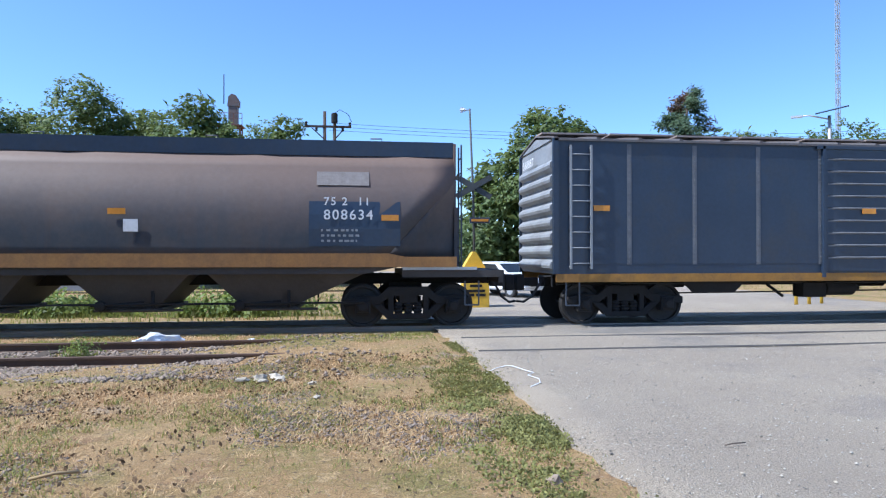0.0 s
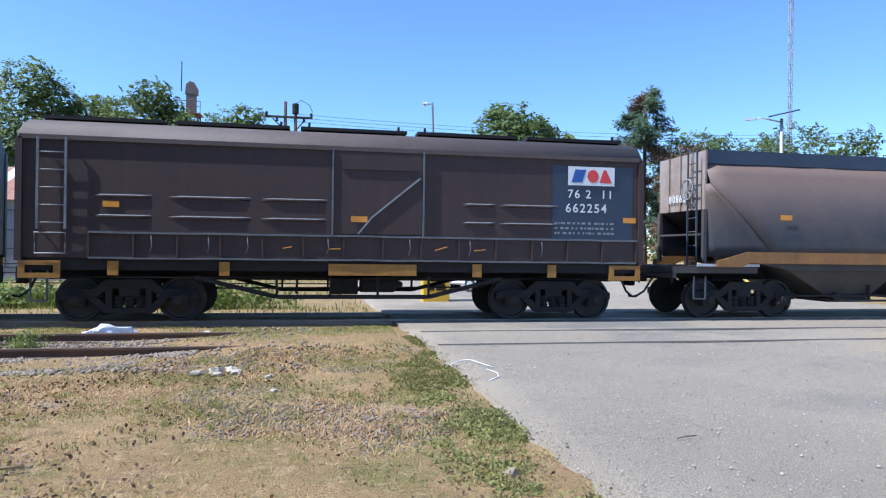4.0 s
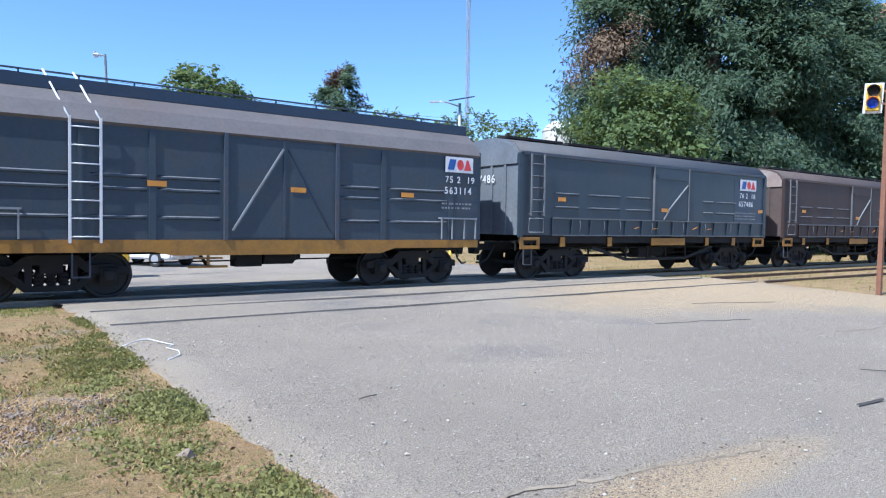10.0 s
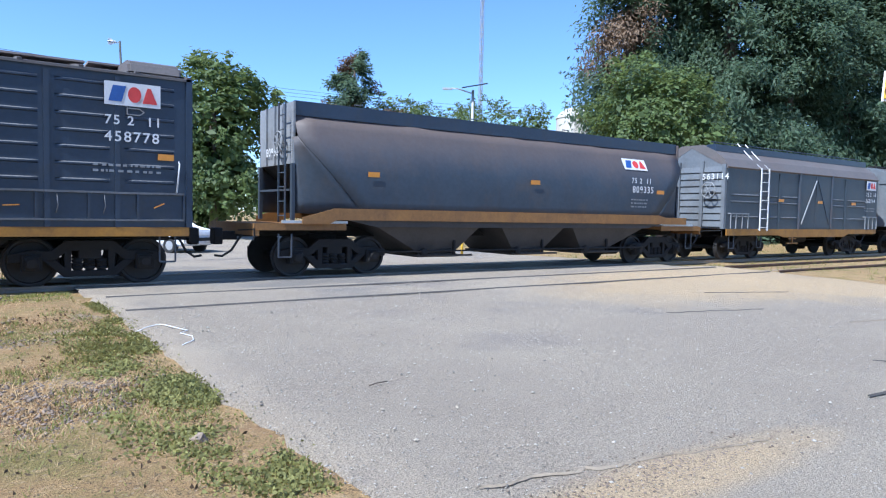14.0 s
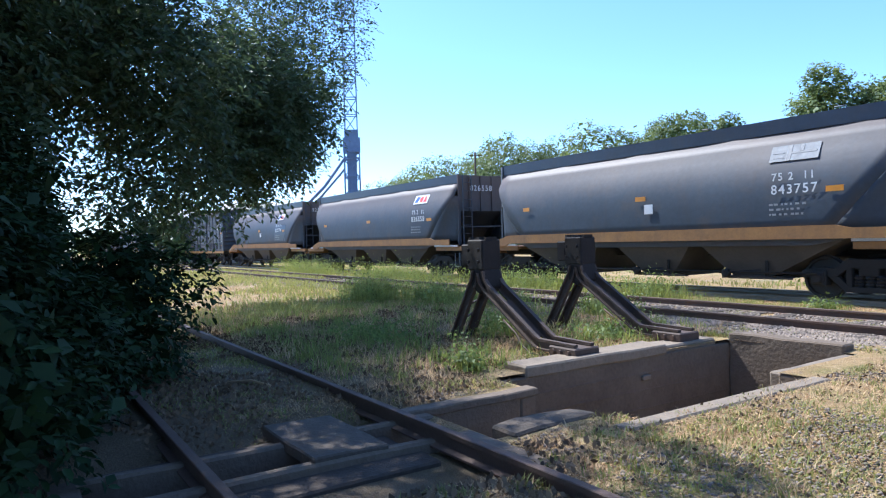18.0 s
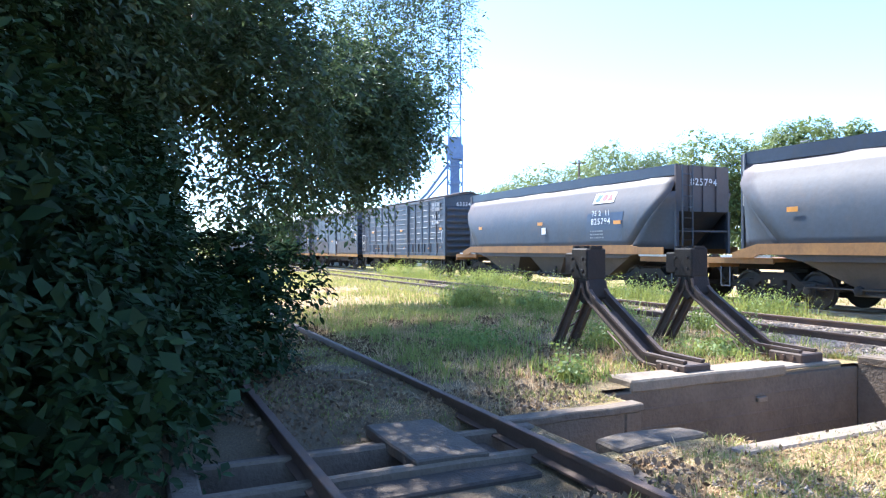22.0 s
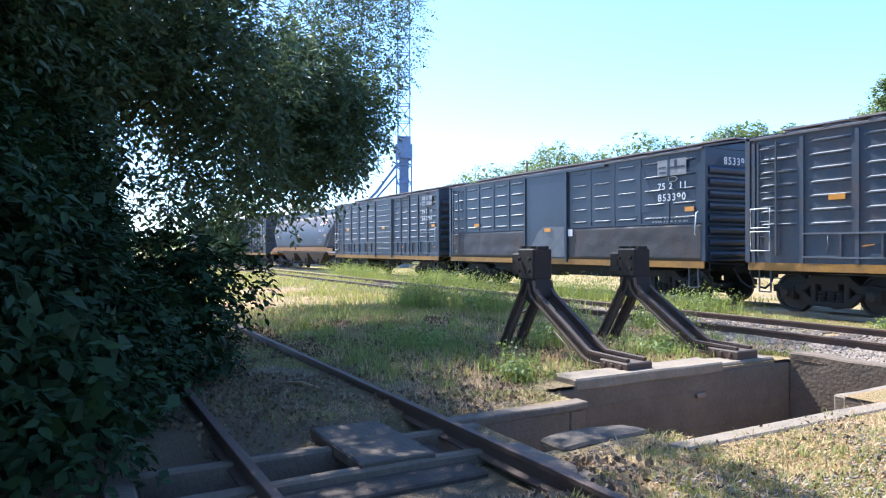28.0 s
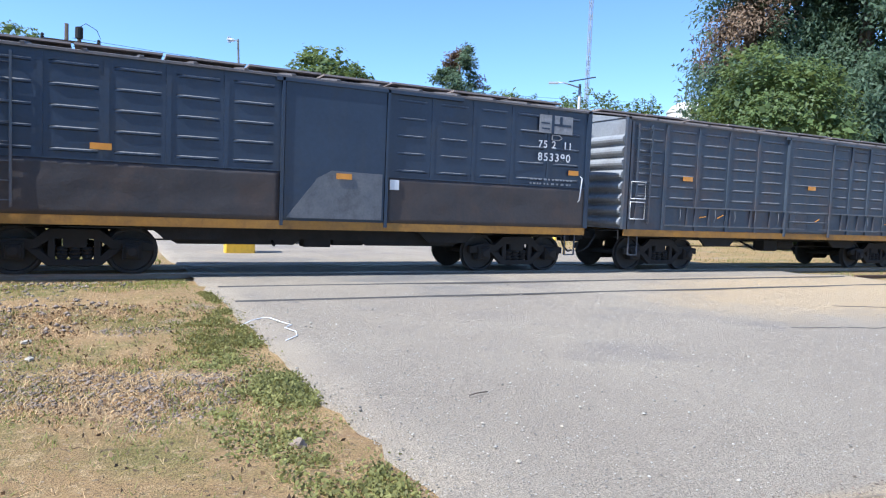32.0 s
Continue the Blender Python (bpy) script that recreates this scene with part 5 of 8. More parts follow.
def ladder(parent, x, z0, z1, w=0.42, y=None, mat="slate", step=0.34, label=""):
    y = -HALF - 0.09 if y is None else y
    bm = B()
    for dx in (0, w):
        bar(bm, (x + dx, y, z0), (x + dx, y, z1), 0.035, 0.045)
    z = z0 + 0.12
    while z < z1:
        tube(bm, [(x, y, z), (x + w, y, z)], 0.014, 6)
        z += step
    for z in (z0 + 0.05, z1 - 0.05):
        for dx in (0, w):
            bar(bm, (x + dx, y, z), (x + dx, y + 0.09, z), 0.03)
    part("ladder", bm, M[mat], parent, label)


def stirrup(parent, x, z0=0.35, z1=0.95, w=0.3, y=-HALF + 0.05):
    bm = B()
    bar(bm, (x, y, z1), (x, y, z0), 0.03)
    bar(bm, (x, y, z0), (x + w, y, z0), 0.04, 0.03)
    bar(bm, (x + w, y, z0), (x + w, y, z1), 0.03)
    part("step", bm, M["slate"], parent)


def grab(parent, pts, mat="white"):
    bm = B()
    tube(bm, pts, 0.016, 6)
    part("grab_iron", bm, M[mat], parent)


def make_bogie_meshes():
    out = {}
    bm = B()
    prism(bm, [(-1.36, 0.46), (-1.36, 0.62), (-1.0, 0.7), (-0.66, 0.66), (-0.42, 0.88), (0.42, 0.88), (0.66, 0.66), (1.0, 0.7), (1.36, 0.62), (1.36, 0.46), (0.62, 0.5), (0.38, 0.7), (-0.38, 0.7), (-0.62, 0.5)], -0.07, 0.07, "y")
    prism(bm, [(-0.8, 0.5), (-0.45, 0.18), (0.45, 0.18), (0.8, 0.5), (0.58, 0.5), (0.36, 0.28), (-0.36, 0.28), (-0.58, 0.5)], -0.075, 0.075, "y")
    for x in (-0.38, 0.38):
        box(bm, x - 0.06, x + 0.06, -0.06, 0.06, 0.27, 0.72)
    for x in (-0.98, 0.98):
        box(bm, x - 0.17, x + 0.17, -0.13, 0.1, 0.3, 0.62)
    bmesh.ops.bevel(bm, geom=bm.edges[:], offset=0.012, segments=1, affect="EDGES")
    out["side_frame"] = mesh_of("side_frame", bm, M["iron"])
    bm = B()
    lathe(bm, [(0.24, 0.07), (0.27, 0.1), (0.29, 0.1), (0.31, 0.075), (0.34, 0.1), (0.36, 0.1), (0.38, 0.075), (0.41, 0.1), (0.43, 0.1), (0.45, 0.075), (0.48, 0.1), (0.5, 0.1), (0.54, 0.07)], (0, 0, 0), 10, "z")
    out["spring"] = mesh_of("spring", bm, M["iron"])
    bm = B()
    box(bm, -0.2, 0.2, -1.1, 1.1, 0.52, 0.86)
    box(bm, -0.36, 0.36, -0.4, 0.4, 0.86, 0.98)
    bmesh.ops.bevel(bm, geom=bm.edges[:], offset=0.02, segments=1, affect="EDGES")
    out["bolster"] = mesh_of("bolster", bm, M["iron"])
    bm = B()
    for s in (-1, 1):
        c = s * GAUGE / 2
        lathe(bm, [(c - s * 0.055, WHEEL_R + 0.028), (c - s * 0.03, WHEEL_R + 0.028), (c - s * 0.02, WHEEL_R), (c + s * 0.075, WHEEL_R - 0.008), (c + s * 0.075, WHEEL_R - 0.06), (c + s * 0.02, WHEEL_R - 0.075), (c + s * 0.015, 0.16), (c + s * 0.1, 0.14), (c + s * 0.1, 0.1)], (0, 0, 0), 32, "y")
    lathe(bm, [(-1.12, 0.075), (1.12, 0.075)], (0, 0, 0), 12, "y")
    for s in (-1, 1):
        for k in range(3):
            a = 2 * math.pi * k / 3
            x, z = 0.055 * math.cos(a), 0.055 * math.sin(a)
            lathe(bm, [(s * 1.12, 0.018), (s * 1.15, 0.018)], (x, 0, z), 6, "y")
    out["wheelset"] = mesh_of("wheelset", bm, M["tread"])
    bm = B()
    box(bm, -0.13, 0.13, -0.1, 0.1, -0.13, 0.13)
    lathe(bm, [(-0.16, 0.1), (-0.13, 0.12)], (0, 0, 0), 10, "y")
    bmesh.ops.bevel(bm, geom=bm.edges[:], offset=0.02, segments=1, affect="EDGES")
    out["axle_box"] = mesh_of("axle_box", bm, M["iron"])
    bm = B()
    bar(bm, (0, -0.84, 0.42), (0, 0.84, 0.42), 0.06, 0.1)
    for s in (-0.84, 0.84):
        box(bm, -0.04, 0.04, s - 0.06, s + 0.06, 0.3, 0.56)
    out["brake_beam"] = mesh_of("brake_beam", bm, M["iron"])
    return out


BOGIE = make_bogie_meshes()


def bogie(wagon, x):
    bg = new("bogie")
    bg.parent = wagon
    bg.matrix_basis = pose(x, 0, RAIL_TOP)
    for s in (-1, 1):
        part("side_frame", BOGIE["side_frame"], None, bg, at=pose(0, s * 1.06, 0, 0, 0, 0 if s < 0 else 180))
        for dx in (-0.21, 0, 0.21):
            part("spring", BOGIE["spring"], None, bg, at=pose(dx, s * 1.02, 0))
        for dx in (-0.98, 0.98):
            part("axle_box", BOGIE["axle_box"], None, bg, at=pose(dx, s * 1.12, WHEEL_R, 0, 0, 0 if s < 0 else 180))
    part("bolster", BOGIE["bolster"], None, bg)
    for dx in (-0.42, 0.42):
        part("brake_beam", BOGIE["brake_beam"], None, bg, at=pose(dx, 0, 0))
    for dx in (-0.98, 0.98):
        ws = part("wheelset", BOGIE["wheelset"], None, bg, at=pose(dx, 0, WHEEL_R))
        WHEELSETS.append((ws, dx, random.uniform(0, 360)))


def couplers(wagon, x0, x1):
    """Knuckle coupler, draft box and hanging brake hose at both ends; x0 and x1 are the end sills."""
    for s, x in ((-1, x0), (1, x1)):
        bm = B()
        box(bm, min(x, x + s * 0.42), max(x, x + s * 0.42), -0.09, 0.09, 0.72, 0.92)
        prism(bm, [(-0.16, 0.62), (0.16, 0.62), (0.19, 0.8), (0.16, 1.0), (-0.16, 1.0), (-0.19, 0.8)], x + s * 0.36, x + s * 0.56, "x")
        bmesh.ops.bevel(bm, geom=bm.edges[:], offset=0.02, segments=1, affect="EDGES")
        part("coupler", bm, M["iron"], wagon)
        bm = B()
        tube(bm, [(x, -0.4, 0.85), (x + s * 0.1, -0.4, 0.72), (x + s * 0.22, -0.36, 0.5), (x + s * 0.42, -0.3, 0.36), (x + s * 0.58, -0.25, 0.38)], 0.028, 7)
        part("brake_hose", bm, M["rubber"], wagon)
        bm = B()
        bar(bm, (x + s * 0.05, -HALF + 0.1, 1.0), (x + s * 0.05, -0.3, 0.95), 0.03)
        bar(bm, (x + s * 0.05, -HALF + 0.12, 1.02), (x + s * 0.05, -HALF + 0.12, 0.75), 0.03)
        part("uncoupling_rod", bm, M["iron"], wagon)


def centre_gear(wagon, L, truss=False, drop=0.0):
    """Centre sill, brake cylinder, pipes and levers below the floor."""
    bm = B()
    box(bm, -L / 2 + 0.1, L / 2 - 0.1, -0.22, 0.22, 0.72, 0.98)
    part("centre_sill", bm, M["iron"], wagon)
    bm = B()
    lathe(bm, [(-0.45, 0.14), (-0.43, 0.18), (0.3, 0.18), (0.34, 0.12), (0.5, 0.05)], (0.6, -0.75, 0.66), 14, "x")
    box(bm, -0.5, 0.1, -0.95, -0.55, 0.45, 0.8)
    bmesh.ops.bevel(bm, geom=bm.edges[:], offset=0.012, segments=1, affect="EDGES")
    part("brake_cylinder", bm, M["iron"], wagon)
    bm = B()
    tube(bm, [(-L / 2 + 0.2, -0.9, 0.8), (L / 2 - 0.2, -0.9, 0.8)], 0.025, 6)
    tube(bm, [(-L / 2 + 2.5, -0.55, 0.55), (L / 2 - 2.5, -0.55, 0.6)], 0.02, 6)
    bar(bm, (-1.2, -0.6, 0.75), (-1.2, -1.2, 0.5), 0.05)
    part("brake_pipe", bm, M["iron"], wagon)
    if truss:
        for s in (-1, 1):
            bm = B()
            bar(bm, (-L / 2 + 3.2, s * 1.3, 0.82), (-1.6, s * 1.3, 0.42), 0.05, 0.09)
            bar(bm, (-1.6, s * 1.3, 0.42), (1.6, s * 1.3, 0.42), 0.05, 0.09)
            bar(bm, (1.6, s * 1.3, 0.42), (L / 2 - 3.2, s * 1.3, 0.82), 0.05, 0.09)
            for x in (-1.6, -0.5, 0.5, 1.6):
                bar(bm, (x, s * 1.3, 0.42), (x, s * 1.3, 0.86), 0.05)
            part("truss", bm, M["iron"], wagon)


def wagon_root(name, label, u0, u1):
    w = thing(name, label, "goods wagon", group="wagons of the goods train")
    WAGONS.append((w, (u0 + u1) / 2))
    return w, u1 - u0


def corner_plates(wagon, L, z0, z1, mat):
    for s in (-1, 1):
        for x in (-L / 2, L / 2):
            bm = B()
            box(bm, x - 0.06, x + 0.06, s * HALF - 0.05, s * HALF + 0.05, z0, z1)
            part("corner_post", bm, M[mat], wagon)


M["bay"] = material("grimy hopper chute steel", (0.042, 0.037, 0.034), 0.7, other=(0.065, 0.056, 0.05), scale=1.5, dirt=(0.03, 0.025, 0.022), dirt_scale=1.2, fine=18)
M["faded"] = material("faded plate", (0.16, 0.14, 0.13), 0.8, other=(0.24, 0.22, 0.21), scale=5, dirt=(0.1, 0.08, 0.07), dirt_amount=0.8, dirt_scale=6, fine=30)


# -- covered hopper --
HOP_PROFILE = [(1.49, 1.36), (1.5, 1.64), (1.5, 2.0), (1.48, 2.3), (1.43, 2.58), (1.34, 2.85), (1.23, 3.1), (1.11, 3.34), (1.01, 3.6)]


def hopper(u0, u1, number, label, sheet="hull", patches=0, worn=False, letter=True, logo_back=2.0, end_mat="hull"):
    w, L = wagon_root("hopper_wagon", label, u0, u1)
    h = L / 2
    cut = 1.55

    def inset(z):
        return cut * max(0.0, (3.05 - z) / (3.05 - 1.36)) if z < 3.05 else 0.0
    for s in (-1, 1):
        bm = B()
        rows = []
        n = 26
        for k in range(n + 1):
            row = []
            for y, z in HOP_PROFILE:
                a, b_ = -h + inset(z) + 0.05, h - inset(z) - 0.05
                x = a + (b_ - a) * k / n
                dent = 0.012 * noise.noise((x * 0.9 + u0, z * 1.3, s * 2.0)) + (0.012 if k % 6 == 0 else 0.0)
                row.append(bm.verts.new((x, s * (y + dent), z)))
            rows.append(row)
        for a, b_ in zip(rows, rows[1:]):
            for i in range(len(HOP_PROFILE) - 1):
                f = bm.faces.new([a[i], a[i + 1], b_[i + 1], b_[i]])
                f.smooth = True
        ob = part("side_sheet", bm, M[sheet], w, "curved hopper side, dusted above with sunlit paleness painted in")
        mod = ob.modifiers.new("thickness", "SOLIDIFY")
        mod.thickness, mod.offset = 0.02, -1
        for e in (-1, 1):
            bm = B()
            prev = None
            for y, z in HOP_PROFILE:
                if z > 3.2:
                    break
                p0, p1 = Vector((e * (h - inset(z) - 0.05), s * (y - 0.012), z)), Vector((e * h, s * 1.04, z))
                row = [bm.verts.new(p0.lerp(p1, q / 5)) for q in range(6)]
                if prev:
                    for q in range(5):
                        bm.faces.new([prev[q], prev[q + 1], row[q + 1], row[q]]).smooth = True
                prev = row
            fac = part("end_facet", bm, M[end_mat], w, "flat inclined end facet")
            mod = fac.modifiers.new("thickness", "SOLIDIFY")
            mod.thickness, mod.offset = 0.02, 0
        bm = B()
        box(bm, -h + 0.05, h - 0.05, s * 0.95 if s > 0 else -1.03, 1.03 if s > 0 else -0.95, 3.6, 3.93)
        part("roof_coaming", bm, M["navy"], w, "dark band along the roof edge")
        bm = B()
        prism(bm, [(-h + 0.05, 1.13), (-h + 0.05, 1.27), (-h + 0.85, 1.49), (h - 1.5, 1.49), (h - 1.15, 1.42), (h - 0.05, 1.42), (h - 0.05, 1.2), (-h + 0.9, 1.22), (-h + 0.7, 1.13)], s * 1.5, s * 1.53, "y")
        part("side_sill", bm, M["ochre"], w, "rust-stained ochre side sill")
        bm = B()
        prism(bm, [(-h + 1.2, 1.22), (h - 1.2, 1.22), (h - 2.0, 1.06), (-h + 2.0, 1.06)], s * 1.4, s * 1.46, "y")
        part("skirt", bm, M["bay"], w)
    bm = B()
    box(bm, -h + 0.05, h - 0.05, -1.0, 1.0, 3.56, 3.6)
    box(bm, -h + 0.06, h - 0.06, -0.93, 0.93, 3.86, 3.9)
    part("roof", bm, M["roof"], w)
    for k in range(4):
        x = -h + L * (k + 0.5) / 4
        bm = B()
        box(bm, x - 0.35, x + 0.35, -0.3, 0.3, 3.9, 3.98)
        part("hatch", bm, M["roof"], w)
        grab(w, [(x - 0.12, -0.9, 3.92), (x - 0.12, -0.9, 4.0), (x + 0.12, -0.9, 4.0), (x + 0.12, -0.9, 3.92)], "slate")
    # hopper bays
    for k, x in enumerate((-3.08, 0.08, 2.82)):
        bm = B()
        top, bot = 1.24, 0.36
        x += 0.1
        r0 = [bm.verts.new((x + a, b_, top)) for a, b_ in ((-2.3 if k == 0 else -1.36, -1.4), (2.4 if k == 2 else 1.36, -1.4), (2.4 if k == 2 else 1.36, 1.4), (-2.3 if k == 0 else -1.36, 1.4))]
        r1 = [bm.verts.new((x + a, b_, bot)) for a, b_ in ((-0.5, -1.05), (0.5, -1.05), (0.5, 1.05), (-0.5, 1.05))]
        for i in range(4):
            bm.faces.new([r0[i], r0[(i + 1) % 4], r1[(i + 1) % 4], r1[i]])
        bm.faces.new(r1)
        box(bm, x - 0.62, x + 0.62, -1.1, 1.1, 0.28, 0.36)
        tube(bm, [(x - 0.7, -1.2, 0.32), (x + 1.05, -1.2, 0.32)], 0.03, 6)
        part("hopper_bay", bm, M["bay"], w, "sloping discharge hopper")
        bm = B()
        lathe(bm, [(-1.34, 0.05), (-1.32, 0.11), (-1.22, 0.11), (-1.2, 0.05)], (x - 0.55, 0, 0.42), 8, "y")
        bar(bm, (x - 0.75, -1.26, 0.42), (x + 0.3, -1.26, 0.5), 0.04)
        bar(bm, (x + 0.45, -1.2, 0.36), (x + 0.45, -1.2, 0.72), 0.06)
        part("gate_gear", bm, M["iron"], w)
    for s in (-1, 1):
        bm = B()
        e = s * h
        box(bm, min(e, e - s * 0.05), max(e, e - s * 0.05), -1.08, 1.08, 2.5, 3.9)
        for y in (-0.55, 0.0, 0.55):
            box(bm, min(e, e + s * 0.05), max(e, e + s * 0.05), y - 0.03, y + 0.03, 2.5, 3.9)
        # Sunward end sheet is paler than the far one; sunlight is in its paint.
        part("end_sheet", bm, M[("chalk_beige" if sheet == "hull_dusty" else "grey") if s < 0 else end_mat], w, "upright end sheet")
        bm = B()
        v = [bm.verts.new(q) for q in ((e - s * 0.03, -1.02, 2.5), (e - s * 0.03, 1.02, 2.5), (e - s * 1.7, 1.02, 1.2), (e - s * 1.7, -1.02, 1.2))]
        f = bm.faces.new(v)
        r = bmesh.ops.solidify(bm, geom=[f], thickness=0.04)
        part("slope_sheet", bm, M[end_mat], w)
        bm = B()
        for y in (-1.05, 1.05):
            box(bm, e - 0.04, e + 0.04, y - 0.05, y + 0.05, 1.2, 2.5)
        bar(bm, (e, -1.05, 1.9), (e, 1.05, 1.9), 0.05)
        part("end_post", bm, M[end_mat], w)
        bm = B()
        p0, p1 = e - s * 1.2, e + s * 0.95
        box(bm, min(p0, p1), max(p0, p1), -1.35, 1.35, 1.02, 1.12)
        box(bm, min(p0, p1), max(p0, p1), -1.4, -1.34, 0.98, 1.13)
        box(bm, min(p0, p1), max(p0, p1), 1.34, 1.4, 0.98, 1.13)
        box(bm, p1 - 0.06, p1 + 0.06, -1.38, 1.38, 0.86, 1.13)
        part("platform", bm, M["bay" if sheet == "hull_dusty" else "ochre"], w, "dirty end platform")
        bm = B()
        box(bm, min(p0, p0 + s * 1.6), max(p0, p0 + s * 1.6), -1.47, -1.41, 1.14, 1.2)
        part("step_board", bm, M["metal_light"], w)
        bm = B()
        ex_ = e + s * 0.14
        for yy in (-0.95, -0.55):
            bar(bm, (ex_, yy, 1.15), (ex_, yy, 3.9), 0.035)
        for k in range(8):
            tube(bm, [(ex_, -0.95, 1.3 + 0.33 * k), (ex_, -0.55, 1.3 + 0.33 * k)], 0.014, 6)
        part("ladder", bm, M["slate"], w)
        stirrup(w, e + (0.15 if s > 0 else -0.45), 0.38, 0.9, 0.3, -1.38)
        bm = B()
        tube(bm, [(e + s * 0.16, -0.55 + 0.25 * math.cos(a), 3.0 + 0.25 * math.sin(a)) for a in np.linspace(0, 2 * math.pi, 19)], 0.018, 6, False)
        for k in range(4):
            a = math.pi * k / 4
            bar(bm, (e + s * 0.16, -0.55 - 0.24 * math.cos(a), 3.0 - 0.24 * math.sin(a)), (e + s * 0.16, -0.55 + 0.24 * math.cos(a), 3.0 + 0.24 * math.sin(a)), 0.02)
        if s < 0:
            part("brake_wheel", bm, M["grey"], w)
            lettering(w, number, e - 0.055, 2.72, 0.2, 0.5, -90)
        else:
            bm.free()
            lettering(w, number, e + 0.055, 3.3, 0.22, -0.55, 90)
    lean = -12
    if letter:
        if number == "808634":
            bm = B()
            box(bm, 0, 1.1, 0, 0.006, 0, 0.34)
            part("faded_plate", bm, M["faded"], w, "emblem faded to a pale patch", pose(h - logo_back - 1.0, -1.335, 2.93, -27, 0, 0))
        else:
            emblem(w, h - logo_back - 1.0, 2.93, 1.1, 0.4, -1.335, worn, -27)
        lettering(w, "75 2  11", h - logo_back - 0.85, 2.5, 0.17, -1.49, 0)
        lettering(w, number, h - logo_back - 0.85, 2.2, 0.21, -1.53, 0)
        stencil_bars(w, h - logo_back - 0.9, 1.95, 3, 0.75, -1.525)
    reflector(w, h - logo_back + 0.35, 2.18, 0.36, 0.12, -1.535)
    reflector(w, -0.15, 2.28, 0.34, 0.12, -1.535)
    reflector(w, -h + 1.7, 2.25, 0.3, 0.12, -1.535)
    if number in ("808634", "825794"):
        bm = B()
        rows = [(y, z) for y, z in HOP_PROFILE if 1.6 < z < 2.7]
        a = h - logo_back - 1.15
        prism(bm, [(-y - 0.012, z) for y, z in rows] + [(-y, z) for y, z in reversed(rows)], a, a + 1.9, "x")
        part("painted_panel", bm, M["navy"], w, "dark repainted number patch")
    if patches:
        bm = B()
        box(bm, 0.15, 0.43, -1.54, -1.53, 1.93, 2.18)
        part("label_plate", bm, M["white"], w, "small white notice")
    for x in (-h + 1.05, h - 1.05):
        bogie(w, x)
    couplers(w, -h - 0.95, h + 0.95)
    bm = B()
    box(bm, -h - 0.9, h + 0.9, -0.22, 0.22, 0.8, 1.04)
    tube(bm, [(-h + 2.0, -1.3, 0.45), (h - 2.0, -1.3, 0.45)], 0.025, 6)
    part("centre_sill", bm, M["iron"], w)
    return w


M["board"] = material("sunbleached roof boards", (0.24, 0.19, 0.165), 0.85, other=(0.33, 0.27, 0.24), scale=3, fine=30)
M["roof_dark"] = material("grey van roof", (0.062, 0.064, 0.068), 0.65, other=(0.09, 0.09, 0.092), scale=1.2, dirt=(0.07, 0.055, 0.047), dirt_scale=0.7, fine=14)
M["roof_brown"] = material("brown van roof", (0.07, 0.05, 0.043), 0.7, other=(0.1, 0.075, 0.064), scale=1.2, dirt=(0.04, 0.034, 0.032), dirt_scale=0.7, fine=14)
M["faint"] = material("worn white paint", (0.2, 0.205, 0.21), 0.7, other=(0.34, 0.34, 0.34), scale=4, dirt=(0.05, 0.055, 0.065), dirt_amount=0.7, dirt_scale=5, fine=30)
M["vangrey"] = material("blue grey van paint", (0.029, 0.043, 0.059), 0.5, other=(0.043, 0.06, 0.077), scale=0.9, dirt=(0.06, 0.045, 0.036), dirt_amount=0.35, dirt_scale=0.9, fine=12, bump=0.08, streak=((0.075, 0.07, 0.065), 0.5))
# Blue grey lightened to hold the sunlight on the tail ends.
M["van_end_lit"] = material("blue grey end boards in painted sunlit tone", (0.11, 0.13, 0.15), 0.6, other=(0.17, 0.185, 0.2), scale=1.2, dirt=(0.08, 0.07, 0.062), dirt_scale=0.9, fine=14)
M["vanblue"] = material("dark blue grey van paint", (0.024, 0.037, 0.05), 0.42, other=(0.036, 0.052, 0.068), scale=0.8, dirt=(0.05, 0.042, 0.038), dirt_amount=0.35, dirt_scale=0.8, fine=12, bump=0.08, streak=((0.06, 0.058, 0.055), 0.5))
M["chalk_beige"] = material("rust-streaked chalky paint", (0.26, 0.22, 0.185), 0.8, other=(0.35, 0.3, 0.26), scale=2, dirt=(0.16, 0.075, 0.045), dirt_amount=0.6, dirt_scale=1.8, fine=14, streak=((0.2, 0.1, 0.06), 0.7))


# -- box wagons --
def roof_mesh(L, eave, ridge, over=0.06, ribs=12, arch=False, walk_boards=True):
    bm = B()
    n = 12
    prof = []
    for k in range(n + 1):
        a = -1 + 2 * k / n
        y = a * (HALF + over)
        z = eave + (ridge - eave) * ((1 - a * a) ** 0.5 if arch else (1 - abs(a)) ** 0.9)
        prof.append((y, z))
    full = prof + [(y, z - 0.05) for y, z in reversed(prof)]
    prism(bm, full, -L / 2 - 0.03, L / 2 + 0.03, "x")
    for f in bm.faces:
        if len(f.verts) == 4:
            f.smooth = arch
    for k in range(ribs + 1 if ribs else 0):
        x = -L / 2 + L * k / ribs
        rib = [(y * 1.005, z + 0.035) for y, z in prof] + [(y, z) for y, z in reversed(prof)]
        prism(bm, rib, x - 0.04, x + 0.04, "x")
    return bm


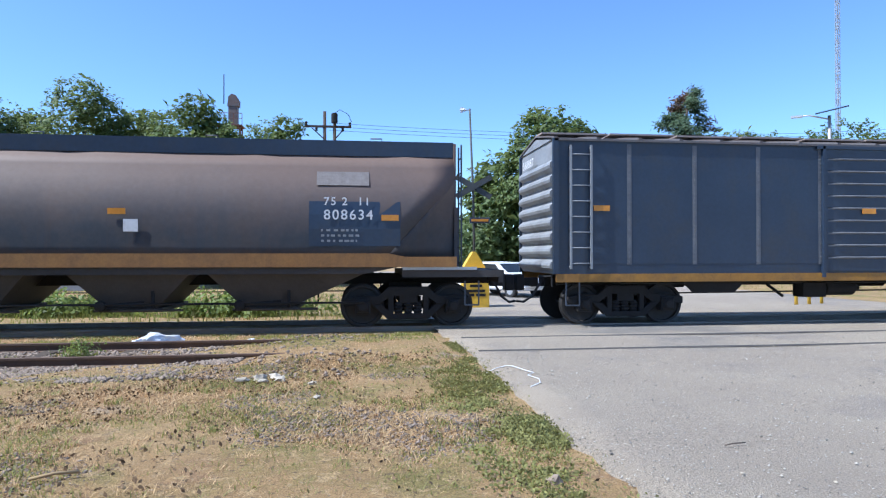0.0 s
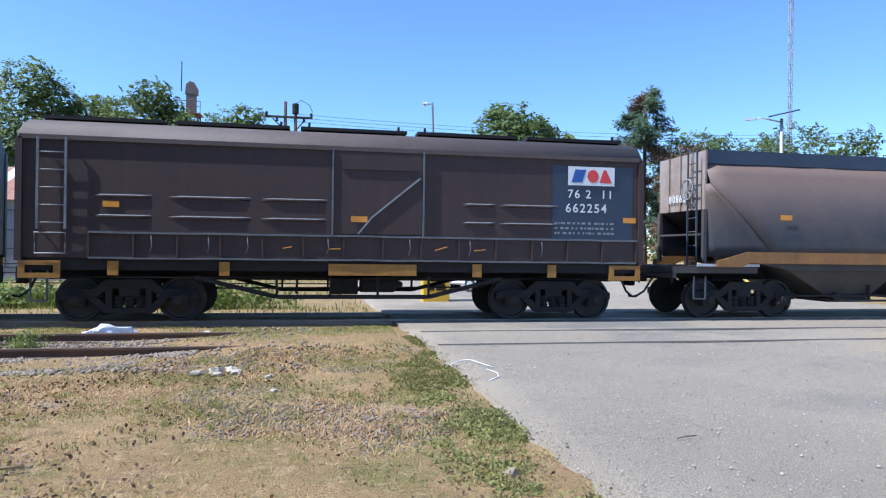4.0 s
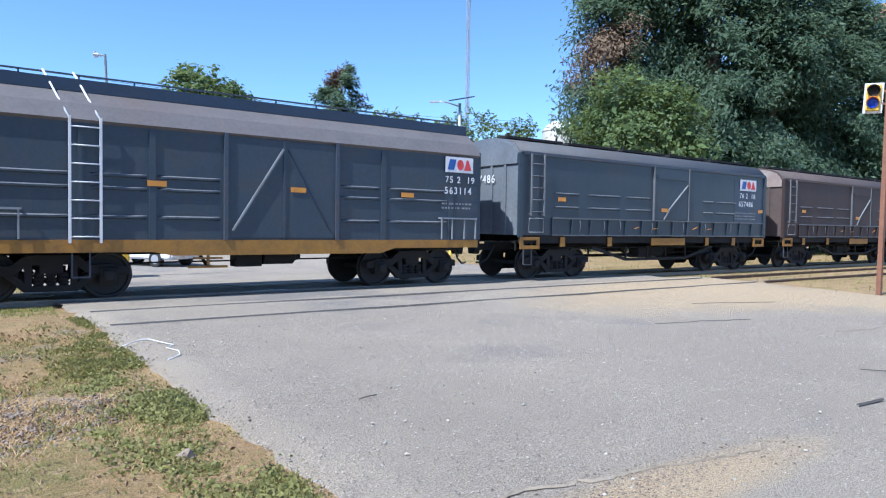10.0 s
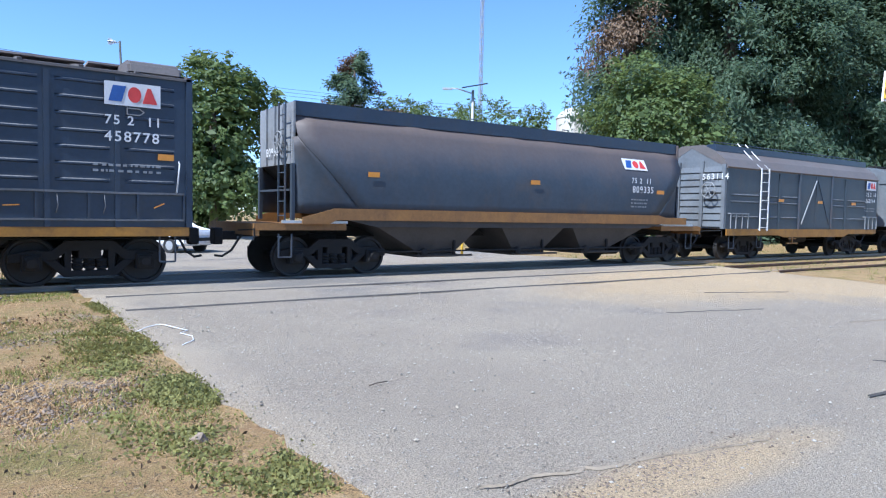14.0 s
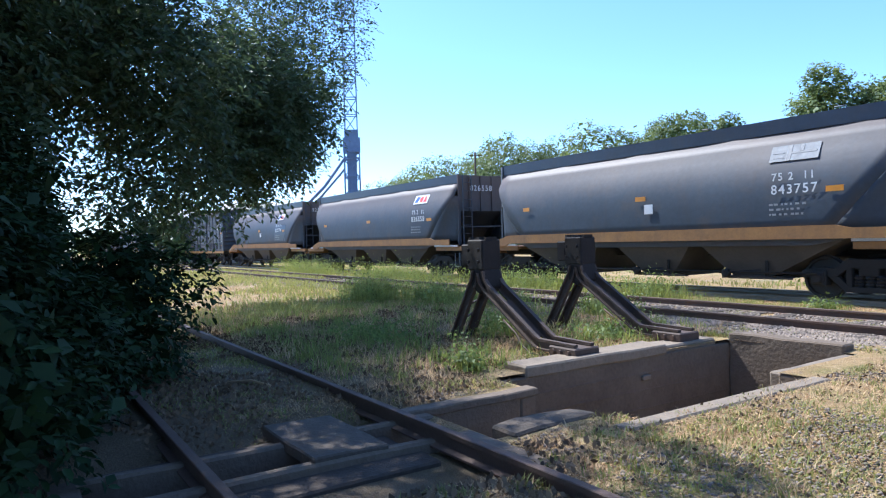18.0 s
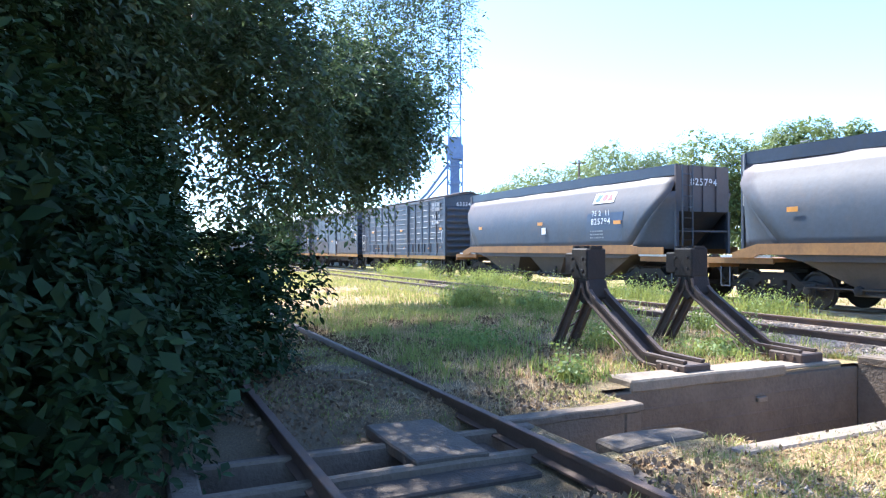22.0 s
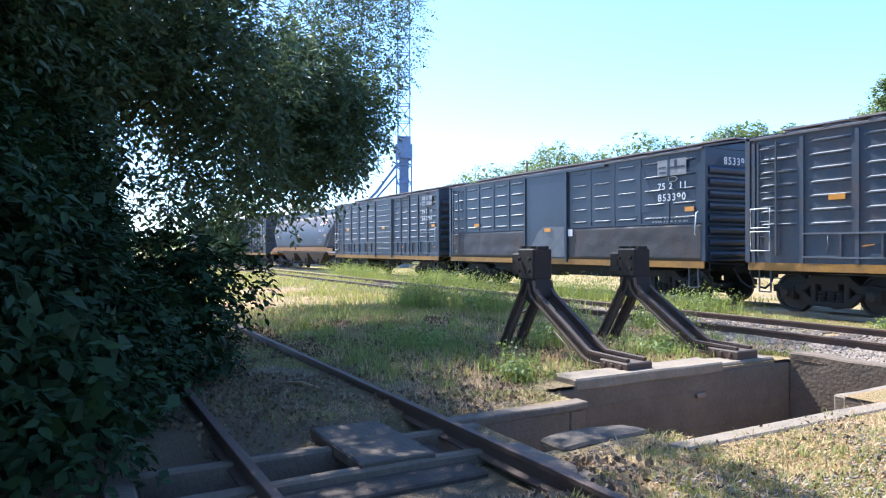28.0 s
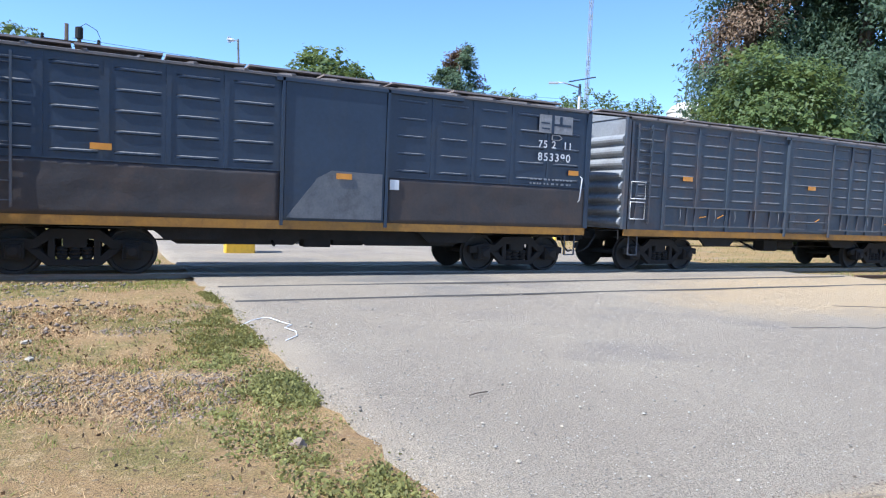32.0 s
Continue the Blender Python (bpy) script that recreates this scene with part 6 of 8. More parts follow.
def end_wall(wagon, x, s, z0, z1, mat, ribs=8):
    bm = B()
    box(bm, min(x, x - s * 0.05), max(x, x - s * 0.05), -HALF + 0.02, HALF - 0.02, z0, z1)
    ew = part("end_wall", bm, M[mat], wagon, "corrugated end wall")
    for k in range(ribs):
        z = z0 + 0.18 + (z1 - z0 - 0.75) * k / (ribs - 1)
        hw = HALF - 0.08
        bm = B()
        prism(bm, [(x, z - 0.13), (x + s * 0.09, z - 0.06), (x + s * 0.11, z), (x + s * 0.09, z + 0.06), (x, z + 0.13)], -hw, hw, "y")
        part("end_rib", bm, M[mat], ew)
    return ew


RIBS = {}


def beads(owner, x0, x1, zs, y, s, hgt=0.07, depth=0.03, mat="slate"):
    """Pressed horizontal ribs, each a piece of its own on one shared mesh."""
    key = (round(x1 - x0, 2), s, hgt, depth, mat)
    if key not in RIBS:
        bm = B()
        n = 6
        prev = None
        for k in range(n + 1):
            f = k / n
            e = min(1.0, min(f, 1 - f) * 8)
            row = [bm.verts.new(((x1 - x0) * f, q * s * depth * e, z * hgt)) for q, z in ((0, -0.5), (1, -0.2), (1, 0.2), (0, 0.5))]
            if prev:
                # Upper slope takes the paler second material, a highlight put into colour.
                for a in range(3):
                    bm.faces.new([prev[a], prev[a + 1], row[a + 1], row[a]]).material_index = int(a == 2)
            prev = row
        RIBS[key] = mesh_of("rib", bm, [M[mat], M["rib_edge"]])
    for z in zs:
        part("rib", RIBS[key], None, owner, at=pose(x0, y, z))


def pocket_row(wagon, x0, x1, z0, z1, n, mat, y=-HALF):
    """Row of low stake pockets: a worn ledge above and below, posts, hanging chains and strap ends."""
    for a, b_, dp in ((z1 - 0.02, z1 + 0.02, 0.06), (z0 - 0.02, z0 + 0.015, 0.05)):
        bm = B()
        prev = None
        for q in range(31):
            p0 = x0 + (x1 - x0) * q / 30
            d = 0.016 * noise.noise((p0 * 1.7, z0, mat == "navy"))
            row = [bm.verts.new((p0, y0_, z_)) for y0_, z_ in ((y, a + d), (y - dp - d, a + d), (y - dp - d, b_ + d), (y, b_ + d))]
            if prev:
                for i in range(4):
                    bm.faces.new([prev[i], prev[(i + 1) % 4], row[(i + 1) % 4], row[i]])
            else:
                bm.faces.new(row[::-1])
            prev = row
        bm.faces.new(prev)
        part("ledge", bm, M["worn_edge"], wagon, "worn steel ledge")
    bm = B()
    box(bm, -0.022, 0.022, y - 0.05, y, z0 + 0.015, z1 - 0.02)
    post = mesh_of("pocket_post", bm, M[mat])
    bm = B()
    tube(bm, [(0, y - 0.045, z1 - 0.05), (0.02, y - 0.055, (z0 + z1) / 2), (-0.02, y - 0.05, z0 + 0.12)], 0.009, 5)
    chain = mesh_of("chain", bm, M["worn_edge"])
    rr = random.Random(int(x0 * 977 + n))
    for k in range(n + 1):
        x = x0 + (x1 - x0) * k / n
        part("pocket_post", post, None, wagon, at=pose(x, 0, 0))
        if k < n and rr.random() < 0.6:
            part("chain", chain, None, wagon, at=pose(x + rr.uniform(0.15, 0.6), 0, 0))
        if k < n and rr.random() < 0.33:
            bm = B()
            q = x + rr.uniform(0.25, 0.6)
            bar(bm, (q, y - 0.065, (z0 + z1) / 2 - 0.02), (q + rr.uniform(0.16, 0.26), y - 0.065, (z0 + z1) / 2 + rr.uniform(-0.02, 0.08)), 0.02)
            part("strap", bm, M["orange"], wagon, "yellow strap end")


# Scuffed paint that also carries the light caught along the ribs' tops.
M["rib_edge"] = material("scuffed rib edge with painted highlight", (0.1, 0.108, 0.12), 0.55, other=(0.2, 0.2, 0.205), scale=2.5, dirt=(0.035, 0.036, 0.042), dirt_amount=0.5, dirt_scale=2.2, fine=20)
M["worn_edge"] = material("worn paint edge", (0.085, 0.095, 0.11), 0.5, other=(0.15, 0.15, 0.155), scale=3, dirt=(0.03, 0.03, 0.035), dirt_scale=2, fine=20)


def ribbed_box(u0, u1, number, label, side="slate", door="slate", end="grey", pockets=True, bays=5, plain=False, worn=False, eave=4.0, door_ribs=True, roof_bump=False, light_door=False, low_band=None, doorway=(-0.35, 1.65)):
    w, L = wagon_root("box_wagon", label, u0, u1)
    h = L / 2
    z0 = 1.04
    d0, d1 = doorway
    base_z = 1.72 if pockets else 1.24
    zs = [base_z + 0.2 + k * (eave - 0.45 - base_z) / 6 for k in range(7)]
    if low_band:
        zs = [z for z in zs if z > 2.0]
    for s in (-1, 1):
        bm = B()
        y = s * HALF
        box(bm, -h, h, min(y, y - s * 0.05), max(y, y - s * 0.05), z0, eave)
        todo, seams = [], []
        spans = [(-h + 0.15, d0 - 0.1, bays), (d1 + 2.1 if s < 0 and light_door else d1 + 0.1, h - 0.15, bays if not light_door else 3)]
        for a, b_, nb in spans:
            for k in range(nb):
                p, q = a + (b_ - a) * k / nb, a + (b_ - a) * (k + 1) / nb
                if plain:
                    seams.append((p, q))
                else:
                    todo.append((p, q))
        sw = part("side_wall", bm, M[side], w, "dented ribbed steel side" if not plain else "flat riveted steel side")
        for p, q in seams:
            sheet = B()
            rows = []
            for a_ in range(9):
                rows.append([sheet.verts.new((p + (q - p) * a_ / 8, y + s * (0.006 + 0.02 * max(0.0, noise.noise((p * 3 + a_ * 0.45, zz * 1.1, s))) * math.sin(math.pi * a_ / 8)), zz)) for zz in np.linspace(z0 + 0.22, eave - 0.1, 11)])
            for ra, rb in zip(rows, rows[1:]):
                for a_ in range(10):
                    sheet.faces.new([ra[a_], ra[a_ + 1], rb[a_ + 1], rb[a_]]).smooth = True
            part("panel", sheet, M[side], sw)
            strip = B()
            box(strip, q - 0.05, q + 0.05, min(y + s * 0.012, y), max(y + s * 0.012, y), z0 + 0.2, eave - 0.1)
            for a_ in range(26):
                zz = z0 + 0.26 + a_ * (eave - z0 - 0.42) / 25
                lathe(strip, [(y + s * 0.012, 0.02), (y + s * 0.026, 0.014)], (q, 0, zz), 5, "y")
            part("rivet_strip", strip, M["worn_edge"], sw, "lap joint with a row of rivets")
        for p, q in todo:
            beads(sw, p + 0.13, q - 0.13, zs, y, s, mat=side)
            bm = B()
            proud = 0.02 if low_band else 0.04
            box(bm, p - 0.045, p + 0.045, min(y, y + s * proud), max(y, y + s * proud), z0, eave - 0.1)
            part("side_post", bm, M[side], sw)
        bm = B()
        dy = y + s * 0.05
        box(bm, d0, d1, min(y, dy), max(y, dy), z0 + 0.05, eave - 0.1)
        dr = part("door", bm, M[door], w, "sliding door with pressed ribs" if door_ribs else "smooth sliding door")
        if door_ribs:
            beads(dr, d0 + 0.06, d1 - 0.06, [z0 + 0.35 + k * (eave - z0 - 0.7) / 8 for k in range(9)], dy, s, 0.05, 0.035, door if not plain else "worn_edge")
        if light_door:
            bm = B()
            box(bm, d1 + 0.1, d1 + 2.05, min(y, dy), max(y, dy), z0 + 0.05, eave - 0.1)
            part("door", bm, M["slate"], w, "smooth sliding door repainted blue grey")
        bm = B()
        for x in (d0 - 0.05, d1 + 0.05):
            box(bm, x - 0.03, x + 0.03, min(y, y + s * 0.09), max(y, y + s * 0.09), z0 - 0.1, eave - 0.05)
        box(bm, d0 - 0.2, d1 + 1.9, min(y, y + s * 0.09), max(y, y + s * 0.09), eave - 0.12, eave - 0.05)
        part("door_frame", bm, M[side], w)
        bm = B()
        box(bm, -h, h, min(y, y + s * 0.03), max(y, y + s * 0.03), 0.86, z0)
        part("side_sill", bm, M["yellow"], w, "chipped yellow side sill")
    if low_band:
        # A paler door area and a darker side area, each with slanting edges.
        bm = B()
        prism(bm, [(d0 + 0.05, z0 + 0.06), (d1 - 0.05, z0 + 0.06), (d1 - 0.05, 2.1), (d0 + 1.0, 2.12), (d0 + 0.7, 1.95)], -HALF - 0.062, -HALF - 0.052, "y")
        part("toned_patch", bm, M["worn_edge"], w, "pale slant-edged patch on the door")
        for a, b_, c_, d_ in ((d1 + 0.13, 1.78, 0.22, 0.22),):
            bm = B()
            box(bm, a, a + c_, -HALF - 0.06, -HALF - 0.045, b_, b_ + d_)
            part("notice_plate", bm, M["white"], w, "small pale notice plate")
        bm = B()
        prism(bm, [(d1 + 0.1, 2.2), (d1 + 0.1, eave - 0.14), (d1 + 3.3, eave - 0.14), (d1 + 3.6, 3.2), (d1 + 4.0, 2.5), (d1 + 2.6, 2.2)], -HALF - 0.01, -HALF - 0.004, "y")
        part("toned_patch", bm, M["navy"], w, "dark area with a slanting edge")
        for a, b_ in ((-h + 0.02, d0 - 0.09), (d1 + 0.09, h - 0.02)):
            n = int((b_ - a) / 0.11)
            bm = B()
            rows = []
            for k in range(n + 1):
                x = a + (b_ - a) * k / n
                top = 2.05 + 0.018 * noise.noise((x * 2.1, 0.0, 8.0))
                col = []
                for q in range(11):
                    z = z0 + (top - z0) * q / 10
                    edge = min(k, n - k, q, 10 - q) / 2
                    dent = noise.noise((x * 1.7, z * 2.3, 5.0)) + 0.7 * noise.noise((x * 4.4, z * 5.0, 2.0))
                    col.append(bm.verts.new((x, -HALF - 0.024 + 0.03 * min(1.0, edge) * dent * 0.6, z)))
                rows.append(col)
            for ra, rb in zip(rows, rows[1:]):
                for q in range(10):
                    bm.faces.new([ra[q], ra[q + 1], rb[q + 1], rb[q]]).smooth = True
            ls = part("lower_sheet", bm, M[low_band], w, "battered brown lower sheet")
            mod = ls.modifiers.new("thickness", "SOLIDIFY")
            mod.thickness, mod.offset = 0.008, 1
            bm = B()
            box(bm, a, b_, -HALF - 0.04, -HALF, 2.045, 2.075)
            part("lap_joint", bm, M[side], w)
        for s in (-1, 1):
            bm = B()
            prism(bm, [(-h + 2.95, 0.87), (h - 2.95, 0.87), (h - 3.55, 0.5), (0.9, 0.5), (0.75, 0.62), (-0.6, 0.62), (-0.75, 0.5), (-h + 3.55, 0.5)], s * 0.98, s * 1.02, "y")
            part("fishbelly_sill", bm, M["iron"], w, "deep dark sill between the bogies")
    if pockets:
        pocket_row(w, -h + 1.4, h - 0.1, 1.18, 1.7, 14, side)
    # A paler coat here stands for sun on the tail end.
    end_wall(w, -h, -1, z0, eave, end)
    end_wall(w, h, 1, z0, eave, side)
    for s in (-1, 1):
        bm = B()
        x = s * h
        prism(bm, [(-HALF, eave), (HALF, eave), (0, eave + 0.26)], x - 0.03, x + 0.03, "x")
        part("gable", bm, M[end if s < 0 else side], w)
    part("roof", roof_mesh(L, eave, eave + 0.26, 0.05, 14), M["roof"], w, "ribbed pale roof sheets")
    for k in range(8):
        a = -h + L * k / 8
        bm = B()
        box(bm, a + 0.03, a + L / 8 - 0.03, -0.3, 0.3, eave + 0.31 + 0.01 * (k % 2), eave + 0.35 + 0.01 * (k % 2))
        part("running_board", bm, M["board"], w)
    if roof_bump:
        for a, b_ in ((-h - 0.05, -h + 0.8), (h - 1.1, h - 0.1)):
            bm = B()
            prism(bm, [(-1.4, eave + 0.02), (-1.3, eave + 0.26), (-0.9, eave + 0.36), (0.9, eave + 0.36), (1.3, eave + 0.26), (1.4, eave + 0.02)], a, b_, "x")
            bmesh.ops.bevel(bm, geom=bm.edges[:], offset=0.05, segments=2, affect="EDGES")
            part("roof_hood", bm, M["roof"], w, "rounded sheet hood on the roof end")
    ladder(w, -h + 0.32, 1.15 if not pockets else 1.2, eave - 0.15, 0.46, mat="slate" if not plain else "grey")
    if pockets and worn:
        for z in (1.32, 1.86):
            grab(w, [(-h + 0.12, -HALF - 0.1, z), (-h + 0.12, -HALF - 0.1, z + 0.45), (-h + 0.62, -HALF - 0.1, z + 0.45), (-h + 0.62, -HALF - 0.1, z), (-h + 0.12, -HALF - 0.1, z)])
    corner_plates(w, L, z0, eave, side)
    stirrup(w, -h + 0.25)
    stirrup(w, h - 0.55)
    grab(w, [(h - 0.25, -HALF - 0.02, 1.7), (h - 0.25, -HALF - 0.09, 1.75), (h - 0.2, -HALF - 0.09, 2.3), (h - 0.2, -HALF - 0.02, 2.35)])
    ex = h - 1.55
    if not plain:
        emblem(w, ex, 3.36, 1.0, 0.44, -HALF - 0.06, worn)
        if worn or roof_bump:
            bm = B()
            ring = [(0.0, 0.0), (0.22, 0.0), (0.3, 0.06), (0.22, 0.12), (0.0, 0.12)]
            for (p0, q0), (p1, q1) in zip(ring, ring[1:] + ring[:1]):
                bar(bm, (ex + 0.4 + p0, -HALF - 0.052, 3.2 + q0), (ex + 0.4 + p1, -HALF - 0.052, 3.2 + q1), 0.018)
            part("shield_mark", bm, M["faint"], w, "small outlined mark")
        lettering(w, "75 2  11", ex, 3.0, 0.18, -HALF - 0.05)
        lettering(w, number, ex, 2.68, 0.2, -HALF - 0.05)
        stencil_bars(w, ex - 0.2, 2.2, 2, 1.2, -HALF - 0.045)
    lettering(w, number, -h - 0.115, eave - 0.42, 0.2, 0.9, -90)
    lettering(w, number, h + 0.115, eave - 0.42, 0.2, -0.9, 90)
    reflector(w, -h + (0.85 if plain else 2.0), 2.25 if low_band else 2.42, 0.36, 0.12, -HALF - 0.06)
    reflector(w, d0 + (1.1 if low_band else 0.9), 1.95 if low_band else 2.4, 0.34, 0.12, -HALF - 0.09)
    reflector(w, h - 0.6, 2.36, 0.3, 0.12, -HALF - 0.06)
    for x in (-h + 1.75, h - 1.75):
        bogie(w, x)
    couplers(w, -h, h)
    centre_gear(w, L)
    for x0_, x1_ in ((-h + 3.0, -h + 4.6), (h - 4.6, h - 3.0)):
        for s in (-1, 1):
            bm = B()
            prism(bm, [(x0_, 0.88), (x1_, 0.88), (x1_ - 0.3, 0.6), (x0_ + 0.3, 0.6)], s * 1.2, s * 1.26, "y")
            part("sill_gusset", bm, M["iron"], w)
    return w


def arch_van(u0, u1, number, label, side="navy", end="grey", code="76 2  11"):
    w, L = wagon_root("arched_roof_wagon", label, u0, u1)
    h = L / 2
    z0, eave, ridge = 1.2, 3.52, 4.04
    d0, d1 = -0.45, 1.4
    for s in (-1, 1):
        y = s * HALF
        bm = B()
        box(bm, -h, h, min(y, y - s * 0.05), max(y, y - s * 0.05), z0, eave)
        todo = []
        for a, b_ in ((-h + 1.3, -h + 2.4), (-h + 2.7, -h + 4.3), (-h + 4.5, d0 - 0.15), (d1 + 0.9, d1 + 1.6), (d1 + 1.7, d1 + 3.1)):
            todo.append((a, b_))
        sw = part("side_wall", bm, M[side], w, "flat steel side with low pressed panels")
        for a, b_ in todo:
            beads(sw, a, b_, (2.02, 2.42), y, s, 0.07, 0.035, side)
        bm = B()
        box(bm, d0, d1, min(y, y + s * 0.04), max(y, y + s * 0.04), 1.75, eave - 0.05)
        box(bm, d0 + 0.15, d1 - 0.15, min(y, y + s * 0.07), max(y, y + s * 0.07), eave - 0.42, eave - 0.3)
        d = part("door", bm, M[side], w, "sliding door with a diagonal brace")
        bm = B()
        yy = y + s * 0.06
        bar(bm, (d0 + 0.5, yy, 1.75), (d0 + 0.78, yy, 2.1), 0.035)
        bar(bm, (d0 + 0.78, yy, 2.1), (d1 - 0.05, yy, 2.95), 0.035)
        part("brace", bm, M["grey"], d)
        for x in (d0 - 0.03, d1 + 0.03):
            bm = B()
            box(bm, x - 0.018, x + 0.018, min(y, y + s * 0.07), max(y, y + s * 0.07), 1.7, eave)
            part("door_post", bm, M["worn_edge"], w, "scuffed door post")
        bm = B()
        box(bm, -h, h, min(y, y + s * 0.05), max(y, y + s * 0.05), eave - 0.04, eave + 0.05)
        part("eave_strip", bm, M["roof_brown" if side == "rustbrown" else "slate"], w)
        bm = B()
        box(bm, -h + 0.05, h - 0.05, min(y - s * 0.04, y - s * 0.12), max(y - s * 0.04, y - s * 0.12), 0.96, 1.2)
        part("underframe_beam", bm, M["iron"], w)
        for a, b_ in ((-h + 1.6, -h + 1.8), (-h + 3.7, -h + 3.9), (h - 3.9, h - 3.7), (h - 2.2, h - 2.0)):
            bm = B()
            box(bm, a, b_, min(y, y + s * 0.02), max(y, y + s * 0.02), 0.86, 1.14)
            part("sill_bracket", bm, M["yellow"], w, "short yellow sill piece")
        bm = B()
        box(bm, d0 - 0.1, d1 - 0.1, min(y, y + s * 0.02), max(y, y + s * 0.02), 0.88, 1.12)
        part("side_sill", bm, M["yellow"], w, "short yellow sill piece")
        for x in (-h, h - 0.75):
            bm = B()
            box(bm, x, x + 0.75, min(y, y + s * 0.03), max(y, y + s * 0.03), 0.8, 0.9)
            box(bm, x, x + 0.75, min(y, y + s * 0.03), max(y, y + s * 0.03), 1.05, 1.14)
            box(bm, x, x + 0.12, min(y, y + s * 0.03), max(y, y + s * 0.03), 0.9, 1.05)
            box(bm, x + 0.63, x + 0.75, min(y, y + s * 0.03), max(y, y + s * 0.03), 0.9, 1.05)
            part("step_frame", bm, M["yellow"], w, "yellow framed step at the wagon corner")
    pocket_row(w, -h + 1.25, h - 0.1, 1.2, 1.7, 14, side)
    for s in (-1, 1):
        x = s * h
        bm = B()
        box(bm, x - 0.04, x + 0.04, -HALF + 0.02, HALF - 0.02, z0, eave)
        n = 14
        arc = [(-HALF, eave)] + [(HALF * a, eave + (ridge - eave) * max(0.0, 1 - a * a) ** 0.5) for a in np.linspace(-1, 1, n)][1:-1] + [(HALF, eave)]
        prism(bm, arc, x - 0.04, x + 0.04, "x")
        # The sunward end has its own coat, with sunlight in the pale one.
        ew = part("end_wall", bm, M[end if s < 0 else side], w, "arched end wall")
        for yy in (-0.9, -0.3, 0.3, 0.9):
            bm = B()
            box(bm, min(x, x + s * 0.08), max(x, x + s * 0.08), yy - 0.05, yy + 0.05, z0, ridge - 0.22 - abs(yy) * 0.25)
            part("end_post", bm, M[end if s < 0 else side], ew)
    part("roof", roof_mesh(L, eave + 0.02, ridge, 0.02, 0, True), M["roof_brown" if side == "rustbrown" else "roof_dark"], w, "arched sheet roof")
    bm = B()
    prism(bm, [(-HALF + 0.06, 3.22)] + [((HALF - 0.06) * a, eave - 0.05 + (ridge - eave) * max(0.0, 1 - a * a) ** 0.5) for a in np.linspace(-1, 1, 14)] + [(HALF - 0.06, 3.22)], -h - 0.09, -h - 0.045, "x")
    part("end_cap", bm, M["chalk_beige" if side == "rustbrown" else "van_end_lit"], w, "chalky pale cap on the arched end")
    for k in range(5):
        a = -h + L * k / 5
        bm = B()
        box(bm, a + 0.12, a + L / 5 - 0.12, -0.72, -0.3, ridge - 0.02, ridge + 0.05)
        for x in (a + 0.3, a + L / 5 - 0.3):
            bar(bm, (x, -0.6, ridge - 0.1), (x, -0.6, ridge + 0.15), 0.05)
        part("running_board", bm, M["iron"], w)
    ladder(w, -h + 0.35, 1.75, eave, 0.5, mat="rib_edge")
    grab(w, [(-h + 0.3, -HALF - 0.03, 1.28), (-h + 0.3, -HALF - 0.07, 1.68), (-h + 0.85, -HALF - 0.07, 1.68), (-h + 0.85, -HALF - 0.07, 1.28), (-h + 0.3, -HALF - 0.07, 1.28)], "grey")
    corner_plates(w, L, 1.14, eave, side)
    ex = h - 1.75
    bm = B()
    box(bm, ex - 0.35, h - 0.2, -HALF - 0.006, -HALF, 1.72, 3.35)
    part("painted_panel", bm, M["navy"], w, "dark painted number panel")
    emblem(w, ex, 2.92, 1.1, 0.42, -HALF - 0.03)
    lettering(w, code, ex, 2.64, 0.19)
    lettering(w, number, ex - 0.05, 2.32, 0.2)
    stencil_bars(w, ex - 0.3, 2.05, 3, 1.4)
    lettering(w, number, -h - 0.09, 2.72, 0.24, 0.7, -90)
    reflector(w, -h + 1.5, 2.2, 0.3)
    reflector(w, d0 + 0.35, 2.0, 0.34, 0.12, -HALF - 0.07)
    reflector(w, h - 0.42, 2.1, 0.3)
    stirrup(w, -h + 0.2)
    for x in (-h + 1.9, h - 1.9):
        bogie(w, x)
    couplers(w, -h, h)
    centre_gear(w, L, True)
    return w


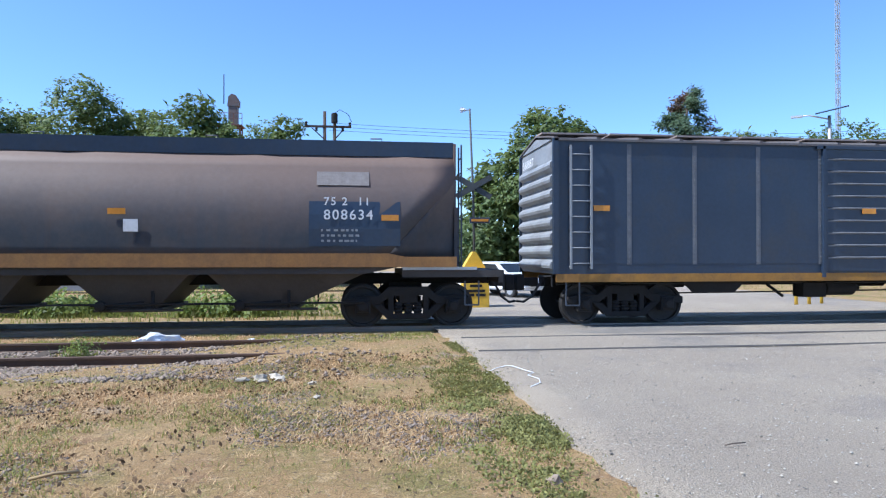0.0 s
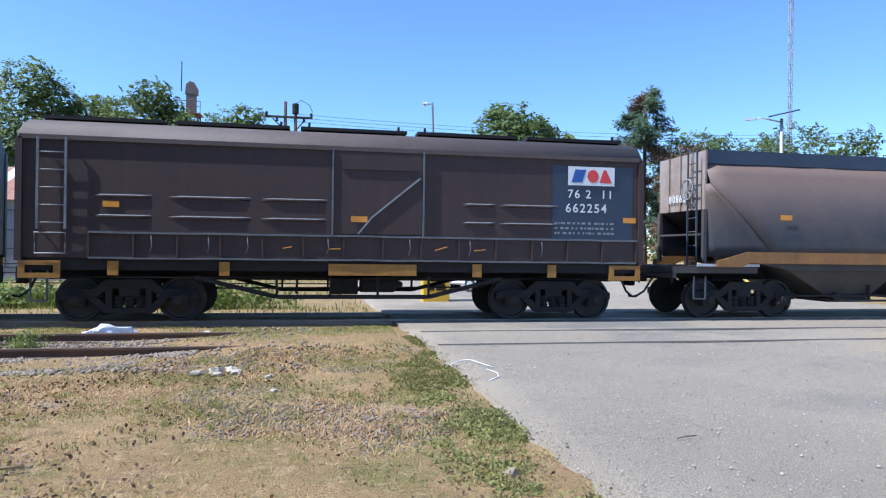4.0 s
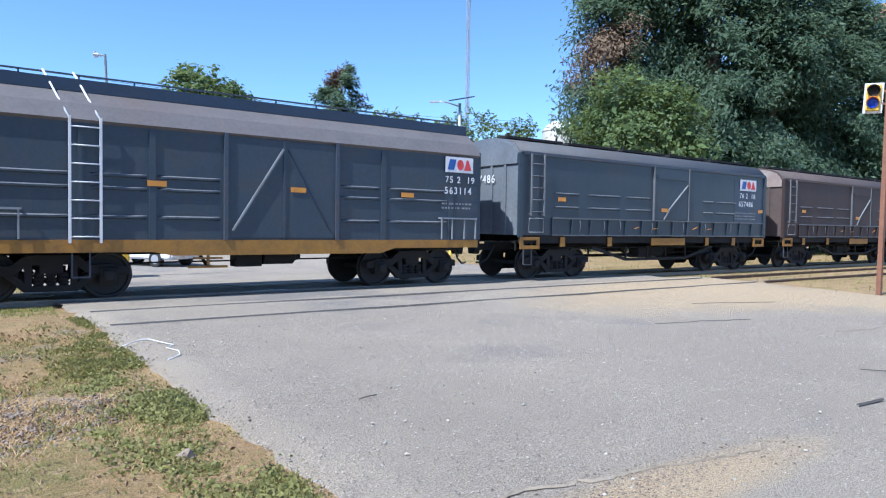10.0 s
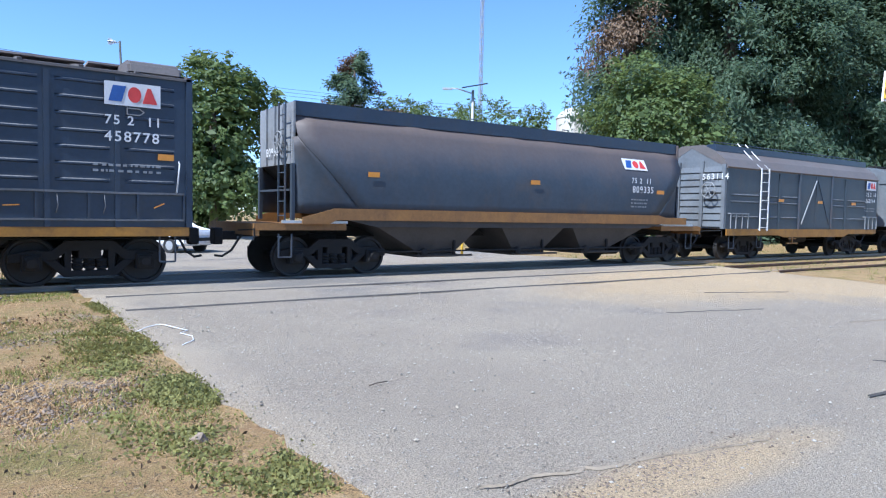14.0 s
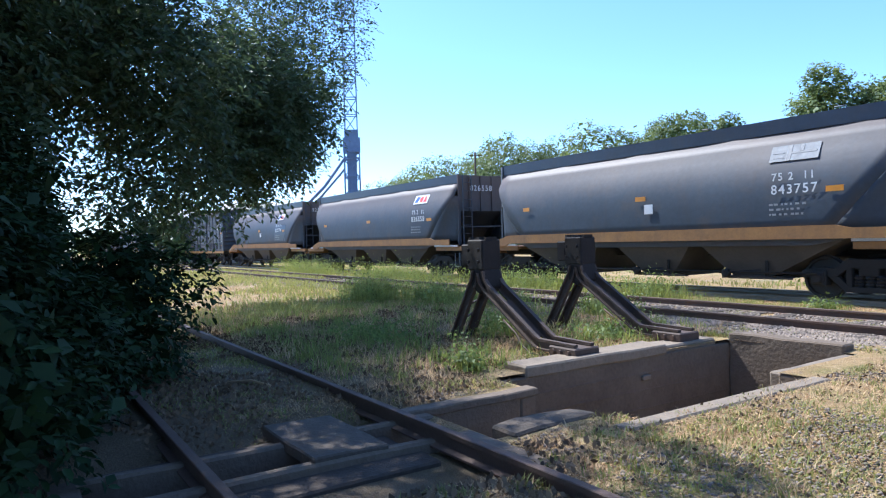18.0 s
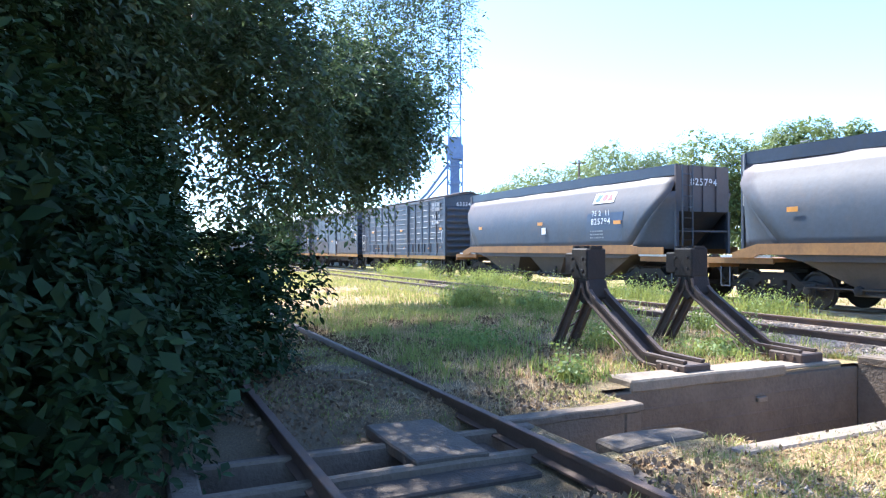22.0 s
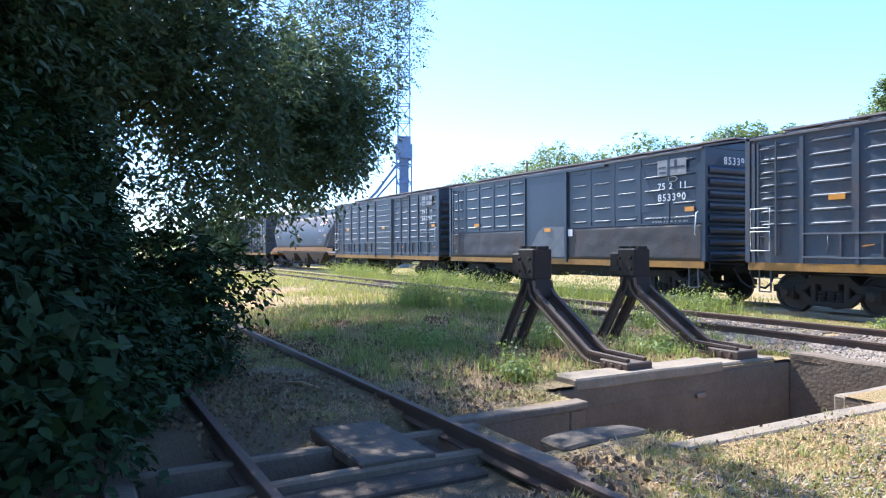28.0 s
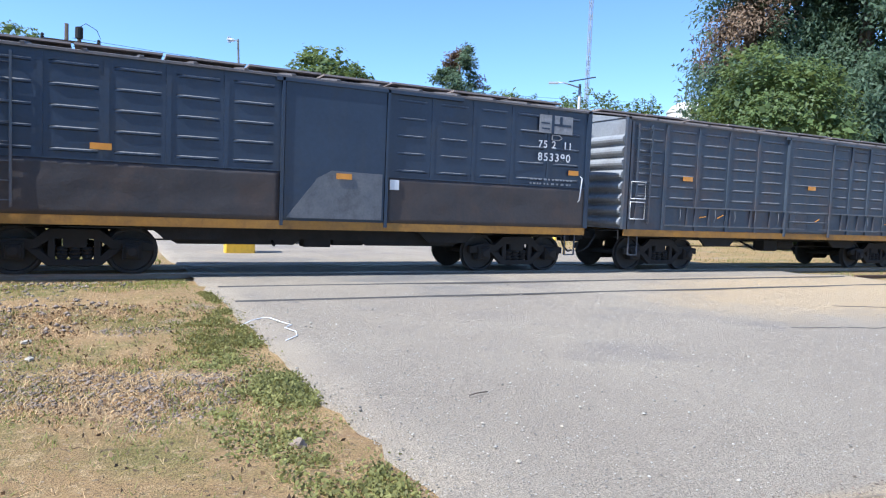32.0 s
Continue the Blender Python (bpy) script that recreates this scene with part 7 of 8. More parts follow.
def braced_van(u0, u1, number, label):
    w, L = wagon_root("box_wagon", label, u0, u1)
    h = L / 2
    z0, eave, ridge = 1.06, 3.3, 4.14
    d0, d1 = -0.87, 1.63
    side = "vangrey"
    for s in (-1, 1):
        y = s * HALF
        bm = B()
        box(bm, -h, h, min(y, y - s * 0.05), max(y, y - s * 0.05), z0, eave)
        sw = part("side_wall", bm, M[side], w, "blue grey steel side with pressed panels")
        for x in (-h + 2.25, -h + 3.5, d1 + 1.3, h - 0.9):
            bm = B()
            box(bm, x - 0.06, x + 0.06, min(y, y + s * 0.03), max(y, y + s * 0.03), z0, eave - 0.1)
            part("side_post", bm, M[side], sw)
        for a, b_ in ((-h + 0.2, -h + 2.1), (-h + 2.4, -h + 3.4), (-h + 3.6, d0 - 0.15), (d1 + 0.15, d1 + 1.2), (d1 + 1.4, h - 1.0)):
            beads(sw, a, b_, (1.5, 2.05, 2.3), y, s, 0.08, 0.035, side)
        bm = B()
        box(bm, d0, d1, min(y, y + s * 0.03), max(y, y + s * 0.03), z0 + 0.05, eave - 0.08)
        box(bm, (d0 + d1) / 2 - 0.03, (d0 + d1) / 2 + 0.03, min(y, y + s * 0.05), max(y, y + s * 0.05), z0 + 0.05, eave - 0.08)
        d = part("door", bm, M[side], w, "double door")
        bm = B()
        yy = y + s * 0.06
        bar(bm, (d0 + 0.1, yy, z0 + 0.2), (d0 + 1.22, yy, eave - 0.25), 0.04)
        part("brace", bm, M["grey"], d)
        bm = B()
        bar(bm, (d1 - 1.15, yy - s * 0.02, eave - 0.25), (d1 - 0.12, yy - s * 0.02, z0 + 0.2), 0.03)
        part("brace", bm, M["navy"], d)
        bm = B()
        for x in (d0 - 0.04, d1 + 0.04):
            box(bm, x - 0.04, x + 0.04, min(y, y + s * 0.07), max(y, y + s * 0.07), z0, eave)
        part("door_post", bm, M["slate"], w)
        bm = B()
        prism(bm, [(-h, 1.06), (h, 1.06), (h, 0.86), (h - 2.6, 0.86), (h - 3.0, 0.74), (-h + 3.9, 0.74), (-h + 3.5, 0.82), (-h, 0.82)], min(y, y + s * 0.04), max(y, y + s * 0.04), "y")
        part("side_sill", bm, M["yellow"], w, "orange yellow side sill")
    for a in (-h + 0.12, h - 1.25):
        bm = B()
        yy = -HALF - 0.1
        bar(bm, (a, yy, 1.62), (a + 1.15, yy, 1.62), 0.05, 0.04)
        for dx in (0.02, 0.35, 0.75, 1.12):
            bar(bm, (a + dx, yy, 1.62), (a + dx, yy, 1.08), 0.03)
        bar(bm, (a, yy, 1.62), (a, -HALF, 1.62), 0.04)
        bar(bm, (a + 1.15, yy, 1.62), (a + 1.15, -HALF, 1.62), 0.04)
        part("stake_rack", bm, M["grey"], w)
    for s in (-1, 1):
        x = s * h
        bm = B()
        box(bm, x - 0.03, x + 0.03, -HALF + 0.03, HALF - 0.03, z0, eave)
        prism(bm, [(-HALF, eave), (-1.28, eave + 0.3), (-0.93, eave + 0.57), (-0.45, ridge - 0.07), (0.45, ridge - 0.07), (0.93, eave + 0.57), (1.28, eave + 0.3), (HALF, eave)], x - 0.03, x + 0.03, "x")
        # Paler material on the sunward end: its sunlit look put into colour.
        ew = part("end_wall", bm, M["van_end_lit" if s < 0 else side], w, "boarded end wall")
        for yy in (-1.4, -0.5, 0.5, 1.4):
            bm = B()
            box(bm, min(x, x + s * 0.12), max(x, x + s * 0.12), yy - 0.07, yy + 0.07, z0, eave + 0.3 - abs(yy) * 0.15)
            part("end_post", bm, M["van_end_lit" if s < 0 else side], ew)
        for k in range(9):
            for a, b_ in ((-1.32, -0.58), (-0.42, 0.42), (0.58, 1.32)):
                bm = B()
                z = z0 + 0.05 + k * (eave - z0) / 9
                prism(bm, [(x + s * 0.03, z), (x + s * 0.09, z + 0.02), (x + s * 0.05, z + 0.22), (x + s * 0.03, z + 0.22)], a, b_, "y")
                part("end_board", bm, M["van_end_lit" if s < 0 else side], w)
    bm = B()
    prism(bm, [(-HALF - 0.06, eave), (-1.32, eave + 0.32), (-0.95, eave + 0.6), (-0.45, ridge), (0.45, ridge), (0.95, eave + 0.6), (1.32, eave + 0.32), (HALF + 0.06, eave), (HALF, eave - 0.05), (0, ridge - 0.1), (-HALF, eave - 0.05)], -h - 0.04, h + 0.04, "x")
    part("roof", bm, M["roof"], w, "pale sloping roof sheets")
    bm = B()
    box(bm, -h, h, -0.97, -0.6, eave + 0.6, eave + 0.84)
    part("roof_band", bm, M["navy"], w, "dark band below the roof ridge")
    bm = B()
    for k in range(12):
        x = -h + 0.3 + k * (L - 0.6) / 11
        bar(bm, (x, -0.7, ridge - 0.05), (x, -0.7, ridge + 0.12), 0.03)
    bar(bm, (-h + 0.1, -0.7, ridge + 0.12), (h - 0.1, -0.7, ridge + 0.12), 0.05, 0.03)
    part("running_board", bm, M["slate"], w)
    ladder(w, -h + 2.05, 1.0, eave + 0.05, 0.52, mat="white", label="white painted ladder")
    bm = B()
    for dx in (2.05, 2.57):
        tube(bm, [(-h + dx, -HALF - 0.09, eave), (-h + dx - 0.1, -HALF + 0.2, eave + 0.3), (-h + dx - 0.35, -0.75, ridge + 0.15)], 0.02, 6)
    part("roof_handrail", bm, M["white"], w)
    ex = h - 1.1
    emblem(w, ex, 2.82, 0.9, 0.4, -HALF - 0.05)
    lettering(w, "75 2  19", ex, 2.55, 0.17, -HALF - 0.04)
    lettering(w, number, ex - 0.02, 2.26, 0.18, -HALF - 0.04)
    stencil_bars(w, ex - 0.1, 1.98, 2, 0.95, -HALF - 0.035)
    lettering(w, number, -h - 0.14, 2.85, 0.22, -0.55, -90)
    for x in (-h + 3.4, d0 + 1.4, d1 + 1.8):
        reflector(w, x, 2.12, 0.36, 0.11, -HALF - 0.05)
    stirrup(w, -h + 0.3)
    stirrup(w, -h + 2.1)
    bm = B()
    xw = -h - 0.34
    tube(bm, [(xw, -0.95 + 0.28 * math.cos(a), 2.45 + 0.28 * math.sin(a)) for a in np.linspace(0, 2 * math.pi, 19)], 0.022, 6, False)
    for k in range(3):
        a = math.pi * k / 3
        bar(bm, (xw, -0.95 - 0.27 * math.cos(a), 2.45 - 0.27 * math.sin(a)), (xw, -0.95 + 0.27 * math.cos(a), 2.45 + 0.27 * math.sin(a)), 0.025)
    bar(bm, (xw, -0.95, 2.45), (-h, -0.95, 2.45), 0.04)
    part("brake_wheel", bm, M["grey"], w, "pale grey spoked brake wheel")
    bm = B()
    bar(bm, (-h + 4.6, -HALF + 0.02, 0.8), (-h + 4.6, -HALF + 0.02, 0.5), 0.05)
    bar(bm, (-h + 4.2, -HALF + 0.02, 0.5), (-h + 5.0, -HALF + 0.02, 0.5), 0.05)
    bar(bm, (-h + 4.3, -HALF + 0.02, 0.68), (-h + 4.9, -HALF + 0.02, 0.68), 0.04)
    part("release_lever", bm, M["yellow"], w, "yellow brake release lever")
    for x in (-h + 1.8, h - 1.8):
        bogie(w, x)
    couplers(w, -h, h)
    centre_gear(w, L)
    return w


ribbed_box(4.35, 17.8, "560887", "dark blue riveted box wagon with corrugated grey end", "navy", "navy", "grey", False, 4, True)
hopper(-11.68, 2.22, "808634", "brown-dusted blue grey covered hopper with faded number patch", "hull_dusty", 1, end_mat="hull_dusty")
arch_van(-26.40, -13.55, "662254", "dark brown arched-roof wagon with yellow sill pieces", "rustbrown", "roof_brown")
arch_van(-40.73, -27.88, "657486", "navy arched-roof wagon with braced sliding door", "vanblue", "van_end_lit", "76 2  18")
braced_van(-54.0, -42.28, "563114", "blue grey wagon with white ladder and braced doors")
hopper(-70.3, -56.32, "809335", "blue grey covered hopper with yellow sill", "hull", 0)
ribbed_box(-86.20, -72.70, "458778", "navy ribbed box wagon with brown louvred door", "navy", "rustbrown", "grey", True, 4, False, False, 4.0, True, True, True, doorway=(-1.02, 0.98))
hopper(-101.55, -88.25, "827420", "blue grey hopper with dusty upper sheets in sunlit tone", "hull", 1)
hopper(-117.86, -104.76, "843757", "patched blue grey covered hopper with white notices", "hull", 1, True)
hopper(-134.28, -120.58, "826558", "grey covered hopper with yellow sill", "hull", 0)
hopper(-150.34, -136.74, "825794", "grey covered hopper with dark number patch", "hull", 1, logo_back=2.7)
ribbed_box(-165.80, -152.40, "633347", "faded slate box wagon with white corrugated end", "slate", "slate", "grey", True, 5, worn=True)
ribbed_box(-180.40, -167.10, "853390", "battered dark box wagon with pale and dark patches", "navy", "navy", "navy", False, 5, worn=True, door_ribs=False, low_band="battered", doorway=(-1.1, 1.1))
ribbed_box(-194.80, -181.50, "632754", "slate box wagon with worn white emblem", "slate", "slate", "navy", True, 5, worn=True)
hopper(-209.70, -195.30, "", "pale dusty covered hopper far down the train", "hull", 0)
ribbed_box(-225.20, -211.80, "", "slate ribbed box wagon far down the train", "slate", "navy", "grey", True, 5)
ribbed_box(-240.20, -226.80, "", "navy ribbed box wagon far down the train", "navy", "slate", "grey", True, 5)
hopper(-256.70, -243.20, "", "grey covered hopper at the far end of the train", "hull", 0)


# ---- beyond the line: buildings, poles, signs ----
def shed():
    t = thing("shed", "long grey goods shed with rusty sheet roof", "shed", pose(0, 36, GROUND))
    x0, x1, dep, eave, ridge = -22.0, -8.6, 9.0, 3.75, 5.7
    bm = B()
    box(bm, x0, x1, 0, 0.15, -SINK, eave)
    box(bm, x0, x1, dep - 0.15, dep, -SINK, eave)
    for x in (x0, x1 - 0.15):
        prism(bm, [(0.15, -SINK), (dep - 0.15, -SINK), (dep - 0.15, eave), (dep / 2, ridge - 0.1), (0.15, eave)], x, x + 0.15, "x")
    part("wall", bm, M["grey"], t, "grey blue weathered wall sheets")
    n = 22
    for k in range(n):
        a, b_ = x0 - 0.3 + (x1 - x0 + 0.6) * k / n, x0 - 0.3 + (x1 - x0 + 0.6) * (k + 1) / n
        for y0, z0, y1, z1 in ((-0.4, eave - 0.1, dep / 2, ridge), (dep + 0.4, eave - 0.1, dep / 2, ridge)):
            bm = B()
            bar(bm, ((a + b_) / 2, y0, z0 + 0.01 * (k % 2)), ((a + b_) / 2, y1, z1 + 0.01 * (k % 2)), b_ - a + 0.02, 0.03)
            part("roof_sheet", bm, M["rusty_roof" if (k * 7) % 5 else "plaster"], t)
    for k in range(9):
        x = x0 + 0.8 + k * 1.5
        bm = B()
        for dx in (0, 0.62, 1.24):
            box(bm, x + dx, x + dx + 0.05, -0.05, 0.0, 0.4, 3.2)
        for z in (0.4, 1.3, 2.2, 3.15):
            box(bm, x, x + 1.29, -0.05, 0.0, z, z + 0.05)
        w = part("window", bm, M["slate"], t, "steel framed window")
        bm = B()
        box(bm, x + 0.05, x + 1.24, -0.02, -0.006, 0.45, 3.15)
        part("pane", bm, M["dusty_glass"], w)


M["rusty_roof"] = material("rusted roof sheet", (0.26, 0.11, 0.07), 0.8, other=(0.36, 0.18, 0.12), scale=1.2, dirt=(0.45, 0.4, 0.36), dirt_scale=0.8, fine=20)
M["dusty_glass"] = material("dusty window glass", (0.16, 0.18, 0.2), 0.3, other=(0.22, 0.24, 0.26), scale=1.5, fine=10)
M["car_white"] = material("white car paint", (0.72, 0.73, 0.74), 0.25, fine=80, bump=0)
M["yellow_paint"] = material("bright yellow paint", (0.7, 0.42, 0.03), 0.5, other=(0.8, 0.5, 0.05), scale=3, dirt=(0.3, 0.2, 0.06), dirt_scale=2, fine=30)
shed()


def lattice_tower(t, x, y, z0, z1, w, mat, step=1.4, thick=0.05):
    bm = B()
    c = [(x - w / 2, y - w / 2), (x + w / 2, y - w / 2), (x + w / 2, y + w / 2), (x - w / 2, y + w / 2)]
    for a, b_ in c:
        bar(bm, (a, b_, z0), (a, b_, z1), thick * 1.4)
    z, k = z0, 0
    while z < z1 - 0.01:
        zz = min(z + step, z1)
        for i in range(4):
            p, q = c[i], c[(i + 1) % 4]
            bar(bm, (*p, zz), (*q, zz), thick)
            bar(bm, (*(p if k % 2 else q), z), (*(q if k % 2 else p), zz), thick)
        z, k = zz, k + 1
    return part("lattice", bm, mat, t)


M["rust_grey"] = material("rust-streaked grey steel", (0.12, 0.1, 0.095), 0.75, other=(0.18, 0.14, 0.125), scale=2, dirt=(0.17, 0.08, 0.05), dirt_amount=0.6, dirt_scale=0.9, fine=20)
p = bear(9.7, 70)
t = thing("elevator_tower", "rusty grain elevator head above the trees", "tower", pose(p.x, p.y, GROUND))
lattice_tower(t, 0, 0, -SINK, 14.2, 1.5, M["rusty"], 1.6, 0.09)
bm = B()
box(bm, -0.4, 0.45, -0.45, 0.45, 14.3, 16.2)
prism(bm, [(-0.5, 16.2), (0.6, 16.2), (0.6, 16.8), (0.3, 17.3), (-0.1, 17.4), (-0.4, 17.1)], -0.5, 0.5, "y")
part("head_box", bm, M["rust_grey"], t, "rust-streaked grey elevator head")
bm = B()
box(bm, -1.6, 1.0, -1.0, 1.0, 14.2, 14.3)
for x in (-1.6, -0.7, 0.2, 1.0):
    bar(bm, (x, -1.0, 14.3), (x, -1.0, 15.4), 0.05)
bar(bm, (-1.6, -1.0, 15.4), (1.0, -1.0, 15.4), 0.05)
bar(bm, (-1.6, -1.0, 14.9), (1.0, -1.0, 14.9), 0.04)
part("platform", bm, M["rusty"], t)
bm = B()
tube(bm, [(0, -0.8, 14.0), (-1.8, -0.8, 11.6), (-3.6, -0.8, 9.6)], 0.22, 8)
tube(bm, [(0.6, -0.8, 13.0), (0.75, -0.8, 4.0)], 0.25, 8)
part("chute", bm, M["grey"], t)
bm = B()
tube(bm, [(-0.9, 0, 16.5), (-0.9, 0, 19.4)], 0.05, 6)
part("antenna", bm, M["iron"], t)
bm = B()
tube(bm, [(1.1, -1.0, 5.5), (1.1, -1.0, 10.6)], 0.45, 10)
part("cyclone", bm, M["brick"], t, "orange painted dust pipe")

p = bear(2.0, 48)
t = thing("power_pole", "twin concrete power pole with crossarm and insulators", "power pole", pose(p.x, p.y, GROUND))
for x in (-0.34, 0.34):
    bm = B()
    tube(bm, [(x, 0, -SINK), (x, 0, 11.6 - 0.1 * (x > 0))], [0.16, 0.11], 10)
    part("post", bm, M["timber"], t)
bm = B()
box(bm, -1.7, 1.5, -0.14, -0.02, 10.45, 10.6)
bar(bm, (-1.2, -0.1, 10.4), (-0.34, -0.1, 9.6), 0.07)
bar(bm, (1.0, -0.1, 10.4), (0.34, -0.1, 9.6), 0.07)
box(bm, -0.9, 1.7, -0.14, -0.02, 9.1, 9.22)
part("crossarm", bm, M["timber"], t)
for x in (-1.6, -0.9, 0.9, 1.4):
    bm = B()
    lathe(bm, [(0, 0.05), (0.06, 0.12), (0.12, 0.06), (0.18, 0.11), (0.26, 0.05)], (x, -0.08, 10.6 if abs(x) > 1.3 else 10.2), 8, "z")
    part("insulator", bm, M["iron"], t)
bm = B()
lathe(bm, [(0, 0.1), (0.05, 0.22), (0.7, 0.22), (0.75, 0.1)], (0.34, -0.3, 10.7), 10, "z")
tube(bm, [(0.34, -0.3, 11.4), (0.7, -0.2, 11.7), (1.3, -0.1, 11.4), (1.5, -0.1, 10.9)], 0.02, 5)
part("transformer", bm, M["iron"], t)

M["dark_pole"] = material("dark weathered pole paint", (0.05, 0.055, 0.05), 0.7, other=(0.085, 0.085, 0.078), scale=4, fine=30)
# crossing post with saltire boards, warning pedestal and waiting car beyond the rails
t = thing("crossing_post", "thin leaning crossing post with saltire boards", "crossing sign", pose(4.0, 22.6, GROUND))
bm = B()
tube(bm, [(0.06, 0, -SINK), (0.0, 0, 3.5), (-0.12, 0, 6.5)], [0.05, 0.04, 0.03], 8)
part("post", bm, M["dark_pole"], t)
for s in (-1, 1):
    bm = B()
    bar(bm, (-0.6, -0.07 - 0.02 * s, 3.85 - s * 0.34), (0.6, -0.07 - 0.02 * s, 3.85 + s * 0.34), 0.03, 0.19)
    part("saltire_board", bm, M["dark_pole"], t, "grey back of a saltire board")
bm = B()
box(bm, -0.14, 0.55, -0.1, -0.06, 2.62, 2.82)
part("sign_plate", bm, M["slate"], t)
bm = B()
box(bm, -0.08, 0.5, -0.115, -0.1, 2.68, 2.76)
part("sign_stripe", bm, M["orange"], t)
bm = B()
box(bm, -0.44, -0.34, -0.015, 0.015, 6.36, 6.54)
lathe(bm, [(-0.14, 0.02), (0.0, 0.06), (0.1, 0.03)], (-0.32, 0, 6.45), 8, "x")
bar(bm, (-0.45, 0, 6.45), (-0.1, 0, 6.45), 0.03)
part("weather_head", bm, M["white"], t)
bm = B()
prism(bm, [(-0.36, 1.05), (0.36, 1.05), (0.36, 1.16), (0.04, 1.66), (-0.05, 1.66), (-0.36, 1.16)], -0.25, 0.2, "y")
part("bracket", bm, M["yellow_paint"], t, "yellow painted gusset bracket")

t = thing("pedestal", "yellow painted warning pedestal beside the road", "pedestal", pose(3.98, 22.2, GROUND - SINK))
bm = B()
box(bm, -0.45, 0.45, -0.22, 0.22, 0, 1.3)
bmesh.ops.bevel(bm, geom=bm.edges[:], offset=0.03, segments=1, affect="EDGES")
part("block", bm, M["yellow_paint"], t)
bm = B()
for z, a, b_ in ((0.72, -0.2, 0.2), (0.42, -0.3, -0.06), (0.42, 0.0, 0.32), (0.55, -0.3, 0.3)):
    box(bm, a, b_, -0.23, -0.22, z, z + 0.09)
tagged(part("painted_bars", bm, M["iron"], t, "dark sprayed scrawl"), "dark sprayed scrawl", kind="stuff")


def car(at, turn):
    t = thing("car", "small white car waiting beyond the crossing", "car", pose(at[0], at[1], -0.03 - SINK, 0, 0, turn))
    bm = B()
    side = [(-2.0, 0.32), (-2.05, 0.62), (-1.95, 0.86), (-1.0, 0.96), (-0.45, 1.4), (0.9, 1.44), (1.75, 1.05), (2.0, 0.95), (2.05, 0.4), (1.9, 0.28), (-1.85, 0.26)]
    prism(bm, side, -0.82, 0.82, "y")
    bmesh.ops.bevel(bm, geom=bm.edges[:], offset=0.07, segments=2, affect="EDGES")
    body = part("body", bm, M["car_white"], t)
    bm = B()
    prism(bm, [(-0.97, 0.99), (-0.5, 1.36), (-0.46, 1.36), (-0.92, 0.99)], -0.68, 0.68, "y")
    part("windscreen", bm, M["glass"], body)
    for s in (-1, 1):
        bm = B()
        prism(bm, [(-0.75, 0.98), (-0.38, 1.34), (0.85, 1.37), (1.4, 1.05)], s * 0.8, s * 0.835, "y")
        part("side_window", bm, M["glass"], body)
        bm = B()
        lathe(bm, [(0, 0.11), (0.05, 0.09)], (-2.06, s * 0.58, 0.7), 10, "x")
        part("headlight", bm, M["glass"], body)
        for x in (-1.25, 1.25):
            bm = B()
            lathe(bm, [(s * 0.66, 0.3), (s * 0.68, 0.31), (s * 0.84, 0.31), (s * 0.86, 0.28), (s * 0.86, 0.19), (s * 0.83, 0.17)], (x, 0, 0.28), 18, "y")
            wh = part("wheel", bm, M["rubber"], t)
            bm = B()
            lathe(bm, [(s * 0.8, 0.19), (s * 0.85, 0.18), (s * 0.86, 0.05)], (x, 0, 0.28), 12, "y")
            part("rim", bm, M["metal_light"], wh)
    bm = B()
    box(bm, -2.1, -2.04, -0.45, 0.45, 0.45, 0.58)
    part("grille", bm, M["rubber"], body)
    bm = B()
    box(bm, -2.115, -2.1, -0.2, 0.2, 0.36, 0.45)
    part("plate", bm, M["white"], body)


car((6.35, 28.6), 122)

for x, y in ((15.1, 21.6), (15.8, 21.9), (16.5, 22.2)):
    t = thing("bollard", "yellow steel bollard beside the road", "bollard", pose(x, y, GROUND - SINK), "roadside bollards")
    bm = B()
    tube(bm, [(0, 0, 0), (0, 0, 0.95)], 0.06, 10)
    part("post", bm, M["yellow_paint"], t)
    bm = B()
    lathe(bm, [(0.95, 0.06), (0.97, 0.07), (1.0, 0.03)], (0, 0, 0), 10, "z")
    part("cap", bm, M["iron"], t)

t = thing("pipe_fence", "low dark pipe fence in the grass beyond the line", "fence", pose(0, 25.5, GROUND - SINK))
bm = B()
tube(bm, [(0, 0, 0), (0, 0, 1.15)], 0.035, 7)
me = mesh_of("post", bm, M["iron"])
for k in range(11):
    part("post", me, None, t, at=pose(-22 + 2.3 * k, 0, 0))
for z in (0.45, 0.8, 1.1):
    bm = B()
    tube(bm, [(-22, 0, z), (1.0, 0, z)], 0.025, 6)
    part("rail", bm, M["iron"], t)

# road signal
t = thing("road_signal", "rusty leaning signal post with amber and blue lenses", "signal", pose(18.055, 7.06, GROUND))
bm = B()
bar(bm, (0, 0, 0), (0.31, 0.05, 5.12), 0.1, 0.1)
part("post", bm, M["rusty"], t)
case = new("lamp_case")
case.parent = t
case.matrix_basis = pose(0.16, 0.33, 4.74, 0, 3, -69)
bm = B()
box(bm, -0.2, 0.2, -0.03, 0.03, -0.36, 0.36)
part("backboard", bm, M["white"], case, "white edged backboard")
bm = B()
box(bm, -0.155, 0.155, -0.12, -0.03, -0.31, 0.31)
bmesh.ops.bevel(bm, geom=bm.edges[:], offset=0.02, segments=1, affect="EDGES")
part("lamp_box", bm, M["yellow_paint"], case, "amber painted lamp box")
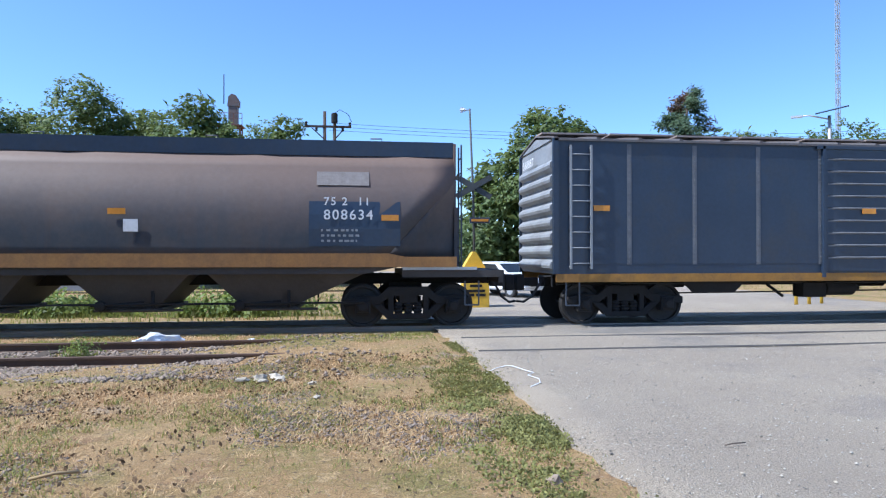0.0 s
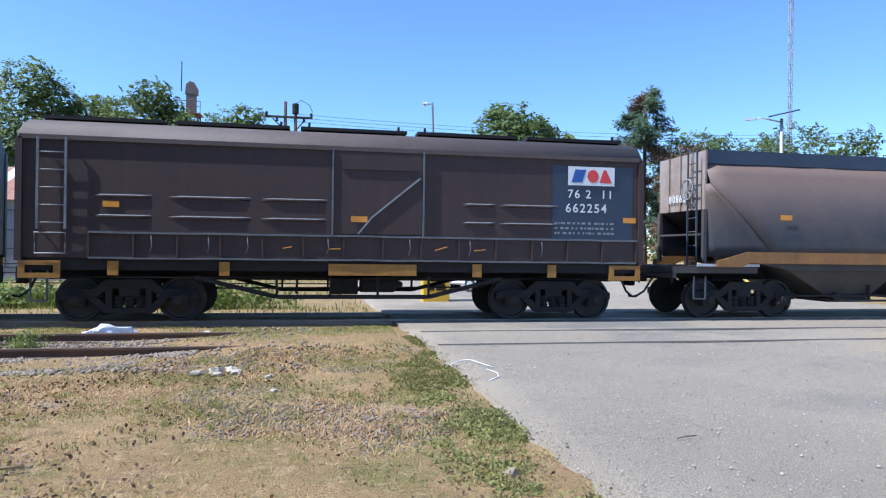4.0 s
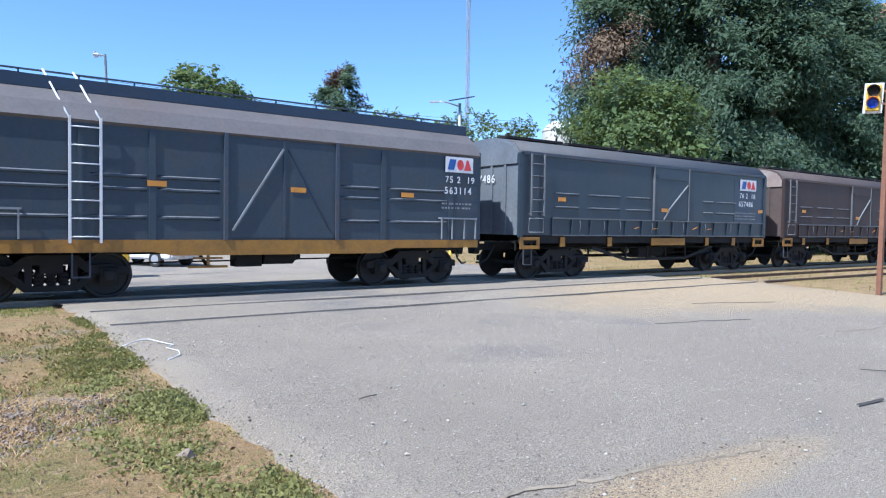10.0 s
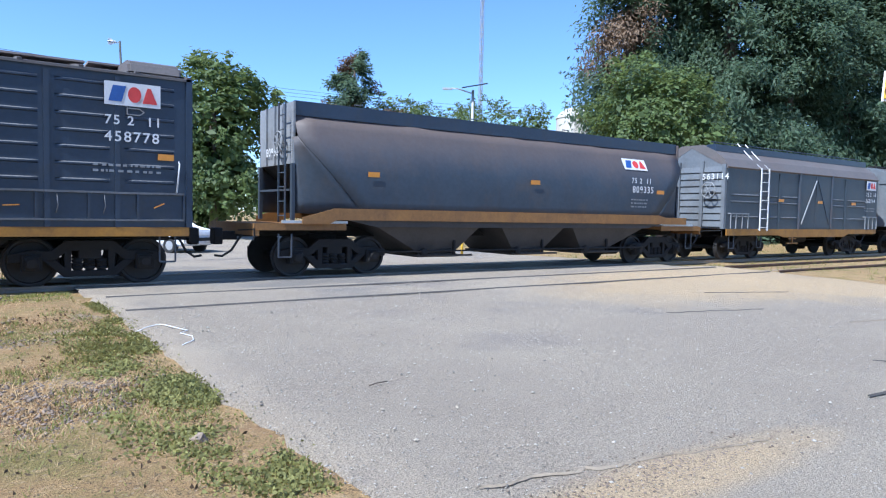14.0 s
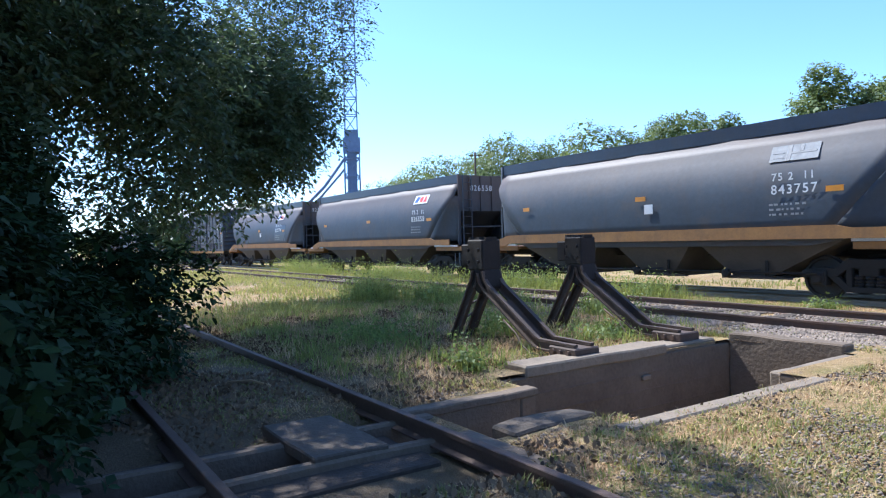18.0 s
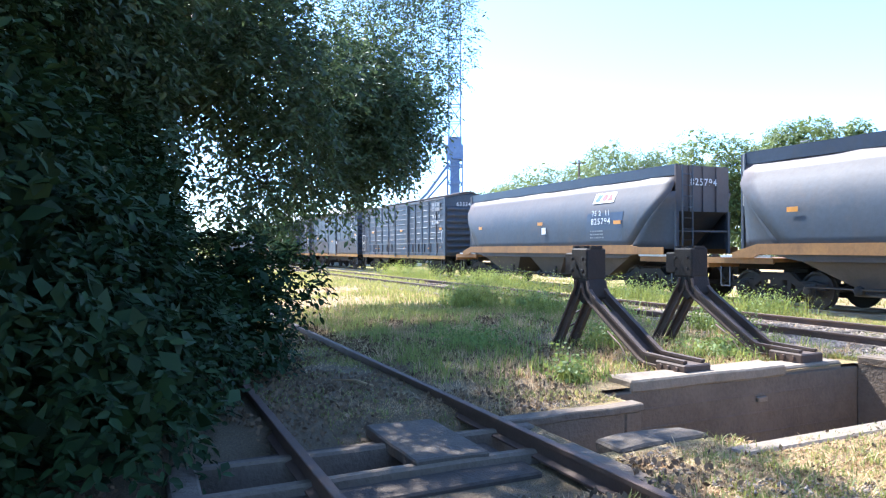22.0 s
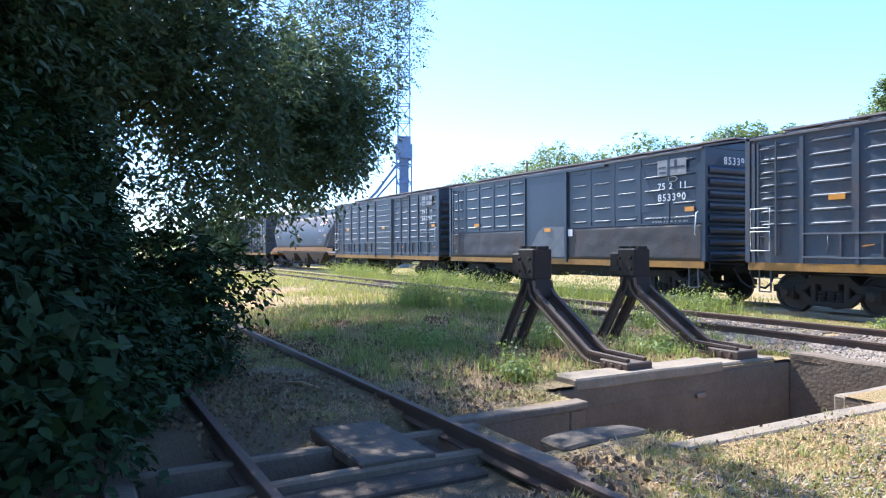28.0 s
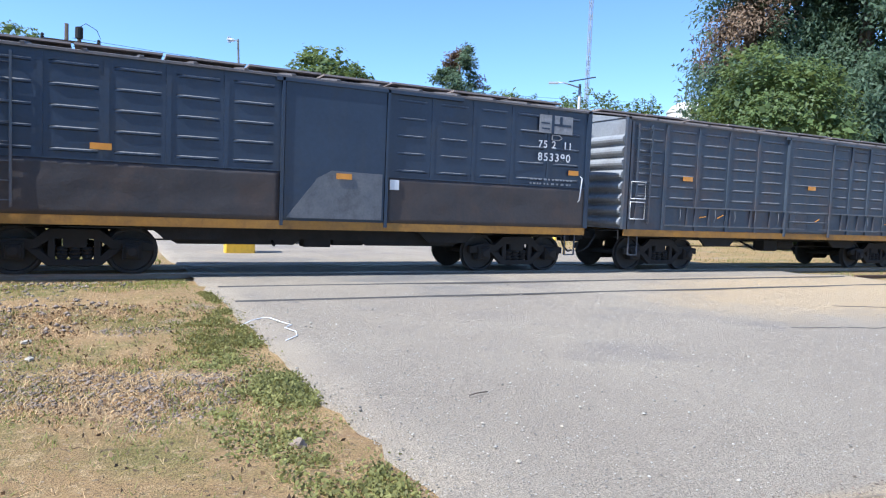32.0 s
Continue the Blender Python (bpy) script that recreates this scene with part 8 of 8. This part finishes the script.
for z, mt in ((0.15, "iron"), (-0.13, "lens_blue")):
    bm = B()
    lathe(bm, [(-0.12, 0.125), (-0.15, 0.125), (-0.155, 0.06)], (0, 0, z), 16, "y")
    part("lens", bm, M[mt], case)
    bm = B()
    pr = [(0.14 * math.cos(a), z + 0.14 * math.sin(a)) for a in np.linspace(0.1, 3.04, 9)] + [(0.125 * math.cos(a), z + 0.125 * math.sin(a)) for a in np.linspace(3.04, 0.1, 9)]
    prism(bm, pr, -0.3, -0.12, "y")
    part("visor", bm, M["lens_amber"] if mt == "lens_blue" else M["iron"], case)
bm = B()
bar(bm, (0.17, 0.34, 4.89), (0.29, 0.05, 4.89), 0.05)
bar(bm, (0.17, 0.34, 4.59), (0.27, 0.05, 4.59), 0.05)
part("bracket", bm, M["rusty"], t)

# solar lamp, radio mast, silo, far tank
p = bear(-37.2, 40)
t = thing("solar_lamp", "grey solar street lamp with tilted panel", "street lamp", pose(p.x, p.y, GROUND, 0, 0, -37))
bm = B()
tube(bm, [(0, 0, -SINK), (0, 0, 8.7)], [0.11, 0.08], 10)
part("post", bm, M["metal_light"], t)
bm = B()
box(bm, -0.75, 0.75, -0.5, 0.5, 0, 0.06)
part("panel", bm, M["glass"], t, "", pose(0.1, 0, 8.95, 12, -10, 0))
bm = B()
tube(bm, [(0, 0, 8.5), (-0.9, -0.2, 8.75), (-1.3, -0.25, 8.75)], 0.04, 7)
box(bm, -1.75, -1.2, -0.35, -0.15, 8.68, 8.78)
part("arm", bm, M["metal_light"], t)
p = bear(-37.75, 95)
t = thing("radio_mast", "slim guyed lattice radio mast", "mast", pose(p.x, p.y, GROUND))
lattice_tower(t, 0, 0, -SINK, 46, 0.35, M["metal_light"], 1.5, 0.04)
bm = B()
lathe(bm, [(-0.3, 0.5), (0, 0.45), (0.2, 0.1)], (-0.5, -0.4, 33.5), 12, "y")
part("dish", bm, M["white"], t)
p = bear(-45.6, 85)
t = thing("silo", "pale cylindrical silo with shallow dome", "silo", pose(p.x, p.y, GROUND))
bm = B()
lathe(bm, [(-SINK, 2.3), (13.2, 2.3), (13.3, 2.38), (13.45, 2.38), (13.5, 2.25)], (0, 0, 0), 28, "z")
part("shell", bm, M["plaster"], t)
bm = B()
lathe(bm, [(13.5, 2.25), (14.1, 1.8), (14.5, 1.1), (14.6, 0.3)], (0, 0, 0), 28, "z")
part("dome", bm, M["plaster"], t)
bm = B()
for k in range(10):
    a = 2 * math.pi * k / 10
    bar(bm, (1.3 * math.cos(a), 1.3 * math.sin(a), 14.2), (1.3 * math.cos(a), 1.3 * math.sin(a), 15.3), 0.05)
    b_ = 2 * math.pi * (k + 1) / 10
    bar(bm, (1.3 * math.cos(a), 1.3 * math.sin(a), 15.3), (1.3 * math.cos(b_), 1.3 * math.sin(b_), 15.3), 0.05)
part("railing", bm, M["metal_light"], t)
p = bear(-68.5, 84)
t = thing("water_tank", "orange painted tank above the trees", "water tank", pose(p.x, p.y, GROUND))
bm = B()
tube(bm, [(0, 0, -SINK), (0, 0, 23.2)], 0.5, 10)
part("column", bm, M["plaster"], t)
bm = B()
lathe(bm, [(23.0, 0.5), (23.4, 1.2), (24.4, 1.25), (24.9, 0.9), (25.1, 0.2)], (0, 0, 0), 16, "z")
part("tank", bm, M["brick"], t)

# grain leg with lattice mast, far roofs, poles towards the tail
p = bear(64.55, 60)
t = thing("lattice_mast", "blue steel grain leg with tall lattice mast", "mast", pose(p.x, p.y, GROUND, 0, 0, 64))
lattice_tower(t, 0, 0, 9.6, 40, 1.05, M["lattice"], 1.5, 0.075)
bm = B()
box(bm, -0.42, 0.42, -0.42, 0.42, -SINK, 10.8)
box(bm, -0.75, 0.75, -0.6, 0.6, 9.4, 10.6)
box(bm, -0.6, 0.6, -0.5, 0.5, 10.6, 11.3)
part("leg_casing", bm, M["lattice"], t)
lattice_tower(t, 0.0, 0.0, -SINK, 9.4, 1.3, M["lattice"], 1.5, 0.09)
bm = B()
tube(bm, [(-0.5, -0.5, 9.0), (-2.4, -0.5, 6.4), (-4.2, -0.5, 4.6)], 0.13, 8)
tube(bm, [(-0.6, 0.0, 8.0), (-3.6, 0.0, 4.6)], 0.1, 8)
part("spout", bm, M["lattice"], t)
for b_, d_, wd, hh in ((71.2, 70, 9, 5.6), (67.5, 85, 12, 5.2), (75.5, 80, 10, 5.4)):
    p = bear(b_, d_)
    t = thing("barn", "pale low barn with light sheet roof", "barn", pose(p.x, p.y, GROUND, 0, 0, b_))
    bm = B()
    box(bm, -wd / 2, wd / 2, -3, 3, -SINK, hh - 1.4)
    part("wall", bm, M["plaster"], t)
    bm = B()
    prism(bm, [(-3.3, hh - 1.45), (0, hh), (3.3, hh - 1.45), (3.3, hh - 1.3), (0, hh + 0.15), (-3.3, hh - 1.3)], -wd / 2 - 0.2, wd / 2 + 0.2, "x")
    part("roof", bm, M["plaster"], t)
for b_, d_, zz in ((54.2, 90, 13.0), (-14.5, 70, 10.5)):
    p = bear(b_, d_)
    t = thing("power_pole", "plain timber power pole with short crossarm", "power pole", pose(p.x, p.y, GROUND, 0, 0, b_))
    bm = B()
    tube(bm, [(0, 0, -SINK), (0, 0, zz)], [0.18, 0.12], 8)
    part("post", bm, M["timber"], t)
    bm = B()
    box(bm, -0.9, 0.9, -0.06, 0.06, zz - 0.5, zz - 0.36)
    part("crossarm", bm, M["timber"], t)
for k in range(3):
    a, b_ = bear(2.0, 48, 10.7 - 0.25 * k), bear(-43, 75, 13.0 - 0.3 * k)
    bm = B()
    pts_ = []
    for q in range(13):
        f = q / 12
        v = a.lerp(b_, f)
        v.z -= 4 * 0.8 * f * (1 - f)
        pts_.append(v)
    tube(bm, pts_, 0.012, 4)
    solo("power_line", bm, M["iron"], "thin sagging overhead wire", "wire", group="overhead wires")
p0, p1 = bear(-66, 60, 12.3), bear(-84, 70, 14.2)
bm = B()
tube(bm, [p0, p0.lerp(p1, 0.5) - Vector((0, 0, 0.5)), p1], 0.02, 4)
solo("power_line", bm, M["iron"], "thin sagging overhead wire", "wire", group="overhead wires")


# ---- small things on the ground ----
def crumpled(name, at, rx, ry, rz, mat, label, category, seed, sub=3, group=""):
    bm = B()
    bmesh.ops.create_icosphere(bm, subdivisions=sub, radius=1.0)
    for v in bm.verts:
        q = v.co.copy()
        k = 1 + 0.5 * noise.noise(q * 1.7 + Vector((seed, 0, 0))) + 0.3 * noise.noise(q * 4.1 + Vector((0, seed, 0)))
        v.co = Vector((q.x * rx * k, q.y * ry * k, max(-0.2, q.z) * rz * k))
    ob = solo(name, bm, mat, label, category, pose(*at, 0, 0, seed * 40), group)
    return ob


crumpled("plastic_bag", (-3.5, 12.75, GROUND - 0.03), 0.5, 0.14, 0.17, M["plastic"], "crumpled white plastic bag between the rails", "bag", 1.3)
crumpled("plastic_bag", (-1.9, 13.0, GROUND - 0.06), 0.1, 0.06, 0.06, M["plastic"], "small scrap of white plastic between the rails", "litter", 2.1)
crumpled("rock", (0.05, 12.8, GROUND - 0.02), 0.1, 0.08, 0.09, M["stone"], "grey lump of stone by the crossing", "stone", 3.0, 2)
crumpled("rock", (1.31, 4.38, GROUND + 0.03), 0.055, 0.045, 0.05, M["stone"], "grey stone lying among clover", "stone", 4.0, 2)
M["pale_stone"] = material("pale broken stone", (0.36, 0.31, 0.24), 0.85, other=(0.45, 0.4, 0.32), scale=5, fine=30)
for k, (x, y, r) in enumerate(((-1.35, 8.5, 0.09), (-1.15, 8.62, 0.11), (-0.98, 8.7, 0.1), (-0.9, 8.5, 0.09), (-1.1, 8.42, 0.07), (-0.5, 8.2, 0.06), (-0.4, 7.4, 0.05), (-0.85, 3.5, 0.05), (-1.6, 3.3, 0.06))):
    crumpled("stone", (x, y, GROUND + 0.02), r, r * 0.7, r * 0.45, M["pale_stone"], "flat pale broken stone on the verge", "stone", 5.0 + k, 2, "pale stones")


def strand(name, pts, r, mat, label, category):
    bm = B()
    tube(bm, pts, r, 6)
    solo(name, bm, mat, label, category)


strand("cord", [(1.66, 8.5, -0.05), (1.85, 8.75, -0.03), (2.0, 8.85, -0.02), (2.07, 8.8, -0.015), (2.16, 8.45, -0.015), (2.22, 8.25, -0.015), (2.1, 8.1, -0.015), (2.17, 7.85, -0.015), (2.12, 7.6, -0.015), (1.95, 7.4, -0.02)], 0.006, M["plastic"], "tangled length of white cord on the asphalt edge", "cord")
strand("twig", [(2.82, 4.9, -0.014), (2.92, 4.94, -0.012), (3.02, 4.95, -0.014)], 0.005, M["bark"], "short dark twig lying on the asphalt", "twig")
strand("twig", [(-2.15, 4.84, -0.04), (-2.02, 4.92, -0.03), (-1.88, 4.97, -0.04)], 0.012, M["straw"], "pale dry stick lying on the verge", "twig")
strand("twig", [(-7.4, 1.9, -0.05), (-7.2, 2.1, -0.03), (-6.9, 2.2, -0.05)], 0.012, M["straw"], "pale dry stick between the stub rails", "twig")
crumpled("litter", (18.9, 6.9, GROUND + 0.02), 0.25, 0.12, 0.06, M["plastic"], "grey white scrap of rubbish at the signal", "litter", 8.0)
for k, (x, y) in enumerate(((2.6, 4.3), (3.1, 4.05), (2.45, 3.6), (4.4, 6.2), (3.9, 8.6), (5.8, 4.9), (2.9, 5.9))):
    crumpled("pebble", (x, y, -0.03), 0.018, 0.014, 0.012, M["pale_stone"], "pale pebble lying on the asphalt", "stone", 20.0 + k, 1, "road pebbles")


# ---- everything that moves ----
def travelled(t):
    """Metres that the train has run since the start."""
    q = t - 16
    slip = float(np.interp(t, range(33), SLIP))
    return V_MEAN * t + V_A * (q * q - 256) / 2 + V_B * (q ** 3 + 4096) / 6 + slip


V_MEAN, V_A, V_B = 5.5137, 0.02084, 0.000516
SLIP = (0, -0.08, -0.15, -0.21, -0.26, -0.27, -0.21, -0.08, 0.13, 0.41, 0.67, 0.94, 1.19, 1.39, 1.56, 1.71, 1.82, 1.87, 1.86, 1.82, 1.75, 1.67, 1.6, 1.52, 1.41, 1.3, 1.21, 1.16, 1.14, 1.14, 1.13, 1.15, 1.2)


def motions():
    times = [k * 1.0 for k in range(33)]
    for w, mid in WAGONS:
        walk(w, [(t, pose(mid + travelled(t), TRAIN_Y, 0)) for t in times])
    turns = [(k / 10, math.degrees(travelled(k / 10) / WHEEL_R)) for k in range(321)]
    for ws, dx, start in WHEELSETS:
        walk(ws, [(t, pose(dx, 0, WHEEL_R, 0, (a + start) % 360, 0)) for t, a in turns])


motions()
